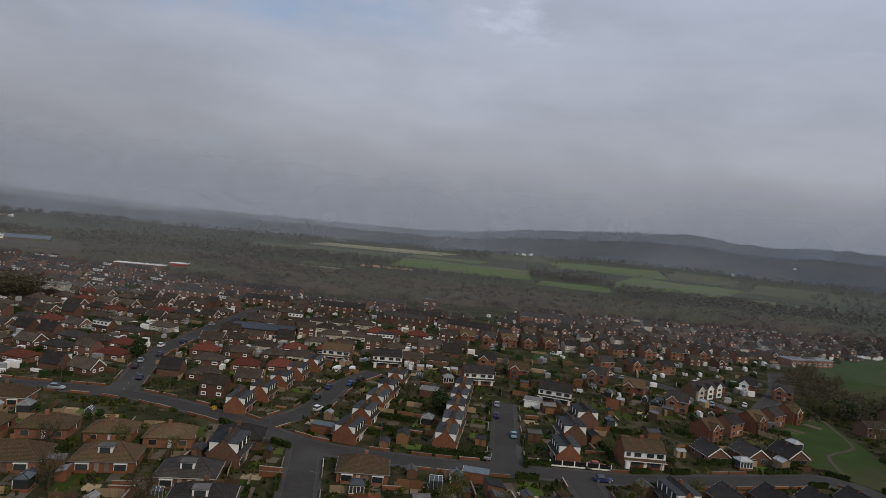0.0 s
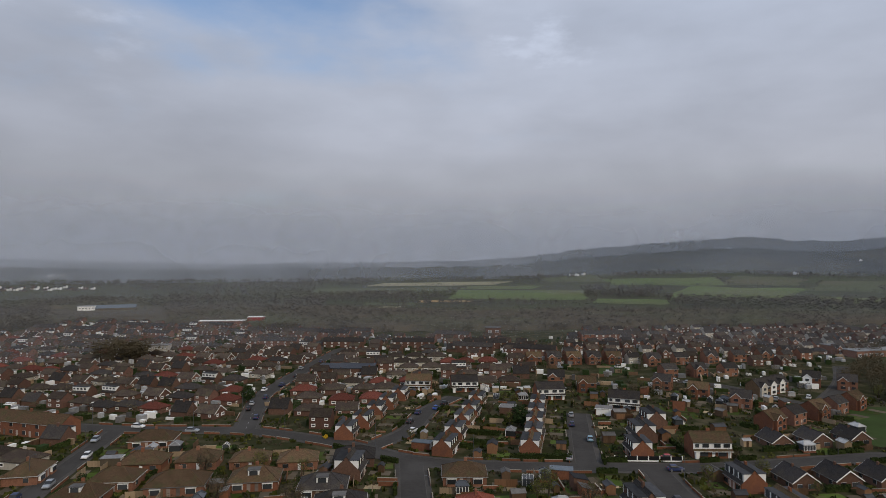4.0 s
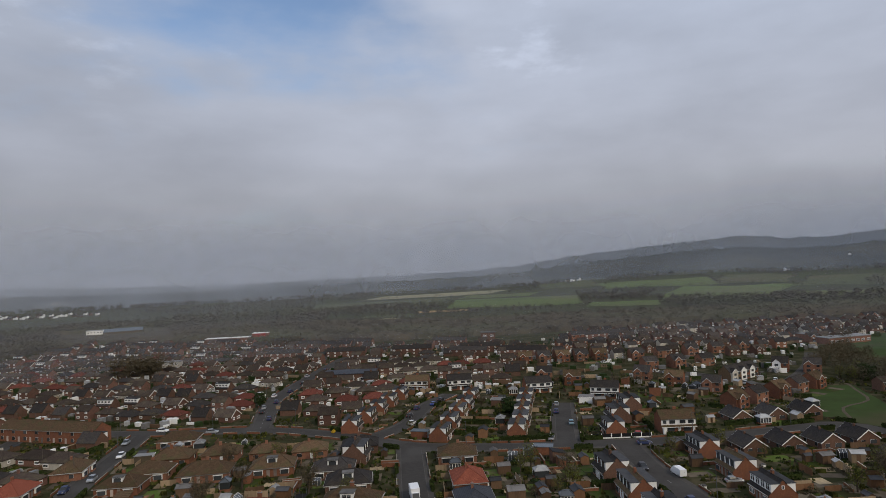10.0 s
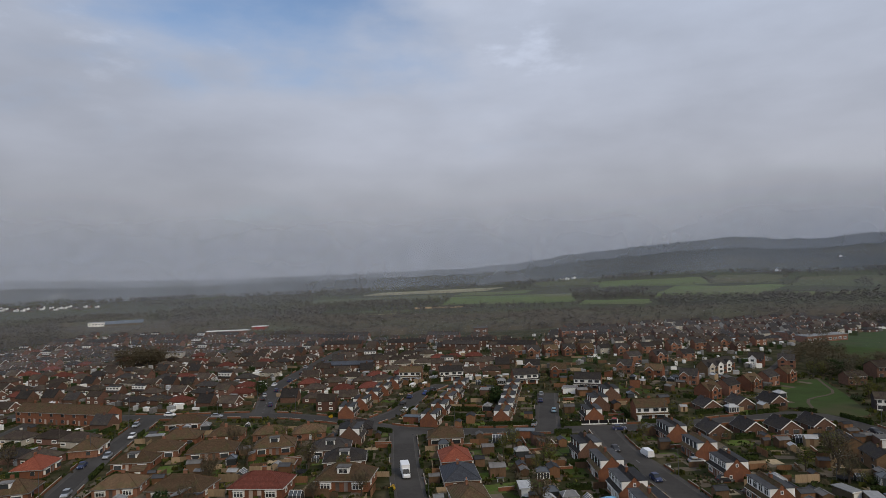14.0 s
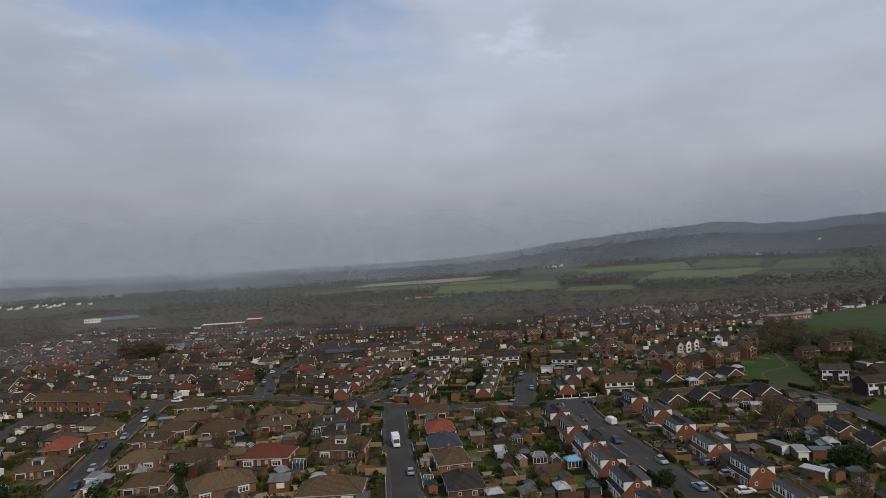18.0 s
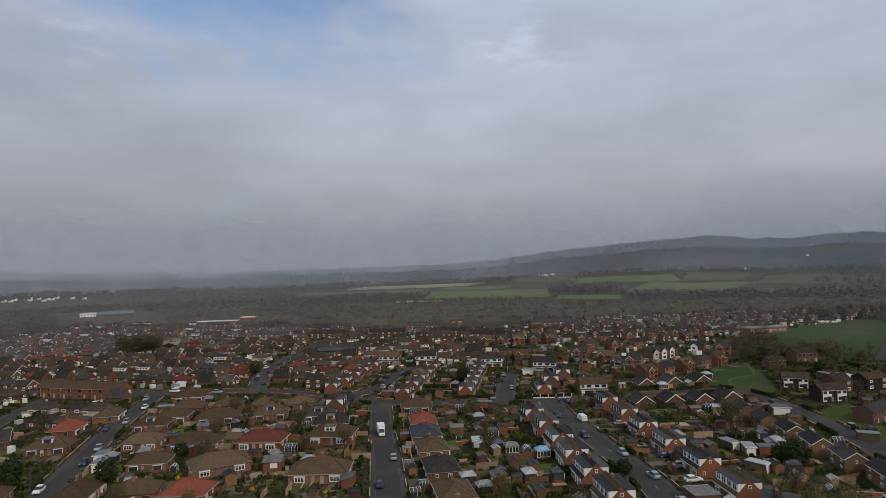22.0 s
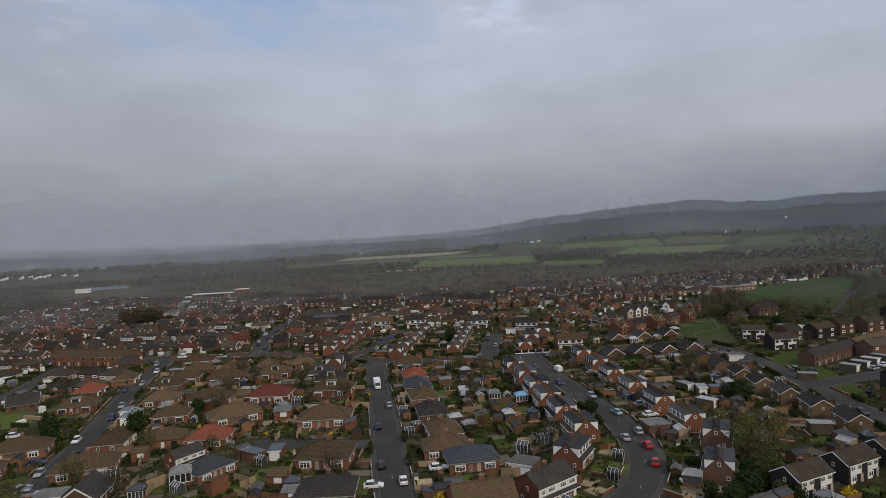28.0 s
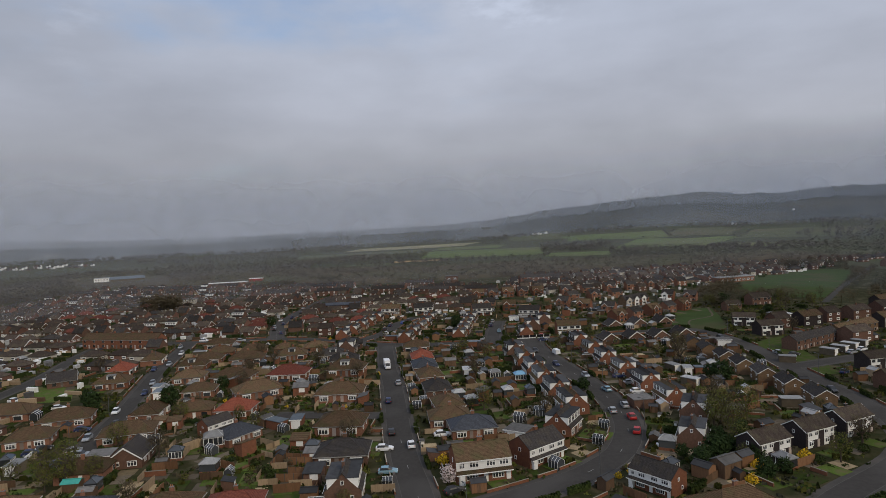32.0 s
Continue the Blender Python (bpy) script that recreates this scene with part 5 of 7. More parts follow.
fill(["far_semi", "far_house", "far_white"], [(330, 200), (420, 300), (430, 420), (370, 430), (300, 300)], 30, 15, 17, 2, seed=11, size=0.8, name="far_semis", label="rows of brick houses past the playing field")
fill(["far_bright", "far_hip_grey", "far_bright", "far_house"], [(-860, 800), (-690, 870), (-640, 925), (-690, 960), (-880, 880)], -10, 15, 26, 4, seed=10, size=0.6, name="village_houses", label="pale houses of a village beyond the woods")
fill(["far_house", "far_hip_grey"], [(330, 440), (520, 500), (540, 540), (330, 480)], 20, 14, 16, 2, seed=12, size=0.75, name="edge_houses", label="brick houses at the edge of the woods")

for o in PROTO.values():
    for c in (*o.children_recursive, o):
        bpy.data.objects.remove(c)

# ---- fields beyond the woods ----


EDGES = []


def field(a0, a1, r0, r1, lean, mat, label):
    """A field between two bearings (degrees from the +y axis) and two distances, with uneven edges and hedges round it."""
    bm = bmesh.new()
    nu, nv = 16, 8
    g = []
    for j in range(nv + 1):
        t = j / nv
        g.append([])
        for i in range(nu + 1):
            u = i / nu
            a = radians(a0 + (a1 - a0) * u + lean * (t - 0.5) + 0.5 * noise.noise(Vector((u * 3, t * 3, a0))))
            r = r0 + (r1 - r0) * (t + 0.22 * (t - 0.5) * noise.noise(Vector((u * 2.5, 3.0, a0 + r0)))) + 0.16 * (r1 - r0) * noise.noise(Vector((u * 2.2, r0 * 0.1, a0)))
            x, y = r * math.sin(a), r * math.cos(a)
            g[-1].append(bm.verts.new((x, y, height(x, y) + 0.6)))
    for rim in (g[0], g[-1], [q[0] for q in g], [q[-1] for q in g]):
        for p, q in zip(rim, rim[1:]):
            d = (q.co - p.co).length
            for k in range(max(1, int(d / 4.5))):
                if noise.noise(Vector((p.co.x * 0.02, p.co.y * 0.02, 7.0))) > -0.22:
                    c = p.co.lerp(q.co, (k + rnd.random()) * 4.5 / d)
                    EDGES.append((c.x + rnd.uniform(-2, 2), c.y + rnd.uniform(-2, 2), rnd.choice((2.0, 2.6, 3.2, 3.2, 4.5, 7.0))))
    for j in range(nv):
        for i in range(nu):
            bm.faces.new((g[j][i], g[j][i + 1], g[j + 1][i + 1], g[j + 1][i]))
    tagged(part("ground_field", bm, mat), label, "field", "fields below the hill", "structure")


field(-7.6, -2.6, 735, 768, 0.5, FIELD_STRAW, "straw-coloured strip of field beyond the woods")
field(-17.5, -9.2, 658, 676, 0.5, FIELD_PALE, "pale strip of dry grass beyond the woods")
field(-13.0, -7.8, 690, 735, 0.5, FIELD_DULL, "dull brown-green field beyond the woods")
field(-4.2, 8.6, 790, 985, 1.0, FIELD, "long green pasture below the hill")
field(-17.5, -4.6, 905, 1050, 1.0, FIELD_DULL, "dull green pasture below the hill")
field(-11.8, 0.8, 1110, 1200, 2.0, FIELD_PALE, "pale stubble field below the hill")
field(-3.0, 4.0, 1015, 1085, 1.0, FIELD, "narrow green pasture below the hill")
field(4.4, 10.0, 1150, 1290, -1.0, FIELD_DULL, "small dull pasture at the foot of the hill")
field(10.3, 20.0, 1070, 1200, -1.0, FIELD, "wide green pasture at the foot of the hill")
field(16.4, 25.5, 850, 1045, 2.0, FIELD, "wide green pasture below the hill")
field(20.3, 26.0, 1075, 1220, 1.0, FIELD_DULL, "dull pasture at the foot of the hill")
field(9.2, 16.0, 730, 815, 0.5, FIELD, "green pasture behind the woods")
field(26.5, 32.5, 860, 940, 1.0, FIELD, "green strip of pasture below the hill")
field(27.0, 36.0, 1020, 1180, 1.0, FIELD_DULL, "dull pasture at the foot of the hill")

# ---- woods ----


def tufts(name, mat, label, places, seed, pieces, category="woodland", leaf=0.14):
    """Many bare trees in one mesh: a stem and a ragged cloud of small twig tufts for each (x, y, height)."""
    rng = np.random.default_rng(seed)
    verts, faces = [], []
    for x, y, h in places:
        z, r = height(x, y) - 0.2, h * 0.36
        n = len(verts)
        w = 0.022 * h
        verts += [(x - w, y, z), (x + w, y, z), (x, y, z + 0.7 * h), (x, y - w, z), (x, y + w, z)]
        faces += [(n, n + 1, n + 2), (n + 3, n + 4, n + 2)]
        d = rng.normal(size=(pieces, 3))
        d /= np.linalg.norm(d, axis=1)[:, None]
        q = rng.uniform(0.4, 1.0, (pieces, 1)) * (1 + 0.3 * np.sin(d[:, :1] * 5 + x))
        c = d * q * (r, r, h * 0.36) + (x, y, z + h * 0.6)
        u = rng.normal(size=(pieces, 3)) * (r * leaf, r * leaf, r * leaf * 0.45)
        v = rng.normal(size=(pieces, 3)) * (r * leaf, r * leaf, r * leaf * 0.45)
        for p in np.stack([c + u, c + v, c - u * 0.8, c - v * 0.7], 1).reshape(-1, 4, 3).tolist():
            k = len(verts)
            verts += p
            faces.append((k, k + 1, k + 2, k + 3))
    me = bpy.data.meshes.new(name)
    me.from_pydata(verts, [], faces)
    me.materials.append(mat)
    return tagged(new(name, me), label, category, kind="stuff")


def cleared(x, y):
    """The open ground before the warehouse."""
    return 530 < math.hypot(x, y) < 770 and -39 < math.degrees(math.atan2(x, y)) < -30.5


def spread(region, count, h, seed):
    rng = random.Random(seed)
    xs, ys = [p[0] for p in region], [p[1] for p in region]
    out = []
    while len(out) < count:
        x, y = rng.uniform(min(xs), max(xs)), rng.uniform(min(ys), max(ys))
        if within(region, x, y):
            out.append((x, y, h * rng.uniform(0.6, 1.2) * (0.42 if cleared(x, y) else 1.0)))
    return out


tufts("woodland", TREETOP, "dense band of bare winter trees behind the town", spread([(-560, 600), (-360, 500), (-100, 420), (40, 440), (140, 480), (420, 500), (620, 580), (600, 660), (150, 610), (-120, 610), (-560, 760)], 4600, 8.0, 21), 21, 70, leaf=0.11)
tufts("woodland_west", TREETOP, "dark bare woods beyond the western houses", spread([(-760, 560), (-420, 330), (-370, 420), (-380, 540), (-480, 560), (-560, 620)], 1900, 9.0, 25), 25, 60, leaf=0.13)
tufts("hedgerow", TREETOP, "bare hedgerows and lone trees between the fields", EDGES, 22, 26, "hedgerow", 0.2)


def around(a0, a1, r0, r1, count, h, seed):
    """Trees spread between two bearings and two distances."""
    rng = random.Random(seed)
    out = []
    for i in range(count):
        u, v = rng.uniform(-0.15, 1.15), rng.uniform(-0.15, 1.15)
        a, r = radians(a0 + (a1 - a0) * u), r0 + (r1 - r0) * v
        x, y = r * math.sin(a), r * math.cos(a)
        # ragged outline, thinner towards the rim
        if min(u, v, 1 - u, 1 - v) + 0.35 * noise.noise(Vector((x * 0.012, y * 0.012, seed))) > -0.04:
            out.append((x, y, h * rng.uniform(0.6, 1.2)))
    return out


copses = around(-30, -18, 690, 1290, 1700, 10, 26) + around(-46, -30, 770, 880, 500, 9, 46) + around(-46, -30, 1200, 1300, 600, 9, 48) + around(-46, -30, 880, 1200, 1500, 3.4, 49) + around(-18, -13, 740, 900, 360, 9, 27) + around(-13, -4.6, 775, 890, 420, 9, 28) + around(8.8, 14.5, 850, 1030, 420, 9, 35) + around(-18, -12, 1090, 1290, 420, 9, 36)
copses += around(26, 42, 690, 850, 700, 10, 37) + around(1.5, 4.2, 1110, 1290, 120, 9, 38) + around(-12, 4, 1220, 1290, 420, 9, 39) + around(10, 34, 1240, 1300, 500, 9, 40) + around(32.5, 44, 850, 1290, 900, 10, 41) + around(-9, 9, 690, 725, 200, 8, 42) + around(16, 26, 700, 840, 650, 9, 43)
tufts("woodland_copse", TREETOP, "dark bare woods and copses among the far fields", copses, 24, 34, leaf=0.2)
tufts("field_edge_trees", TWIG, "bare trees and scrub round the playing field", spread([(160, 232), (212, 232), (216, 240), (190, 252), (172, 262), (200, 318), (190, 322), (160, 262)], 120, 6.5, 44) + spread([(268, 300), (276, 300), (312, 350), (330, 396), (322, 398), (300, 352)], 60, 5.0, 45) + spread([(222, 236), (232, 240), (290, 318), (350, 396), (345, 402), (280, 320)], 60, 4.5, 46), 47, 160, leaf=0.08)
tufts("thicket", TWIG, "tangled bare trees along the edge of the green", spread([(140, 190), (148, 186), (160, 225), (178, 262), (196, 290), (180, 300), (150, 262)], 90, 7.5, 29) + spread([(205, 210), (260, 215), (300, 300), (285, 300), (240, 235)], 60, 7, 30) + spread([(-216, 282), (-196, 278), (-190, 304), (-215, 308)], 44, 13, 31) + spread([(-180, 405), (-150, 400), (-150, 425), (-180, 430)], 30, 9, 32) + spread([(270, 405), (325, 398), (345, 425), (285, 438)], 60, 10, 33) + spread([(200, 325), (232, 365), (225, 372), (192, 335)], 40, 7, 34), 31, 170, leaf=0.08)

def canopy(name, region, step, seed, label):
    """The mass of twigs under the tree tops: a ragged, bumpy sheet that comes down to the ground at its edge."""
    xs, ys = [p[0] for p in region], [p[1] for p in region]
    verts, faces, grid = [], [], {}
    for j in range(int((max(ys) - min(ys)) / step) + 1):
        for i in range(int((max(xs) - min(xs)) / step) + 1):
            x, y = min(xs) + i * step, min(ys) + j * step
            if within(region, x, y):
                inner = all(within(region, x + a, y + b) for a, b in ((step * 1.5, 0), (-step * 1.5, 0), (0, step * 1.5), (0, -step * 1.5)))
                z = 4.0 + 1.8 * noise.noise(Vector((x * 0.05, y * 0.05, seed))) + 2.6 * noise.noise(Vector((x * 0.21, y * 0.21, seed + 3)))
                z = z if not cleared(x, y) else 0.4 * z
                grid[i, j] = len(verts)
                verts.append((x + noise.noise(Vector((x * 0.3, y * 0.3, 1))) * step * 0.5, y, max(z, 1.0) if inner else 0.0))
    for (i, j), k in grid.items():
        q = [grid.get(p) for p in ((i, j), (i + 1, j), (i + 1, j + 1), (i, j + 1))]
        if None not in q:
            faces.append(q)
    me = bpy.data.meshes.new(name)
    me.from_pydata(verts, [], faces)
    me.materials.append(WOODLAND)
    for f in me.polygons:
        f.use_smooth = True
    tagged(new(name, me), label, "woodland", kind="stuff")


canopy("underwood", [(-560, 605), (-360, 505), (-100, 428), (40, 446), (140, 486), (420, 506), (615, 584), (595, 655), (150, 605), (-120, 605), (-555, 750)], 3.0, 5, "tangled brush filling the wood behind the town")
canopy("underwood_west", [(-755, 565), (-425, 340), (-378, 425), (-388, 535), (-480, 555), (-560, 612)], 4.0, 6, "tangled brush filling the western wood")


def garden_bits(name, region, count, seed, label):
    """Sheds, walls, fences and car-sized boxes between far houses, joined."""
    rng = random.Random(seed)
    xs, ys = [p[0] for p in region], [p[1] for p in region]
    mats = [FELT, FELT_PALE, WHITE, TIMBER, HEDGE, BRICK_DULL, TIMBER_PALE, LEAF_DARK]
    bm = bmesh.new()
    for i in range(count):
        x, y = rng.uniform(min(xs), max(xs)), rng.uniform(min(ys), max(ys))
        if not within(region, x, y) or not clear(x, y, -3.0) or any((x - a) ** 2 + (y - b) ** 2 < (0.75 * w + 1.0) ** 2 for a, b, w, t in PLACED):
            continue
        k = rng.choices(range(8), (2, 4, 9, 2, 7, 1, 4, 5))[0]
        w, d, h = (rng.uniform(1.2, 3.5), rng.uniform(1.2, 2.6), rng.uniform(1.2, 2.4)) if k not in (3, 4, 6) else (rng.uniform(3, 8), rng.uniform(0.15, 0.9), rng.uniform(1.0, 1.8))
        if k == 2:
            w, d, h = rng.uniform(1.2, 4.6), rng.uniform(0.7, 1.8), rng.uniform(0.8, 2.2)
        v = block(bm, -w / 2, w / 2, -d / 2, d / 2, 0.0, h)
        m = pose(x, y, 0.02, 0, 0, -9 + rng.choice((0, 90)) + rng.uniform(-6, 6))
        for q in v:
            q.co = m @ q.co
        for f in {f for q in v for f in q.link_faces}:
            f.material_index = k
    me = mesh(name, bm, mats[0])
    for q in mats[1:]:
        me.materials.append(q)
    tagged(new(name, me), label, "garden structures", kind="stuff")


OLD_TOWN = [(-360, 190), (-110, 172), (20, 240), (20, 380), (-100, 410), (-360, 480)]
NEW_TOWN = [(20, 235), (110, 185), (160, 300), (330, 420), (330, 470), (60, 440), (20, 380)]
garden_bits("far_sheds", OLD_TOWN, 3400, 71, "small sheds, walls and hedges behind the old town houses")
garden_bits("estate_sheds", NEW_TOWN, 1500, 72, "small sheds, walls and hedges between the estate houses")
garden_bits("west_sheds", [(-300, 40), (-118, 0), (-130, 150), (-300, 195)], 1100, 73, "small sheds, walls and hedges of the western gardens")
town_trees = [(x, y, h) for region, n, seed in ((OLD_TOWN, 1500, 74), (NEW_TOWN, 900, 75)) for x, y, h in spread(region, n, 4.6, seed) if clear(x, y, -2.5) and not any((x - a) ** 2 + (y - b) ** 2 < (0.6 * w + 1.5) ** 2 for a, b, w, t in PLACED)]
tufts("town_trees", TWIG, "small bare trees in the far gardens", town_trees, 76, 80, "trees", 0.1)

# ---- gardens and what stands in them ----


def inside_house(x, y, r):
    for a, b, w, yaw in PLACED:
        dx, dy = x - a, y - b
        if abs(dx) + abs(dy) > 40:
            continue
        c, s = math.cos(radians(yaw)), math.sin(radians(yaw))
        if abs(c * dx + s * dy) < w + 0.5 + r and abs(c * dy - s * dx) < 4.7 + r:
            return True
    return False


def on_road(x, y, r):
    return any((p.x - x) ** 2 + (p.y - y) ** 2 < (w + 0.2 + r) ** 2 for line, w in ROADS for p in line)


def nearest_yaw(x, y):
    return min(PLACED, key=lambda h: (h[0] - x) ** 2 + (h[1] - y) ** 2)[3]


def shed(w, d, h, wall, roof, label, kind="shed"):
    o = tagged(new(kind), label, kind, "garden sheds")
    part("wall", walls_gabled(w, d, h, h + 0.5), wall, o)
    part("roof", roof_gabled(w, d, h, h + 0.5, 0.15, 0.12, 0.07), roof, o)
    part("door", boxed(-0.4, 0.4, -d / 2 - 0.04, -d / 2 - 0.005, 0.05, 1.8), TIMBER, o)
    return o


def garage(w, d, h, wall, roof, label):
    o = tagged(new("garage"), label, "garage", "garages beside the houses")
    part("wall", boxed(-w / 2, w / 2, -d / 2, d / 2, 0, h), wall, o)
    bm = bmesh.new()
    block(bm, -w / 2 - 0.15, w / 2 + 0.15, -d / 2 - 0.2, d / 2 + 0.15, h, h + 0.16)
    part("roof", bm, roof, o)
    part("garage_door", boxed(-w / 2 + 0.3, w / 2 - 0.3, -d / 2 - 0.05, -d / 2 - 0.005, 0.02, 2.1), WHITE, o, "white up-and-over door")
    part("fascia", boxed(-w / 2 - 0.17, w / 2 + 0.17, -d / 2 - 0.25, -d / 2 - 0.203, h - 0.08, h + 0.18), WHITE, o)
    return o


def conservatory(w, d, h, label, roof):
    o = tagged(new("conservatory"), label, "conservatory", "conservatories behind the houses")
    part("base_wall", boxed(-w / 2, w / 2, -d / 2, d / 2, 0, 0.6), BRICK, o)
    part("glazing", boxed(-w / 2 + 0.05, w / 2 - 0.05, -d / 2 + 0.05, d / 2 - 0.05, 0.6, h), GLASS, o)
    xs = []
    for i in range(5):
        x = -w / 2 + 0.05 + (w - 0.1) * i / 4
        xs += [x - 0.05, x + 0.05]
    part("frame", frame_mesh(w, h, xs, [0.6, 0.68, h - 0.08, h], (0, 2)), None, o, at=pose(0, -d / 2 + 0.02, 0))
    part("rail", boxed(-w / 2 - 0.05, w / 2 + 0.05, -d / 2 - 0.04, d / 2 + 0.04, h, h + 0.14), WHITE, o)
    part("roof", roof_hipped(w, d, h + 0.1, h + 1.0, 0.1, 0.06, w * 0.3), roof, o)
    return o


def greenhouse(label):
    o = tagged(new("greenhouse"), label, "greenhouse", "greenhouses")
    part("glazing", walls_gabled(2.4, 1.9, 1.5, 2.2), GLASS, o)
    bm = bmesh.new()
    for x in (-1.2, -0.4, 0.4, 1.2):
        for s in (-1, 1):
            tube(bm, (x, s * 0.96, 0), (x, s * 0.96, 1.5), 0.03, 0.03, 4)
            tube(bm, (x, s * 0.96, 1.5), (x, 0, 2.22), 0.03, 0.03, 4)
    tube(bm, (-1.2, 0, 2.22), (1.2, 0, 2.22), 0.04, 0.04, 4)
    part("frame", bm, WHITE, o)
    return o


def fence(mat, n, label, h=1.7):
    o = tagged(new("fence"), label, "fence", "garden fences")
    bm = bmesh.new()
    block(bm, 0.0, 1.78, -0.02, 0.02, 0.05, h)
    block(bm, 0.0, 1.78, -0.05, 0.05, h - 0.02, h + 0.05)
    pm = mesh("panel", bm, mat)
    qm = mesh("post", boxed(-0.06, 0.06, -0.06, 0.06, 0, h + 0.12), KERB)
    for i in range(n):
        part("panel", pm, None, o, at=pose(i * 1.9 - n * 0.95 + 0.06, 0, 0))
    for i in range(n + 1):
        part("post", qm, None, o, at=pose(i * 1.9 - n * 0.95, 0, 0))
    return o


def leafy(bm, rng, size, count, spread, lift=0.0, squash=1.0):
    """Small bent leaves and tufts scattered through a ragged round volume."""
    for i in range(count):
        d = Vector((rng.gauss(0, 1), rng.gauss(0, 1), rng.gauss(0, 1))).normalized()
        q = rng.uniform(0.45, 1.0) ** 0.6 * (1 + 0.35 * noise.noise(d * 1.7 + Vector((spread, 0, lift))))
        c = Vector((d.x * q * spread, d.y * q * spread, lift + d.z * q * spread * squash))
        n = (d + Vector((rng.gauss(0, 0.5), rng.gauss(0, 0.5), rng.gauss(0, 0.5) + 0.3))).normalized()
        o = n.orthogonal().normalized()
        k = n.cross(o)
        s = size * rng.uniform(0.5, 1.2)
        a = rng.uniform(0, 6)
        o, k = o * math.cos(a) + k * math.sin(a), k * math.cos(a) - o * math.sin(a)
        v = [bm.verts.new(c + o * s), bm.verts.new(c + k * s * 0.6 + n * s * 0.2), bm.verts.new(c - o * s), bm.verts.new(c - k * s * 0.6 + n * s * 0.2)]
        bm.faces.new(v)


def tree(label, mat, h, r, leaf, count, seed, category="tree", squash=1.1, bare=False):
    rng = random.Random(seed)
    o = tagged(new(category), label, category, "garden trees")
    bm = bmesh.new()
    tube(bm, (0, 0, -0.1), (0.1, 0, h * 0.4), 0.035 * h, 0.022 * h, 7)
    for i in range(7):
        a = i * 2.4
        e = Vector((math.cos(a) * r * 0.7, math.sin(a) * r * 0.7, h * rng.uniform(0.6, 0.85)))
        tube(bm, (0.05, 0, h * rng.uniform(0.22, 0.4)), e, 0.015 * h, 0.004 * h, 5)
        if bare:
            for k in range(9):
                f = e + Vector((rng.uniform(-1, 1) * r * 0.5, rng.uniform(-1, 1) * r * 0.5, rng.uniform(-0.1, 0.25) * h))
                tube(bm, e * rng.uniform(0.6, 1.0) + Vector((0, 0, 0.05 * h)), f, 0.006 * h, 0.002 * h, 3)
    part("trunk", bm, BARK, o)
    bm = bmesh.new()
    leafy(bm, rng, leaf, count, r, h - r * squash * 0.95, squash)
    part("crown", bm, mat, o)
    return o


def shrub(label, mat, r, leaf, count, seed, category="shrub"):
    rng = random.Random(seed)
    bm = bmesh.new()
    leafy(bm, rng, leaf, count, r, r * 0.65, 0.75)
    for i in range(4):
        tube(bm, (0, 0, -0.05), (math.cos(i * 1.6) * r * 0.4, math.sin(i * 1.6) * r * 0.4, r * 0.7), 0.03, 0.015, 4)
    return tagged(part(category.replace(" ", "_"), bm, mat), label, category, "garden shrubs")


def hedge(L, h, w, label, seed):
    rng = random.Random(seed)
    bm = bmesh.new()
    n = int(L * 34)
    v = block(bm, -L / 2, L / 2, -w / 2 * 0.8, w / 2 * 0.8, 0, h * 0.88)
    for i in range(n):
        c = Vector((rng.uniform(-L / 2, L / 2), rng.choice((-1, 1)) * w / 2 * rng.uniform(0.75, 1), rng.uniform(0.1, h)))
        if rng.random() < 0.5:
            c.y, c.z = rng.uniform(-w / 2, w / 2), h * rng.uniform(0.86, 1.04)
        s = rng.uniform(0.1, 0.26)
        d = Vector((rng.gauss(0, 1), rng.gauss(0, 1), rng.gauss(0, 1))).normalized()
        o = d.orthogonal() * s
        k = d.cross(o)
        bm.faces.new([bm.verts.new(c + o), bm.verts.new(c + k), bm.verts.new(c - o), bm.verts.new(c - k)])
    return tagged(part("hedge", bm, HEDGE), label, "hedge", "garden hedges")


def slab(w, d, mat, name, label, category):
    return tagged(part(name, boxed(-w / 2, w / 2, -d / 2, d / 2, -0.02, 0.045), mat), label, category, kind="structure")


def raised_bed(label):
    o = tagged(new("raised_bed"), label, "raised bed", "raised garden beds")
    part("soil", boxed(-1.16, 1.16, -0.46, 0.46, 0.17, 0.24), EARTH, o)
    bm = boxed(-1.25, 1.25, -0.55, 0.55, 0, 0.27)
    bm.faces.ensure_lookup_table()
    bmesh.ops.inset_region(bm, faces=[max(bm.faces, key=lambda f: f.calc_center_median().z)], thickness=0.08, depth=-0.1)
    part("board", bm, TIMBER_ORANGE, o)
    return o


def trampoline(label):
    o = tagged(new("trampoline"), label, "trampoline", "trampolines")
    bm = bmesh.new()
    tube(bm, (0, 0, 0.75), (0, 0, 0.8), 1.7, 1.7, 20)
    part("mat", bm, RUBBER, o)
    for i in range(6):
        bm = bmesh.new()
        a = i * math.tau / 6
        tube(bm, (math.cos(a) * 1.72, math.sin(a) * 1.72, 0), (math.cos(a) * 1.72, math.sin(a) * 1.72, 2.3), 0.04, 0.04, 5)
        part("pole", bm, STEEL, o)
    return o


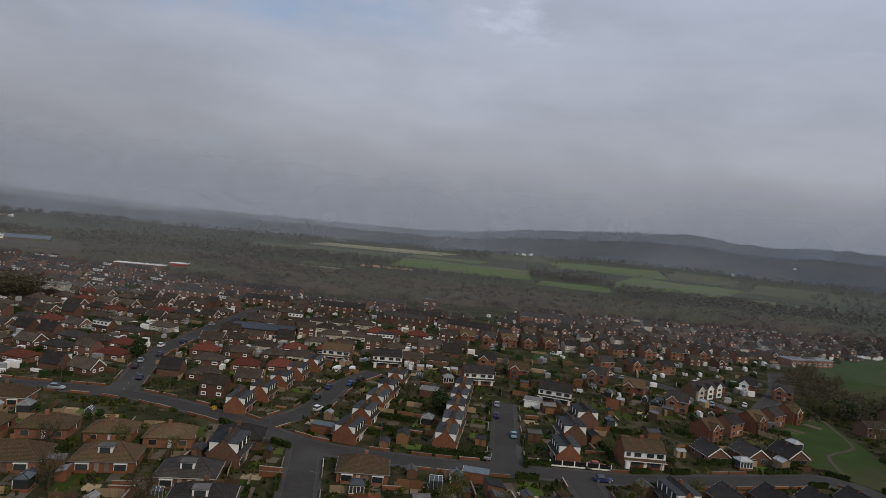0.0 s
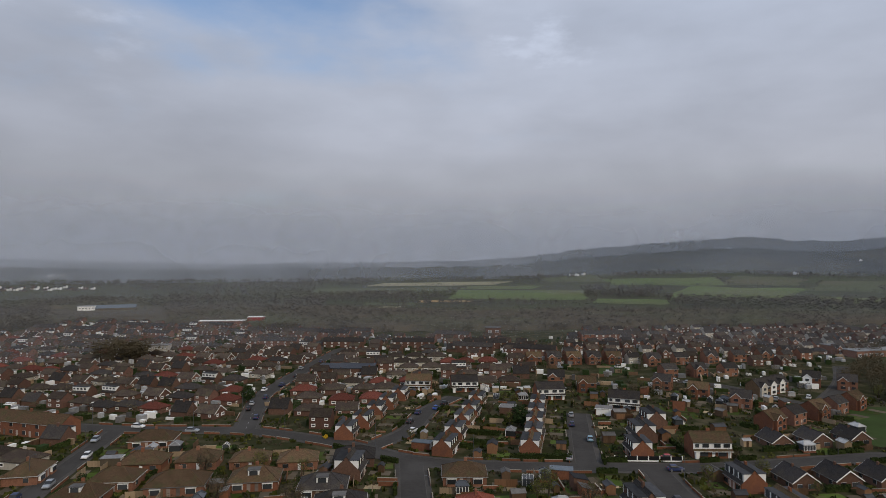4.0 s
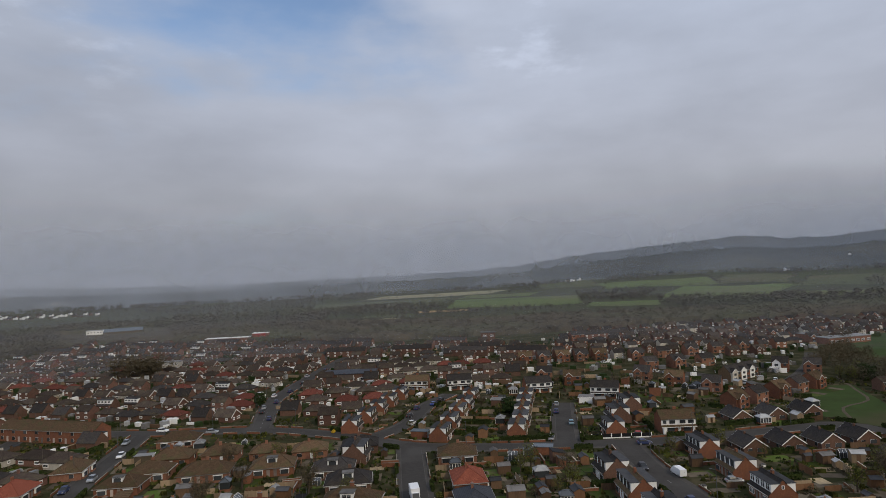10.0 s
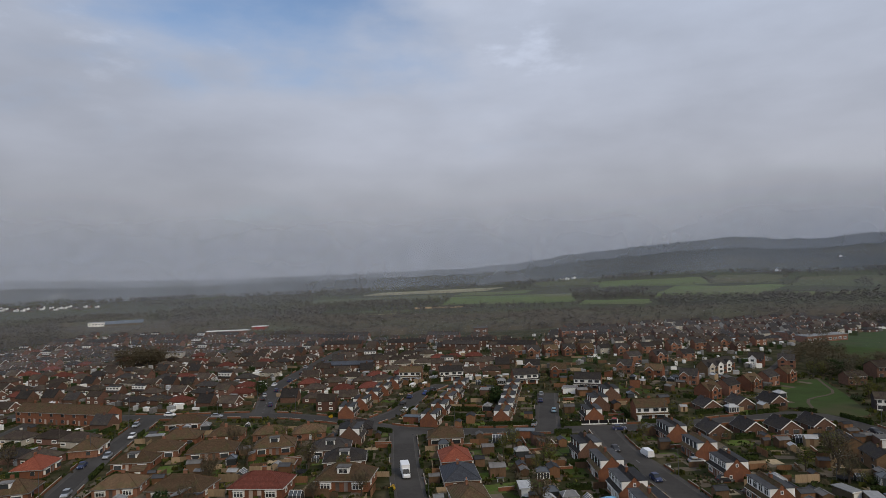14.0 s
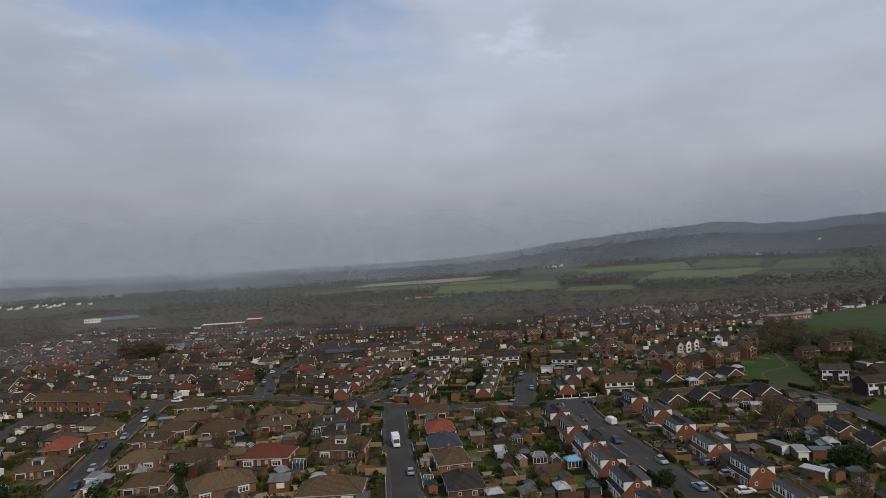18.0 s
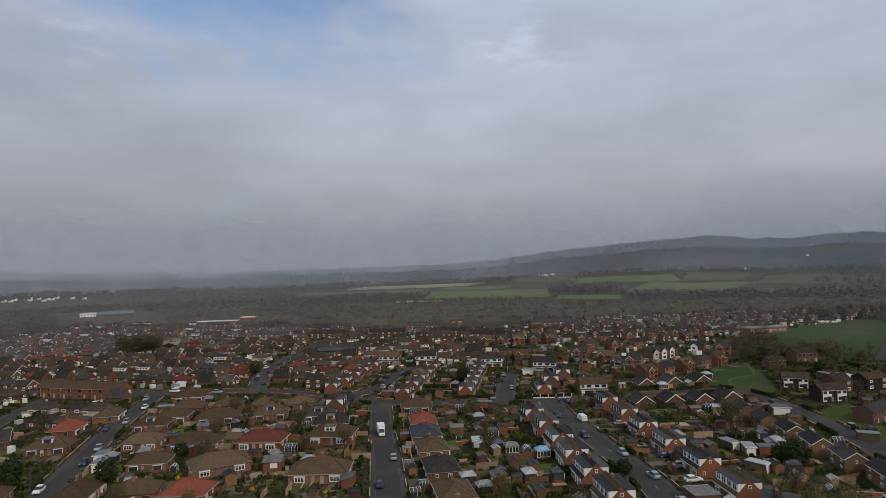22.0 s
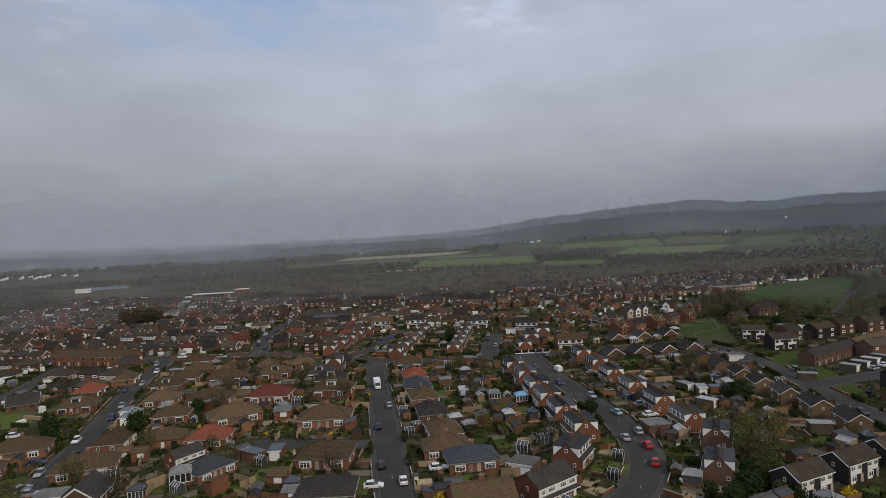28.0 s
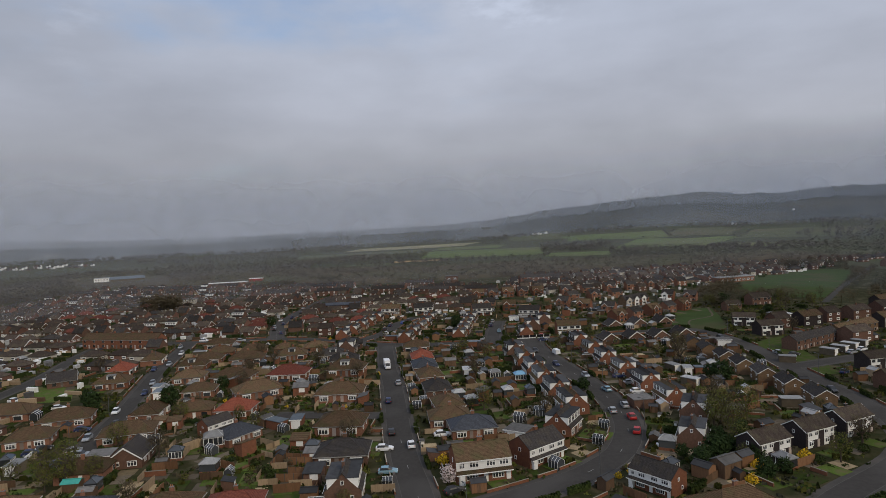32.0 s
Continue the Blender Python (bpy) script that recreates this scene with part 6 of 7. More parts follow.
def lean_to(label, w, d, roof, wall):
    """Low extension with a single sloping roof."""
    o = tagged(new("outhouse"), label, "outhouse", "low extensions behind houses")
    bm = bmesh.new()
    hull(bm, [(-w / 2, -d / 2, 0), (w / 2, -d / 2, 0), (w / 2, d / 2, 0), (-w / 2, d / 2, 0), (-w / 2, -d / 2, 2.1), (w / 2, -d / 2, 2.1), (w / 2, d / 2, 2.7), (-w / 2, d / 2, 2.7)],
         [(3, 2, 1, 0), (4, 5, 6, 7), (0, 1, 5, 4), (1, 2, 6, 5), (2, 3, 7, 6), (3, 0, 4, 7)])
    part("wall", bm, wall, o)
    bm = bmesh.new()
    hull(bm, [(-w / 2 - 0.15, -d / 2 - 0.25, 2.06), (w / 2 + 0.15, -d / 2 - 0.25, 2.06), (w / 2 + 0.15, d / 2 + 0.02, 2.73), (-w / 2 - 0.15, d / 2 + 0.02, 2.73),
              (-w / 2 - 0.15, -d / 2 - 0.25, 2.18), (w / 2 + 0.15, -d / 2 - 0.25, 2.18), (w / 2 + 0.15, d / 2 + 0.02, 2.85), (-w / 2 - 0.15, d / 2 + 0.02, 2.85)],
         [(3, 2, 1, 0), (4, 5, 6, 7), (0, 1, 5, 4), (1, 2, 6, 5), (2, 3, 7, 6), (3, 0, 4, 7)])
    part("roof", bm, roof, o)
    part("window", boxed(-0.4, 1.0, -d / 2 - 0.05, -d / 2 - 0.005, 0.9, 1.9), WHITE, o)
    return o


KIT = {
    "bed": [raised_bed("timber raised garden bed full of soil")],
    "trampoline": [trampoline("round black garden trampoline with steel poles")],
    "outhouse": [lean_to("low brick outhouse with a tiled lean-to roof", 3.4, 2.6, TILE, BRICK), lean_to("low brick outhouse with a grey felt roof", 3.6, 2.4, FELT, BRICK), lean_to("low brick outhouse with a dark roof", 3.0, 3.0, FELT_DARK, BRICK_BROWN)],
    "shed": [shed(2.4, 1.8, 1.9, TIMBER, FELT_DARK, "weathered timber garden shed with a felt roof"), shed(3.2, 2.4, 2.0, TIMBER, FELT, "brown timber shed with a grey felt roof"), shed(3.0, 2.2, 2.0, TIMBER_ORANGE, FELT_DARK, "orange stained timber garden shed"), shed(2.6, 2.0, 1.9, TIMBER_PALE, FELT_PALE, "pale timber garden shed with a light roof")],
    "garage": [garage(3.0, 5.4, 2.3, BRICK, SAGE, "brick garage with a blue-grey flat roof"), garage(2.8, 5.0, 2.2, CONCRETE, FELT_PALE, "grey concrete garage with a pale flat roof"), garage(5.6, 5.4, 2.3, BRICK_BROWN, FELT, "double brick garage with a flat felt roof")],
    "conservatory": [conservatory(3.6, 3.0, 2.2, "white framed conservatory with a pale glazed roof", FELT_PALE), conservatory(3.0, 2.6, 2.2, "white conservatory with a glass roof", GLASS), conservatory(3.6, 3.0, 2.2, "white conservatory with a pale blue glazed roof", BLUE_ROOF)],
    "greenhouse": [greenhouse("small white framed greenhouse")],
    "fence": [fence(TIMBER, 3, "brown timber panel fence with concrete posts"), fence(TIMBER, 3, "weathered timber panel fence"), fence(TIMBER_ORANGE, 3, "orange stained timber panel fence")],
    "hedge": [hedge(6.0, 1.5, 0.9, "clipped green garden hedge", 1), hedge(9.0, 1.7, 1.0, "long dense dark green hedge", 2), hedge(4.0, 1.2, 0.8, "low clipped green garden hedge", 3)],
    "shrub": [shrub("dark evergreen shrub in a garden", LEAF_DARK, 0.9, 0.22, 130, 4), shrub("olive green shrub in a garden", HEDGE, 1.2, 0.25, 170, 5), shrub("bare brown shrub in a garden", TWIG, 1.1, 0.2, 150, 6), shrub("yellow-green spring shrub in a garden", LEAF_SPRING, 0.9, 0.2, 120, 7)],
    "forsythia": [shrub("yellow flowering forsythia bush", FORSYTHIA, 1.1, 0.18, 240, 8, "flowering shrub")],
    "tree": [tree("bare twiggy tree in a garden", TWIG, 6.5, 2.3, 0.16, 700, 9, bare=True), tree("small bare fruit tree in a garden", LEAF_SPRING, 4.2, 1.6, 0.13, 420, 10, bare=True), tree("tree with thin yellow-green spring leaves", LEAF_SPRING, 6.0, 2.2, 0.16, 800, 11, bare=True)],
    "evergreen": [tree("dense dark evergreen tree", LEAF_DARK, 6.5, 2.3, 0.34, 900, 12, squash=1.25), tree("round dark green bush-like tree", LEAF_DARK, 4.5, 2.2, 0.32, 800, 13, squash=0.9)],
    "lawn": [slab(5.5, 7.5, LAWN, "lawn", "mown back garden lawn", "lawn"), slab(4.0, 5.0, LAWN, "lawn", "small mown green lawn plot", "lawn"), slab(7.0, 5.0, LAWN, "lawn", "wide mown green back lawn", "lawn")],
    "patio": [slab(4.0, 3.2, PATIO, "patio", "buff paved garden patio", "patio"), slab(3.0, 5.5, CONCRETE, "driveway", "grey concrete driveway beside a house", "driveway"), slab(6.0, 3.0, CONCRETE, "patio", "grey paved back yard", "patio")],
}
REACH = {"bed": 1.1, "table": 1.0, "trampoline": 1.9, "outhouse": 2.0, "shed": 1.7, "garage": 3.0, "conservatory": 2.0, "greenhouse": 1.4, "fence": 1.6, "hedge": 1.6, "shrub": 1.0, "forsythia": 1.1, "tree": 1.4, "evergreen": 1.8, "lawn": 2.8, "patio": 2.2}
TAKEN = []
LOW = ("lawn", "patio")


def put(kind, x, y, yaw, which=0, size=1.0, z=0.03):
    o = copy_thing(KIT[kind][which], pose(x, y, z, 0, 0, yaw))
    if size != 1.0:
        o.scale = (size, size, size)
    TAKEN.append((x, y, REACH[kind], kind in LOW))
    return o


def scatter(region, mix, count, seed, tries=14):
    """Garden things between the houses, lined up with the nearest house."""
    rng = random.Random(seed)
    xs, ys = [p[0] for p in region], [p[1] for p in region]
    names = [k for k, n in mix for i in range(n)]
    made = 0
    for i in range(count * tries):
        if made >= count:
            break
        x, y = rng.uniform(min(xs), max(xs)), rng.uniform(min(ys), max(ys))
        inside = False
        for (x0, y0), (x1, y1) in zip(region, region[1:] + region[:1]):
            if (y0 > y) != (y1 > y) and x < (x1 - x0) * (y - y0) / (y1 - y0) + x0:
                inside = not inside
        if not inside or any(within(g, x, y) for g in OPEN_GREENS):
            continue
        kind = rng.choice(names)
        if kind == "tree" and -5 < x < 62 and y < 14:
            continue
        r, low = REACH[kind], kind in LOW
        if inside_house(x, y, r * 0.55 if low else r * 0.8) or on_road(x, y, r * 0.8):
            continue
        if any((x - a) ** 2 + (y - b) ** 2 < ((r + q) * 0.72) ** 2 for a, b, q, l in TAKEN if l == low):
            continue
        turn = nearest_yaw(x, y) + rng.choice((0, 90, 180, 270)) + rng.uniform(-3, 3)
        w = rng.randrange(min(len(KIT[kind]), 2 if kind == "conservatory" else 9)) if not (kind == "boards" and seed == 77) else 2
        put(kind, x, y, turn, w, 1.0 if kind in LOW + ("garage", "fence", "conservatory") else rng.uniform(0.8, 1.25), 0.03 + (0.0 if low else 0.045) - (0.02 * rng.random() if low else 0))
        made += 1
    return made


# marked plants and greens that stand out
for x, y, yaw, k, size in ((-102, 50, 0, 0, 1.15), (-110, 61, 0, 1, 1.2), (-80, 53, 40, 0, 1.2), (-73, 76, 0, 1, 1.0), (88, 64, 0, 1, 1.5), (86, 68, 0, 1, 1.1), (4, 178, 0, 1, 1.5), (45, 60, 0, 1, 0.9), (64, 6, 0, 1, 1.0), (59, 2, 30, 1, 0.9), (67, 9, 10, 1, 0.8), (-99, 205, 0, 1, 1.3), (90, 6, 0, 1, 0.7), (98, 13, 0, 1, 0.6)):
    put("evergreen", x, y, yaw, k, size)
for x, y, k, size in ((80, 30, 2, 1.5), (76.5, 34, 2, 1.2), (77, 45, 0, 1.1), (86, 98, 0, 1.6), (88, 104, 2, 1.4), (84, 90, 0, 1.2), (-80, 6, 2, 1.4), (70, 25, 2, 1.2), (74, 22, 0, 1.1), (-66, 74, 0, 1.1)):
    put("tree", x, y, 0, k, size)
for x, y, size in ((4.4, 6.4, 1.4), (80.3, 3.5, 1.4), (68.7, -0.4, 1.2), (-47, 78, 0.9), (-56, 160, 0.8), (42, 140, 0.5), (-40, 22, 0.7), (-22, 88, 0.8), (-26, 50, 0.6), (-44, 52, 0.6), (-66, 60, 0.7), (-48, 8, 0.7)):
    put("forsythia", x, y, 0, 0, size)
for x, y, yaw, k in ((-38, 1.5, 10, 0), (-31, 2.5, 10, 0), (-40, 9, 10, 0), (-35, 37, 15, 1), (41, 22, 60, 0), (45.5, 37, 80, 1), (31.5, 6.2, 40, 1), (10.0, -6.0, 22, 1), (16.0, -3.6, 22, 1), (27.5, 4.6, 40, 1), (29.8, 38.2, 10, 1), (29.5, 30.2, 10, 1), (-97, 30, 20, 1), (-76, 4, 20, 2), (-124, 44, 10, 0)):
    put("lawn", x, y, yaw, k, z=0.05)
put("conservatory", 26.8, 74.5, 10, 2)
put("conservatory", -53, 21.5, 20, 0, 1.25)
put("shed", 18.6, 55.4, 10, 0)
for x, y, yaw in ((-29, 10.5, -12), (-26, 2.5, -8), (95, 55, 20), (87.8, 44.5, 20), (85, 37.6, 25), (91, 50, 110)):
    put("fence", x, y, yaw, 2)
for x, y, yaw, k in ((-36, 35.5, 5, 0), (-95, 75, 12, 0), (-91, 68, 12, 0), (78, 63, 40, 1), (78.5, 81, 20, 1), (157, 176, 15, 1), (163, 173, 15, 1), (138, 96, 35, 1), (144, 100, 35, 1), (150, 104, 35, 1), (156, 108, 35, 1), (9.4, 84.9, 5, 1), (119, 87, 70, 1)):
    put("garage", x, y, yaw, k)
for x, y, yaw, k, size in ((-30.5, 18.5, 0, 0, 1.2), (-22, -1, 0, 2, 1.2), (-25.4, 10.8, 0, 1, 1.0), (-43.5, 66, 8, 1, 1.3), (-75, 38, 10, 0, 1.0)):
    put("outhouse", x, y, yaw, k, size)
for x, y, yaw, k in ((-40, 57, 10, 1), (-27.5, 13.5, 0, 2), (-28, 4.5, 0, 2), (-35, 24, 0, 0), (-13, 14, 90, 1)):
    put("lawn", x, y, yaw, k, z=0.05)
for x, y, yaw in ((-27.5, 8.2, 0), (-27.4, -0.8, 0), (-33.5, 8, 90), (-20, 33, 0)):
    put("fence", x, y, yaw, 2)
put("shed", 61.5, -2.6, 30, 1, 1.5)
for x, y, k, size in ((57.5, -0.5, 1, 1.0), (62.5, 5.5, 1, 1.1), (66.5, 13.5, 1, 0.9), (70.5, 3.5, 1, 0.8), (71.0, 12.0, 0, 0.9), (68.5, -5.0, 1, 0.9), (73.0, -3.0, 1, 0.7), (56.0, 6.0, 1, 0.7)):
    put("evergreen", x, y, 0, k, size)
for x, y, k, size in ((73.0, 28, 2, 1.5), (72.0, 18, 2, 1.3), (69.5, 9.0, 2, 1.1), (-84, 3, 2, 1.2)):
    put("tree", x, y, 0, k, size)
for x, y, size in ((64.7, -7.1, 1.2), (40.2, -3.2, 0.8), (43.2, -1.2, 0.8)):
    put("forsythia", x, y, 0, 0, size)
# lawns of the southern gardens
for x, y, yaw, k in ((-35.8, 1.5, 8, 0), (-44, 2.0, 8, 0), (-51, -1.5, 8, 1), (-27.5, -4.5, 8, 1), (-70, -3.0, 8, 2), (-85, -3.5, 8, 2), (92, 21, 20, 0), (98, 27, 20, 0), (93, 33, 10, 2), (75, -6.5, 30, 2), (83, -2, 30, 1), (86, 70, 5, 0), (84, 80, 5, 0), (80, 58, 8, 0), (90, 50, 8, 0)):
    put("lawn", x, y, yaw, k, z=0.052)
# open drives before the houses of the curving street
for x, y, yaw in ((59.5, 49.5, 98), (58.2, 58.0, 98), (56.5, 69.0, 98), (55.0, 79.0, 98), (53.2, 90.0, 98), (51.0, 101.0, 98), (48.8, 112.0, 98), (60.0, 41.0, 95)):
    put("patio", x, y, yaw - 90, 2, z=0.054)
put("patio", 81, 47, 10, 2)
put("patio", 55, 85, 10, 0)
put("hedge", 5, 144.6, 0, 1)
put("hedge", 12, 144.8, 2, 1)
put("hedge", 80, -18, 30, 1)
for x, y, k, size in ((-76, -0.5, 2, 1.3), (-71, 2, 2, 1.0), (-90, 2, 1, 1.2)):
    put("tree", x, y, 0, k, size)
blossom = tree("small tree in white blossom", BLOSSOM, 4.2, 1.7, 0.2, 520, 31)
blossom.matrix_basis = pose(6.2, -4.6, 0.05)


# ---- garden boundaries ----
def garden_wall(L, h, label):
    bm = boxed(-L / 2, L / 2, -0.12, 0.12, 0, h)
    bm.faces.ensure_lookup_table()
    top = max(bm.faces, key=lambda f: f.calc_center_median().z)
    bmesh.ops.inset_region(bm, faces=[top], thickness=-0.04, use_outset=False)
    r = bmesh.ops.extrude_face_region(bm, geom=[top])
    for v in r["geom"]:
        if isinstance(v, bmesh.types.BMVert):
            v.co.z += 0.07
    me = mesh("garden_wall", bm, BRICK)
    me.materials.append(COPING)
    for f in me.polygons:
        if f.center.z > h + 0.01:
            f.material_index = 1
    return tagged(new("garden_wall", me), label, "garden wall", "low garden walls")


def board_fence(n, mat, label):
    o = tagged(new("fence"), label, "fence", "garden fences")
    pm = mesh("panel", boxed(0.02, 2.38, -0.03, 0.03, 0.05, 1.6), mat)
    for i in range(n):
        part("panel", pm, None, o, at=pose(i * 2.4 - n * 1.2, 0, 0))
    return o


def garden_table(label):
    """White table with two benches."""
    o = tagged(new("garden_table"), label, "garden table", "garden tables")
    part("tabletop", boxed(-0.8, 0.8, -0.45, 0.45, 0.68, 0.75), KERB, o)
    bm = bmesh.new()
    for x in (-0.6, 0.6):
        block(bm, x - 0.04, x + 0.04, -0.35, 0.35, 0, 0.68)
    part("trestle", bm, WHITE, o)
    return o


KIT["table"] = [garden_table("grey garden table on a patio")]
KIT["wall"] = [garden_wall(5.5, 0.7, "low red brick garden wall with coping"), garden_wall(4.0, 0.9, "short brick garden wall with coping")]
KIT["boards"] = [board_fence(2, TIMBER, "weathered brown timber panel fence"), board_fence(2, TIMBER_ORANGE, "stained timber panel fence"), board_fence(2, TIMBER_PALE, "pale bare timber panel fence")]
REACH.update(wall=1.2, boards=1.2)
rb = random.Random(61)
for x, y, w, yaw in list(PLACED):
    if not (-150 < x < 135 and y < 240):
        continue
    c, s = math.cos(radians(yaw)), math.sin(radians(yaw))
    for side in (-1, 1):
        for v in (4.0, 9.8):
            u = side * (w + 1.3)
            px, py = x + c * u - s * v, y + s * u + c * v
            if rb.random() < 0.35 or inside_house(px, py, 0.6) or on_road(px, py, 2.2) or any((px - a) ** 2 + (py - b) ** 2 < 6.0 for a, b, q, l in TAKEN):
                continue
            kind = rb.choice(("hedge", "hedge", "boards", "boards", "wall"))
            put(kind, px, py, yaw + 90 + rb.uniform(-3, 3), 0 if kind != "boards" else rb.randrange(3))
    # a paved strip and a lawn before the front
    for u, v, kind, k in ((-w * 0.5, -7.4, "lawn", 1), (w * 0.6, -7.2, "patio", 1)):
        px, py = x + c * u - s * v, y + s * u + c * v
        if rb.random() < 0.7 and not inside_house(px, py, 1.2) and not on_road(px, py, 1.8):
            put(kind, px, py, yaw, k, z=0.02 + 0.02 * rb.random())
for line, off, first in ((R1, 4.3, 12), (R1, -4.3, 16), (R3, 4.2, 8), (R3, -4.2, 12), (R7, 4.7, 10), (R7, -4.7, 14), (R2, -4.3, 60), (R2, 4.3, 75), (R4, 4.3, 10), (R4, -4.3, 15), (R5, 4.4, 10), (R5, -4.4, 14), (R6, 4.6, 8), (R6, -4.6, 8)):
    walked, nxt = 0.0, first
    for p, q in zip(line, line[1:]):
        walked += (q - p).length
        if walked > nxt:
            u = (q - p).normalized()
            px, py = p.x + u.y * off, p.y - u.x * off
            if not on_road(px, py, -0.6) and not inside_house(px, py, 0.3):
                put(rb.choice(("wall", "wall", "wall", "hedge")), px, py, math.degrees(math.atan2(u.y, u.x)), 0, 0.9)
            nxt += rb.choice((6.0, 9.5, 9.5))
mix = [("shed", 6), ("garage", 1), ("conservatory", 2), ("greenhouse", 1), ("boards", 4), ("wall", 2), ("shrub", 5), ("tree", 2), ("bed", 1), ("outhouse", 1), ("table", 1), ("lawn", 9), ("patio", 9)]
put("trampoline", 14, 66, 0)
put("trampoline", -48, 100, 0)
put("trampoline", 84, 92, 0)
scatter([(-30, -20), (45, -20), (62, 20), (60, 60), (40, 130), (-22, 134), (-10, 60)], mix, 330, 41)
scatter([(55, -15), (110, 10), (118, 60), (112, 140), (45, 138), (62, 60)], [(k, n if k != "lawn" else 4) for k, n in mix], 240, 42)
scatter([(-125, -20), (-8, -20), (-12, 40), (-28, 138), (-122, 158), (-100, 60)], [(k, {"garage": 1, "outhouse": 1, "shed": 4, "shrub": 7, "lawn": 9, "patio": 12}.get(k, n)) for k, n in mix], 420, 43)
scatter([(-60, 145), (110, 145), (110, 230), (-60, 250)], mix, 200, 44)
scatter([(-220, -10), (-100, 0), (-115, 110), (-130, 155), (-240, 180)], mix, 110, 45)
scatter([(120, 20), (230, 30), (230, 140), (130, 150)], mix, 110, 46)
scatter([(112, 178), (150, 168), (205, 215), (190, 260), (150, 240)], [("tree", 3), ("shrub", 4), ("evergreen", 1), ("hedge", 1)], 60, 49)


scatter([(-125, -20), (-8, -20), (-12, 40), (-28, 138), (-122, 158), (-100, 60)], [("boards", 2), ("patio", 5), ("lawn", 4), ("boards", 2)], 100, 77)




def undergrowth(name, mat, label, region, count, size, seed):
    """Low tufts of plants over the garden soil, clear of walls and streets."""
    rng = random.Random(seed)
    xs, ys = [p[0] for p in region], [p[1] for p in region]
    verts, faces = [], []
    for i in range(count):
        x, y = rng.uniform(min(xs), max(xs)), rng.uniform(min(ys), max(ys))
        if noise.noise(Vector((x * 0.11, y * 0.11, seed))) < -0.05 or not within(region, x, y) or inside_house(x, y, 0.2) or on_road(x, y, 0.2) or any(within(g, x, y) for g in OPEN_GREENS):
            continue
        for j in range(5):
            c = Vector((x + rng.gauss(0, 0.35), y + rng.gauss(0, 0.35), 0.05))
            a, h = rng.uniform(0, 6.3), size * rng.uniform(0.4, 1.3)
            u = Vector((math.cos(a), math.sin(a), 0)) * size * rng.uniform(0.4, 0.9)
            k = len(verts)
            verts += [c - u, c + u, c + u * 0.6 + Vector((rng.gauss(0, 0.15), rng.gauss(0, 0.15), h)), c - u * 0.7 + Vector((rng.gauss(0, 0.15), rng.gauss(0, 0.15), h * 0.9))]
            faces.append((k, k + 1, k + 2, k + 3))
    me = bpy.data.meshes.new(name)
    me.from_pydata(verts, [], faces)
    me.materials.append(mat)
    tagged(new(name, me), label, "plants", kind="stuff")


near_gardens = [(-130, -30), (110, -30), (210, 40), (220, 190), (185, 235), (112, 225), (-60, 250), (-130, 165), (-220, 150), (-220, 20)]
undergrowth("garden_plants", HEDGE, "low green plants and grass tufts in the gardens", near_gardens, 10000, 0.5, 51)
undergrowth("dead_stems", TWIG, "dry brown stems and bare bushes in the gardens", near_gardens, 13000, 0.55, 52)
undergrowth("olive_bushes", OLIVE, "dense olive green bushes along the garden edges", near_gardens, 5200, 0.95, 54)
undergrowth("spring_growth", LEAF_SPRING, "yellow-green spring growth in the gardens", near_gardens, 4200, 0.5, 53)
for k in KIT.values():
    for o in k:
        for c in (*o.children_recursive, o):
            bpy.data.objects.remove(c)

# ---- vehicles ----


def wheels(o, xs, y, r):
    for i, x in enumerate(xs):
        for s in (-1, 1):
            bm = bmesh.new()
            tube(bm, (0, -0.1, 0), (0, 0.1, 0), r, r, 12)
            hub = bmesh.ops.inset_region(bm, faces=[f for f in bm.faces if len(f.verts) > 4], thickness=r * 0.4, depth=0.015)
            me = mesh("wheel", bm, RUBBER)
            me.materials.append(ALLOY)
            for f in me.polygons:
                if len(f.vertices) > 4:
                    f.material_index = 1
            part("wheel", me, None, o, at=pose(x, s * y, r))


def lofted(sections):
    """A closed skin through cross sections, each x, half width low, half width high, z low, z high."""
    bm = bmesh.new()
    rings = [[bm.verts.new(p) for p in ((x, -a, z0), (x, -a * 1.02, (z0 + z1) / 2), (x, -b, z1), (x, b, z1), (x, a * 1.02, (z0 + z1) / 2), (x, a, z0))] for x, a, b, z0, z1 in sections]
    for p, q in zip(rings, rings[1:]):
        for i in range(6):
            bm.faces.new((p[i], p[(i + 1) % 6], q[(i + 1) % 6], q[i]))
    bm.faces.new(rings[0])
    bm.faces.new(rings[-1][::-1])
    bmesh.ops.recalc_face_normals(bm, faces=bm.faces[:])
    return bm


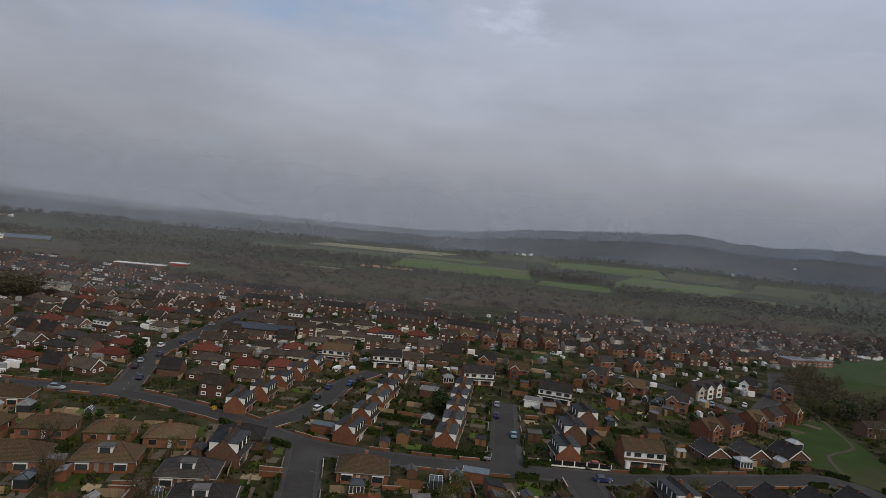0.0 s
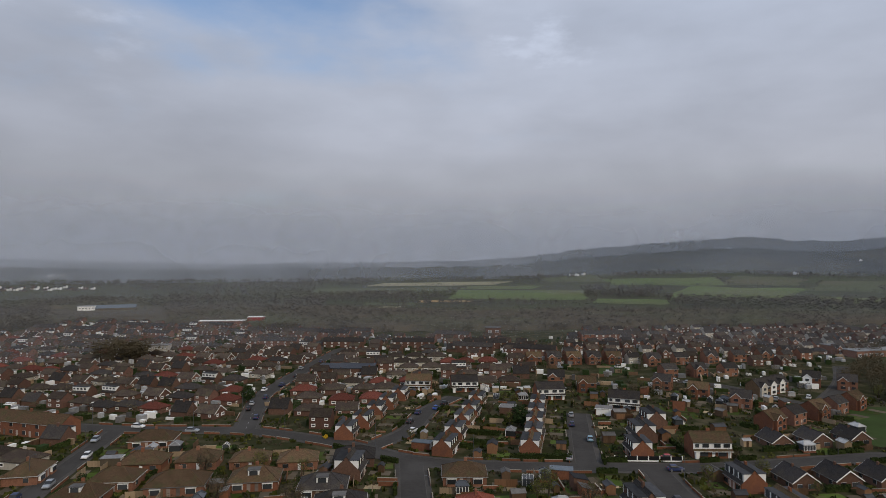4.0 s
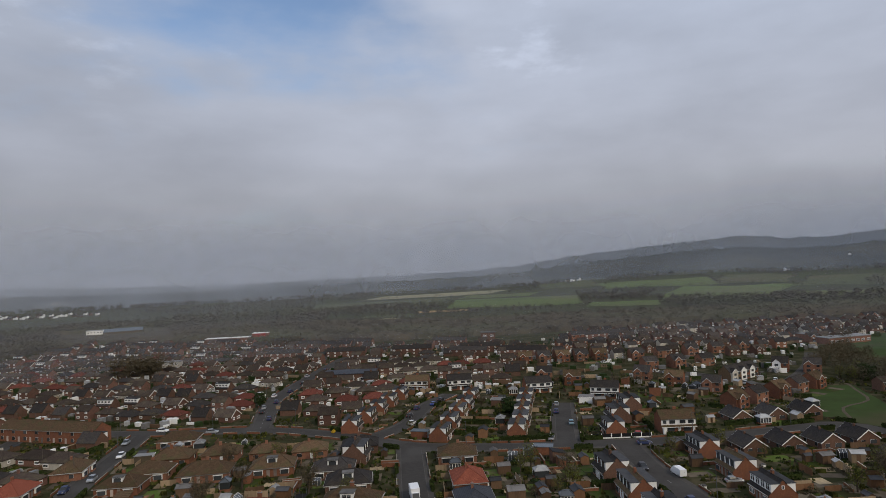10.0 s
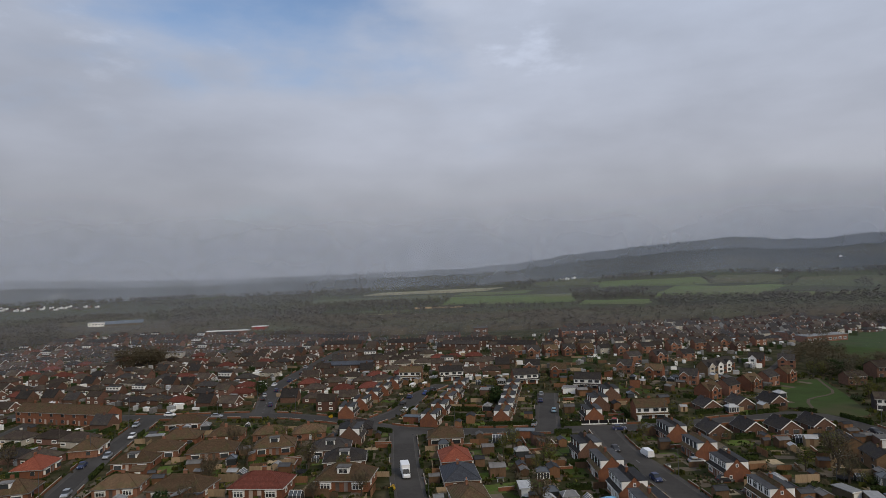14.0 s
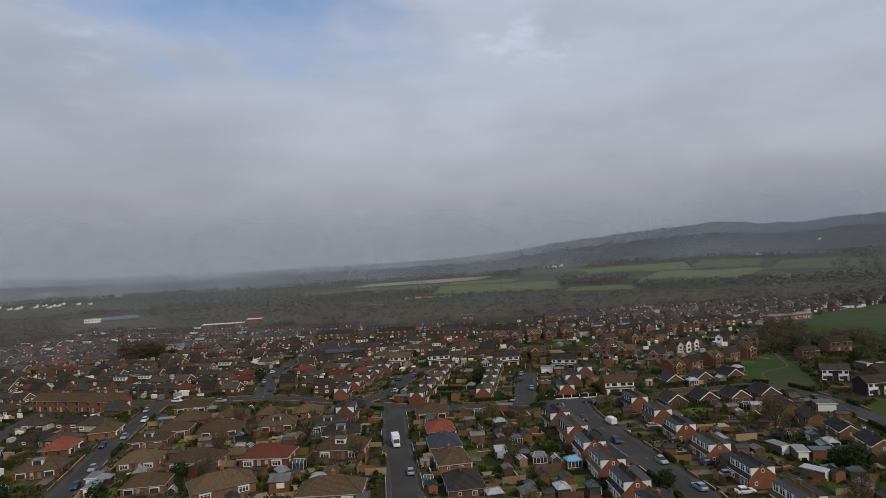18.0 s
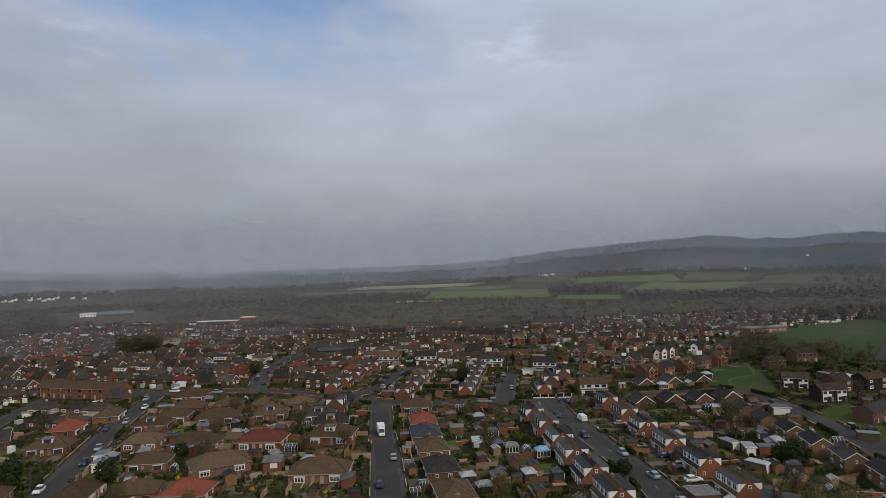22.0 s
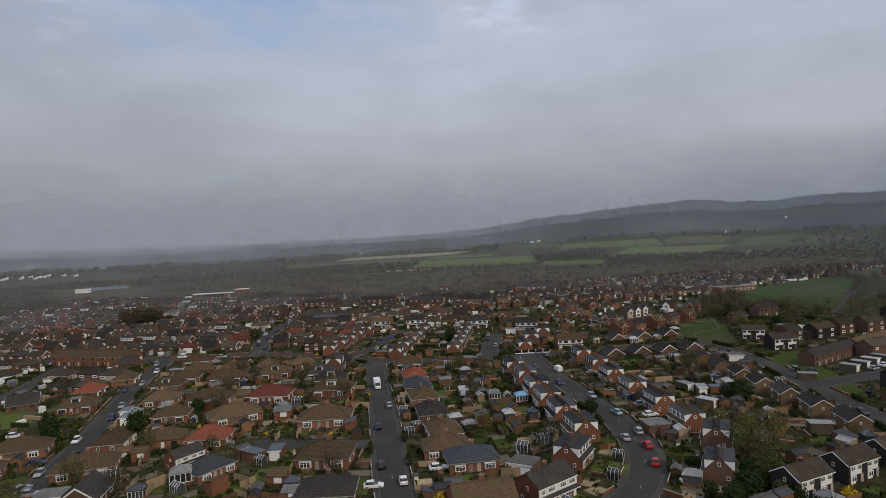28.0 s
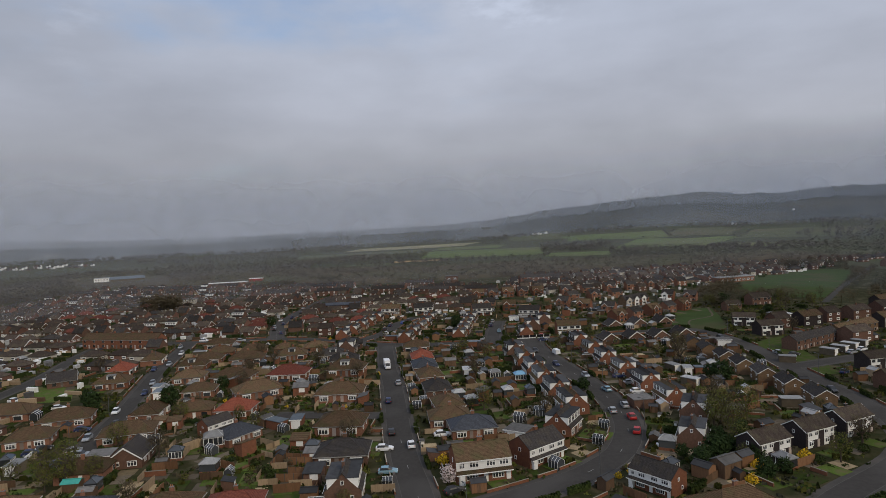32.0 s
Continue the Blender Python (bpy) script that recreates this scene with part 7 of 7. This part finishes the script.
def car(colour, label, length=4.2, tall=1.48, estate=False):
    p, k = PAINTS[colour], length / 4.2
    o = tagged(new("car"), label, "car", "parked cars")
    part("body", lofted([(-2.1 * k, 0.72, 0.62, 0.35, 0.72), (-2.0 * k, 0.84, 0.78, 0.25, 0.92), (-1.2 * k, 0.87, 0.82, 0.22, 0.95), (0.6 * k, 0.87, 0.82, 0.22, 0.93), (1.0 * k, 0.87, 0.78, 0.22, 0.88), (1.9 * k, 0.82, 0.7, 0.25, 0.72), (2.1 * k, 0.68, 0.6, 0.33, 0.6)]), p, o)
    rear = -1.95 if estate else -1.7
    part("glasshouse", lofted([(rear * k, 0.76, 0.62, 0.9, 0.98), ((rear + 0.35) * k, 0.78, 0.64, 0.9, tall - 0.06), (0.1 * k, 0.78, 0.64, 0.9, tall - 0.05), (0.95 * k, 0.76, 0.66, 0.86, 0.9)]), CAR_GLASS, o)
    part("roof", lofted([((rear + 0.3) * k, 0.62, 0.55, tall - 0.08, tall - 0.02), (-0.6 * k, 0.66, 0.58, tall - 0.06, tall + 0.02), (0.15 * k, 0.64, 0.56, tall - 0.08, tall - 0.02)]), p, o)
    wheels(o, (-1.3 * k, 1.3 * k), 0.79, 0.31)
    for s in (-1, 1):
        part("headlight", boxed(2.0 * k, 2.09 * k, s * 0.55 - 0.14, s * 0.55 + 0.14, 0.56, 0.68), LAMP_CLEAR, o)
        part("tail_light", boxed(-2.1 * k, -2.03 * k, s * 0.62 - 0.1, s * 0.62 + 0.1, 0.68, 0.85), LAMP_RED, o)
    return o


def van(label, boxy=True):
    o = tagged(new("van"), label, "van", "vans")
    p = PAINTS["white"]
    if boxy:
        part("cargo_box", boxed(-3.1, 1.1, -1.08, 1.08, 0.75, 3.05, 0.04), p, o, "tall white cargo box")
        part("cab", lofted([(1.1, 0.98, 0.9, 0.4, 2.25), (1.9, 0.98, 0.86, 0.4, 2.15), (2.5, 0.96, 0.86, 0.4, 1.25), (3.1, 0.86, 0.74, 0.42, 1.0)]), p, o)
        part("windscreen", lofted([(1.72, 0.88, 0.78, 1.32, 2.2), (2.0, 0.86, 0.76, 1.32, 2.12), (2.56, 0.82, 0.8, 1.26, 1.3)]), CAR_GLASS, o)
        part("chassis", boxed(-3.0, 1.2, -0.8, 0.8, 0.42, 0.748), RUBBER, o)
        wheels(o, (-1.9, 2.0), 0.88, 0.36)
    else:
        part("body", lofted([(-2.5, 0.9, 0.82, 0.32, 1.95), (0.9, 0.92, 0.82, 0.3, 2.0), (1.5, 0.92, 0.84, 0.3, 1.5), (2.1, 0.9, 0.8, 0.3, 1.1), (2.45, 0.8, 0.7, 0.34, 0.9)]), p, o)
        part("windscreen", lofted([(0.98, 0.78, 0.72, 1.3, 1.98), (1.6, 0.8, 0.78, 1.2, 1.46)]), CAR_GLASS, o)
        wheels(o, (-1.5, 1.5), 0.82, 0.33)
    for s in (-1, 1):
        part("headlight", boxed(2.42 if not boxy else 3.05, 2.5 if not boxy else 3.14, s * 0.6 - 0.15, s * 0.6 + 0.15, 0.65, 0.82), LAMP_CLEAR, o)
    return o


van("white box van standing in the street").matrix_basis = pose(-20.2, 98, 0.11, 0, 0, -76)
van("white panel van parked at the kerb", False).matrix_basis = pose(43.9, 112, 0.12, 0, 0, 102)
PARK = {c: car(c, "%s hatchback car parked outdoors" % c) for c in ("white", "silver", "dark blue", "black", "red", "pale blue", "blue")}
PARK["estate"] = car("silver", "silver estate car parked outdoors", 4.6, 1.5, True)


def park(colour, x, y, yaw, z=0.13):
    copy_thing(PARK[colour], pose(x, y, z, 0, 0, yaw))


def along(line, at, side, colour, turn=0, level=0.13):
    """A car beside the kerb, so many metres along a street."""
    walked = 0.0
    for p, q in zip(line, line[1:]):
        d = (q - p).length
        if walked + d >= at:
            c = p + (q - p) * ((at - walked) / d)
            u = (q - p).normalized()
            park(colour, c.x + u.y * side, c.y - u.x * side, math.degrees(math.atan2(u.y, u.x)) + turn, level)
            return
        walked += d


for at, side, c in ((50, -2.1, "white"), (60, 2.0, "black"), (88, 2.0, "dark blue"), (108, -2.0, "silver")):
    along(R1, at, side * -1, c)
for at, side, c in ((24, -2.0, "black"), (66, 2.1, "silver"), (48, -2.0, "dark blue")):
    along(R7, at, -side, c)
for at, side, c in ((14, 2.0, "silver"), (30, -2.0, "white"), (52, -2.0, "silver"), (60, 2.0, "dark blue"), (84, -2.0, "silver"), (98, -2.0, "dark blue"), (118, 2.0, "white"), (132, -2.0, "black"), (142, 2.0, "silver")):
    along(R3, at, side, c)
for at, side, c in ((15, 2.1, "dark blue"), (28, -2.1, "black"), (36, -2.1, "silver"), (46, 2.1, "dark blue"), (60, -2.2, "white"), (70, 2.2, "dark blue"), (90, 2.2, "black"), (110, -2.1, "silver"), (130, 2.1, "dark blue")):
    along(R4, at, side, c)
for at, side, c in ((22, 2.2, "white"), (32, -2.2, "black"), (44, -2.3, "dark blue"), (52, 2.3, "blue"), (60, 2.2, "black")):
    along(R5, at, side, c)
for at, side, c in ((24, 2.4, "pale blue"), (40, -2.5, "dark blue"), (52, -2.4, "silver")):
    along(R6, at, side, c)
for at, side, c in ((70, -2.2, "white"), (90, 2.2, "silver"), (238, 2.1, "dark blue"), (330, 2.1, "black"), (372, -2.1, "silver"), (410, 2.1, "black")):
    along(R2, at, side, c)
for x, y, yaw, c in ((-9.6, 15.5, 5, "white"), (-7.0, 2.2, 5, "pale blue"), (3.6, 24, 10, "white"), (7.5, -8.2, 28, "black"), (54.6, 12.5, 10, "white"), (60, 84, 5, "black"), (60.5, 66, 8, "silver"), (58, 99, 5, "dark blue"), (62, 40, 5, "white"),
                   (100, 4, 50, "dark blue"), (105, 0, 20, "blue"), (-97, 22, 60, "black"), (-88, 20, 70, "silver"), (-84, 17, 10, "estate"), (-86, 12, 70, "dark blue"), (-80, 8, 60, "silver"), (-96, 36, 10, "dark blue"), (12.4, 52.5, 5, "red"), (52.2, 33, 92, "red"), (50.8, 22.5, 72, "red"), (53.0, 43, 88, "estate"), (48.6, 38.5, 90, "silver"), (51.6, 59, 104, "pale blue"), (60, 56, 10, "white"), (59, 74, 10, "dark blue"), (57, 92, 8, "black"), (55, 106, 8, "silver"), (16, 146, 80, "silver"), (-98, 19, 20, "dark blue"), (128, 70, 40, "dark blue"), (133, 62, 40, "white"), (136, 66, 40, "silver"), (146, 96, 30, "silver"), (152, 100, 30, "white"), (113, 20, 50, "black"), (110, 13, 50, "blue"), (122, 100, 90, "silver"), (43, 147.5, 0, "red"), (135, 62, 20, "silver"), (142, 98, 20, "black"),
                   (126, 96, 15, "black"), (76, 256, 40, "white"), (80, 252, 40, "silver"), (118, 226, 60, "white"), (104, 222, 60, "silver"), (58, 289, 0, "white"), (28, 286, 0, "silver"), (-46, 226, 40, "blue"), (-60, 236, 20, "blue"), (-118, 58, 15, "white"), (-140, 68, 0, "white")):
    park(c, x, y, yaw, 0.07 if not on_road(x, y, -1.5) else 0.13)
for o in PARK.values():
    for c in (*o.children_recursive, o):
        bpy.data.objects.remove(c)

# ---- street furniture ----


def street_lamp(x, y, yaw):
    o = tagged(new("street_lamp"), "slim grey steel street lamp beside the kerb", "street lamp", "street lamps")
    bm = bmesh.new()
    tube(bm, (0, 0, 0), (0, 0, 6.8), 0.09, 0.05, 7)
    part("pole", bm, STEEL, o)
    bm = bmesh.new()
    tube(bm, (0, 0, 6.7), (1.0, 0, 7.1), 0.04, 0.035, 5)
    part("arm", bm, STEEL, o)
    part("lantern", boxed(0.9, 1.5, -0.12, 0.12, 7.03, 7.2, 0.03), STEEL, o)
    o.matrix_basis = pose(x, y, 0.08, 0, 0, yaw)


for line, off, first in ((R1, 3.6, 10), (R2, -3.8, 20), (R3, 3.6, 18), (R4, -3.8, 25), (R7, -4.0, 14), (R5, 3.8, 20), (R6, -4.0, 25)):
    walked, nxt = 0.0, first
    for p, q in zip(line, line[1:]):
        walked += (q - p).length
        if walked > nxt:
            u = (q - p).normalized()
            street_lamp(p.x + u.y * off, p.y - u.x * off, math.degrees(math.atan2(u.y, u.x)) + (90 if off > 0 else -90))
            nxt += 34

# white boundary wall of dark panels by the junction
o = tagged(new("boundary_fence"), "dark fence panels between white posts on a white kerb", "fence")
part("plinth", boxed(-9, 9, -0.12, 0.12, 0, 0.35), WHITE, o)
for i in range(7):
    part("post", boxed(i * 3 - 9.12, i * 3 - 8.88, -0.13, 0.13, 0.35, 1.5), WHITE, o)
for i in range(6):
    part("panel", boxed(i * 3 - 8.87, i * 3 - 6.13, -0.05, 0.05, 0.35, 1.4), RUBBER, o)
o.matrix_basis = pose(37, 145.6, 0.05, 0, 0, 2)

# ---- school, works and other large buildings ----


def flat_block(name, w, d, h, wall, roof, label, category, storeys=1, bays=5):
    o = tagged(new(name), label, category)
    part("wall", boxed(-w / 2, w / 2, -d / 2, d / 2, 0, h), wall, o)
    part("roof", boxed(-w / 2 - 0.3, w / 2 + 0.3, -d / 2 - 0.3, d / 2 + 0.3, h, h + 0.35), roof, o)
    for k in range(storeys):
        for i in range(bays):
            window(o, (i + 0.5) / bays * w - w / 2, -d / 2 - 0.05, 0.9 + k * h / storeys, min(w / bays * 0.6, 2.4), 1.4, 0, 3)
    return o


flat_block("school", 30, 9, 3.6, BRICK_ORANGE, FELT_PALE, "low orange brick school with a pale flat roof", "school", 1, 8).matrix_basis = pose(206, 336, 0.05, 0, 0, 18)
flat_block("school_hall", 9, 8, 4.6, BRICK_ORANGE, FELT, "orange brick school hall with a flat roof", "school hall", 1, 3).matrix_basis = pose(190, 346, 0.05, 0, 0, 18)
flat_block("long_building", 36, 8, 4.6, BRICK_DULL, WHITE, "long low brick building with pale flat roofs", "building", 1, 8).matrix_basis = pose(-226, 460, 0.05, 0, 0, 10)
flat_block("red_building", 13, 8, 6.5, PAINTED_RED, WHITE, "red walled building with a white flat roof", "building", 1, 3).matrix_basis = pose(-203, 474, 0.05, 0, 0, 10)
flat_block("small_flats", 13, 7, 5.0, RENDER, FELT, "two-storey block with pale walls", "building", 2, 6).matrix_basis = pose(-200, 318, 0.05, 0, 0, 8)
flat_block("dark_block", 10, 8, 7.5, BRICK_BROWN, FELT, "dark brick block standing above the roofs", "building", 2, 2).matrix_basis = pose(-5, 398, 0.05, 0, 0, 5)
flat_block("slate_hall", 26, 14, 4.0, BRICK_BROWN, SLATE, "wide hall under a dark slate roof", "hall", 1, 6).matrix_basis = pose(-74, 262, 0.05, 0, 0, 4)
works = tagged(new("warehouse"), "warehouse with a blue-grey metal roof beside the woods", "warehouse")
part("wall", walls_gabled(38, 22, 3.6, 6.2), CONCRETE, works)
part("roof", roof_gabled(38, 22, 3.6, 6.2, 0.4, 0.4, 0.25), SAGE, works)
works.matrix_basis = pose(-409, 602, 0.05, 0, 0, 28)


def hill_house(a, r, yaw, label):
    """A white house among the trees of the hillside."""
    x, y = r * math.sin(radians(a)), r * math.cos(radians(a))
    o = tagged(new("hill_house"), label, "house", "pale houses on the hillside")
    part("wall", walls_gabled(9, 6, 4.0, 6.4), BOARD, o)
    part("roof", roof_gabled(9, 6, 4.0, 6.4), SLATE, o)
    o.matrix_basis = pose(x, y, treetops(x, y) + 0.5 if r > 1310 else height(x, y), 0, 0, yaw)


hill_house(30.0, 1480, 60, "bright white house among the hillside trees")
for a, r, yaw in ((7.1, 1290, 20), (8.2, 1300, 110), (7.6, 1285, 60), (25.6, 1300, 30), (-38.2, 1420, 0), (-36.6, 1900, 30), (-35.9, 1900, 10), (-22.2, 1820, 0), (-37.5, 1440, 50)):
    hill_house(a, r, yaw, "small pale house far off below the hill")


# turquoise roofed shed and the white boundary wall beside the western street
o = shed(3.6, 2.6, 2.0, TIMBER, POLYTUNNEL, "timber shed with a turquoise sheet roof")
o.matrix_basis = pose(-73.0, -2.5, 0.05, 0, 0, 8)
for x, y, turn, L in ((-97.2, 17.5, 104, 13.0), (-101.5, 29.5, 112, 8.0)):
    w = tagged(new("garden_wall", mesh("garden_wall", boxed(-L / 2, L / 2, -0.15, 0.15, 0, 1.1, 0.03), WHITE)), "white painted boundary wall beside the street", "garden wall")
    w.matrix_basis = pose(x, y, 0.03, 0, 0, turn)

annex = tagged(new("warehouse_office"), "white two-storey office beside the warehouse", "office")
part("wall", boxed(-8, 8, -5, 5, 0, 6.0), BOARD, annex)
part("roof", boxed(-8.3, 8.3, -5.3, 5.3, 6.0, 6.35), FELT_PALE, annex)
for i in range(5):
    window(annex, i * 3.0 - 6.0, -5.05, 3.6, 1.8, 1.2, 0, 2)
annex.matrix_basis = pose(-430, 584, 0.05, 0, 0, 28)
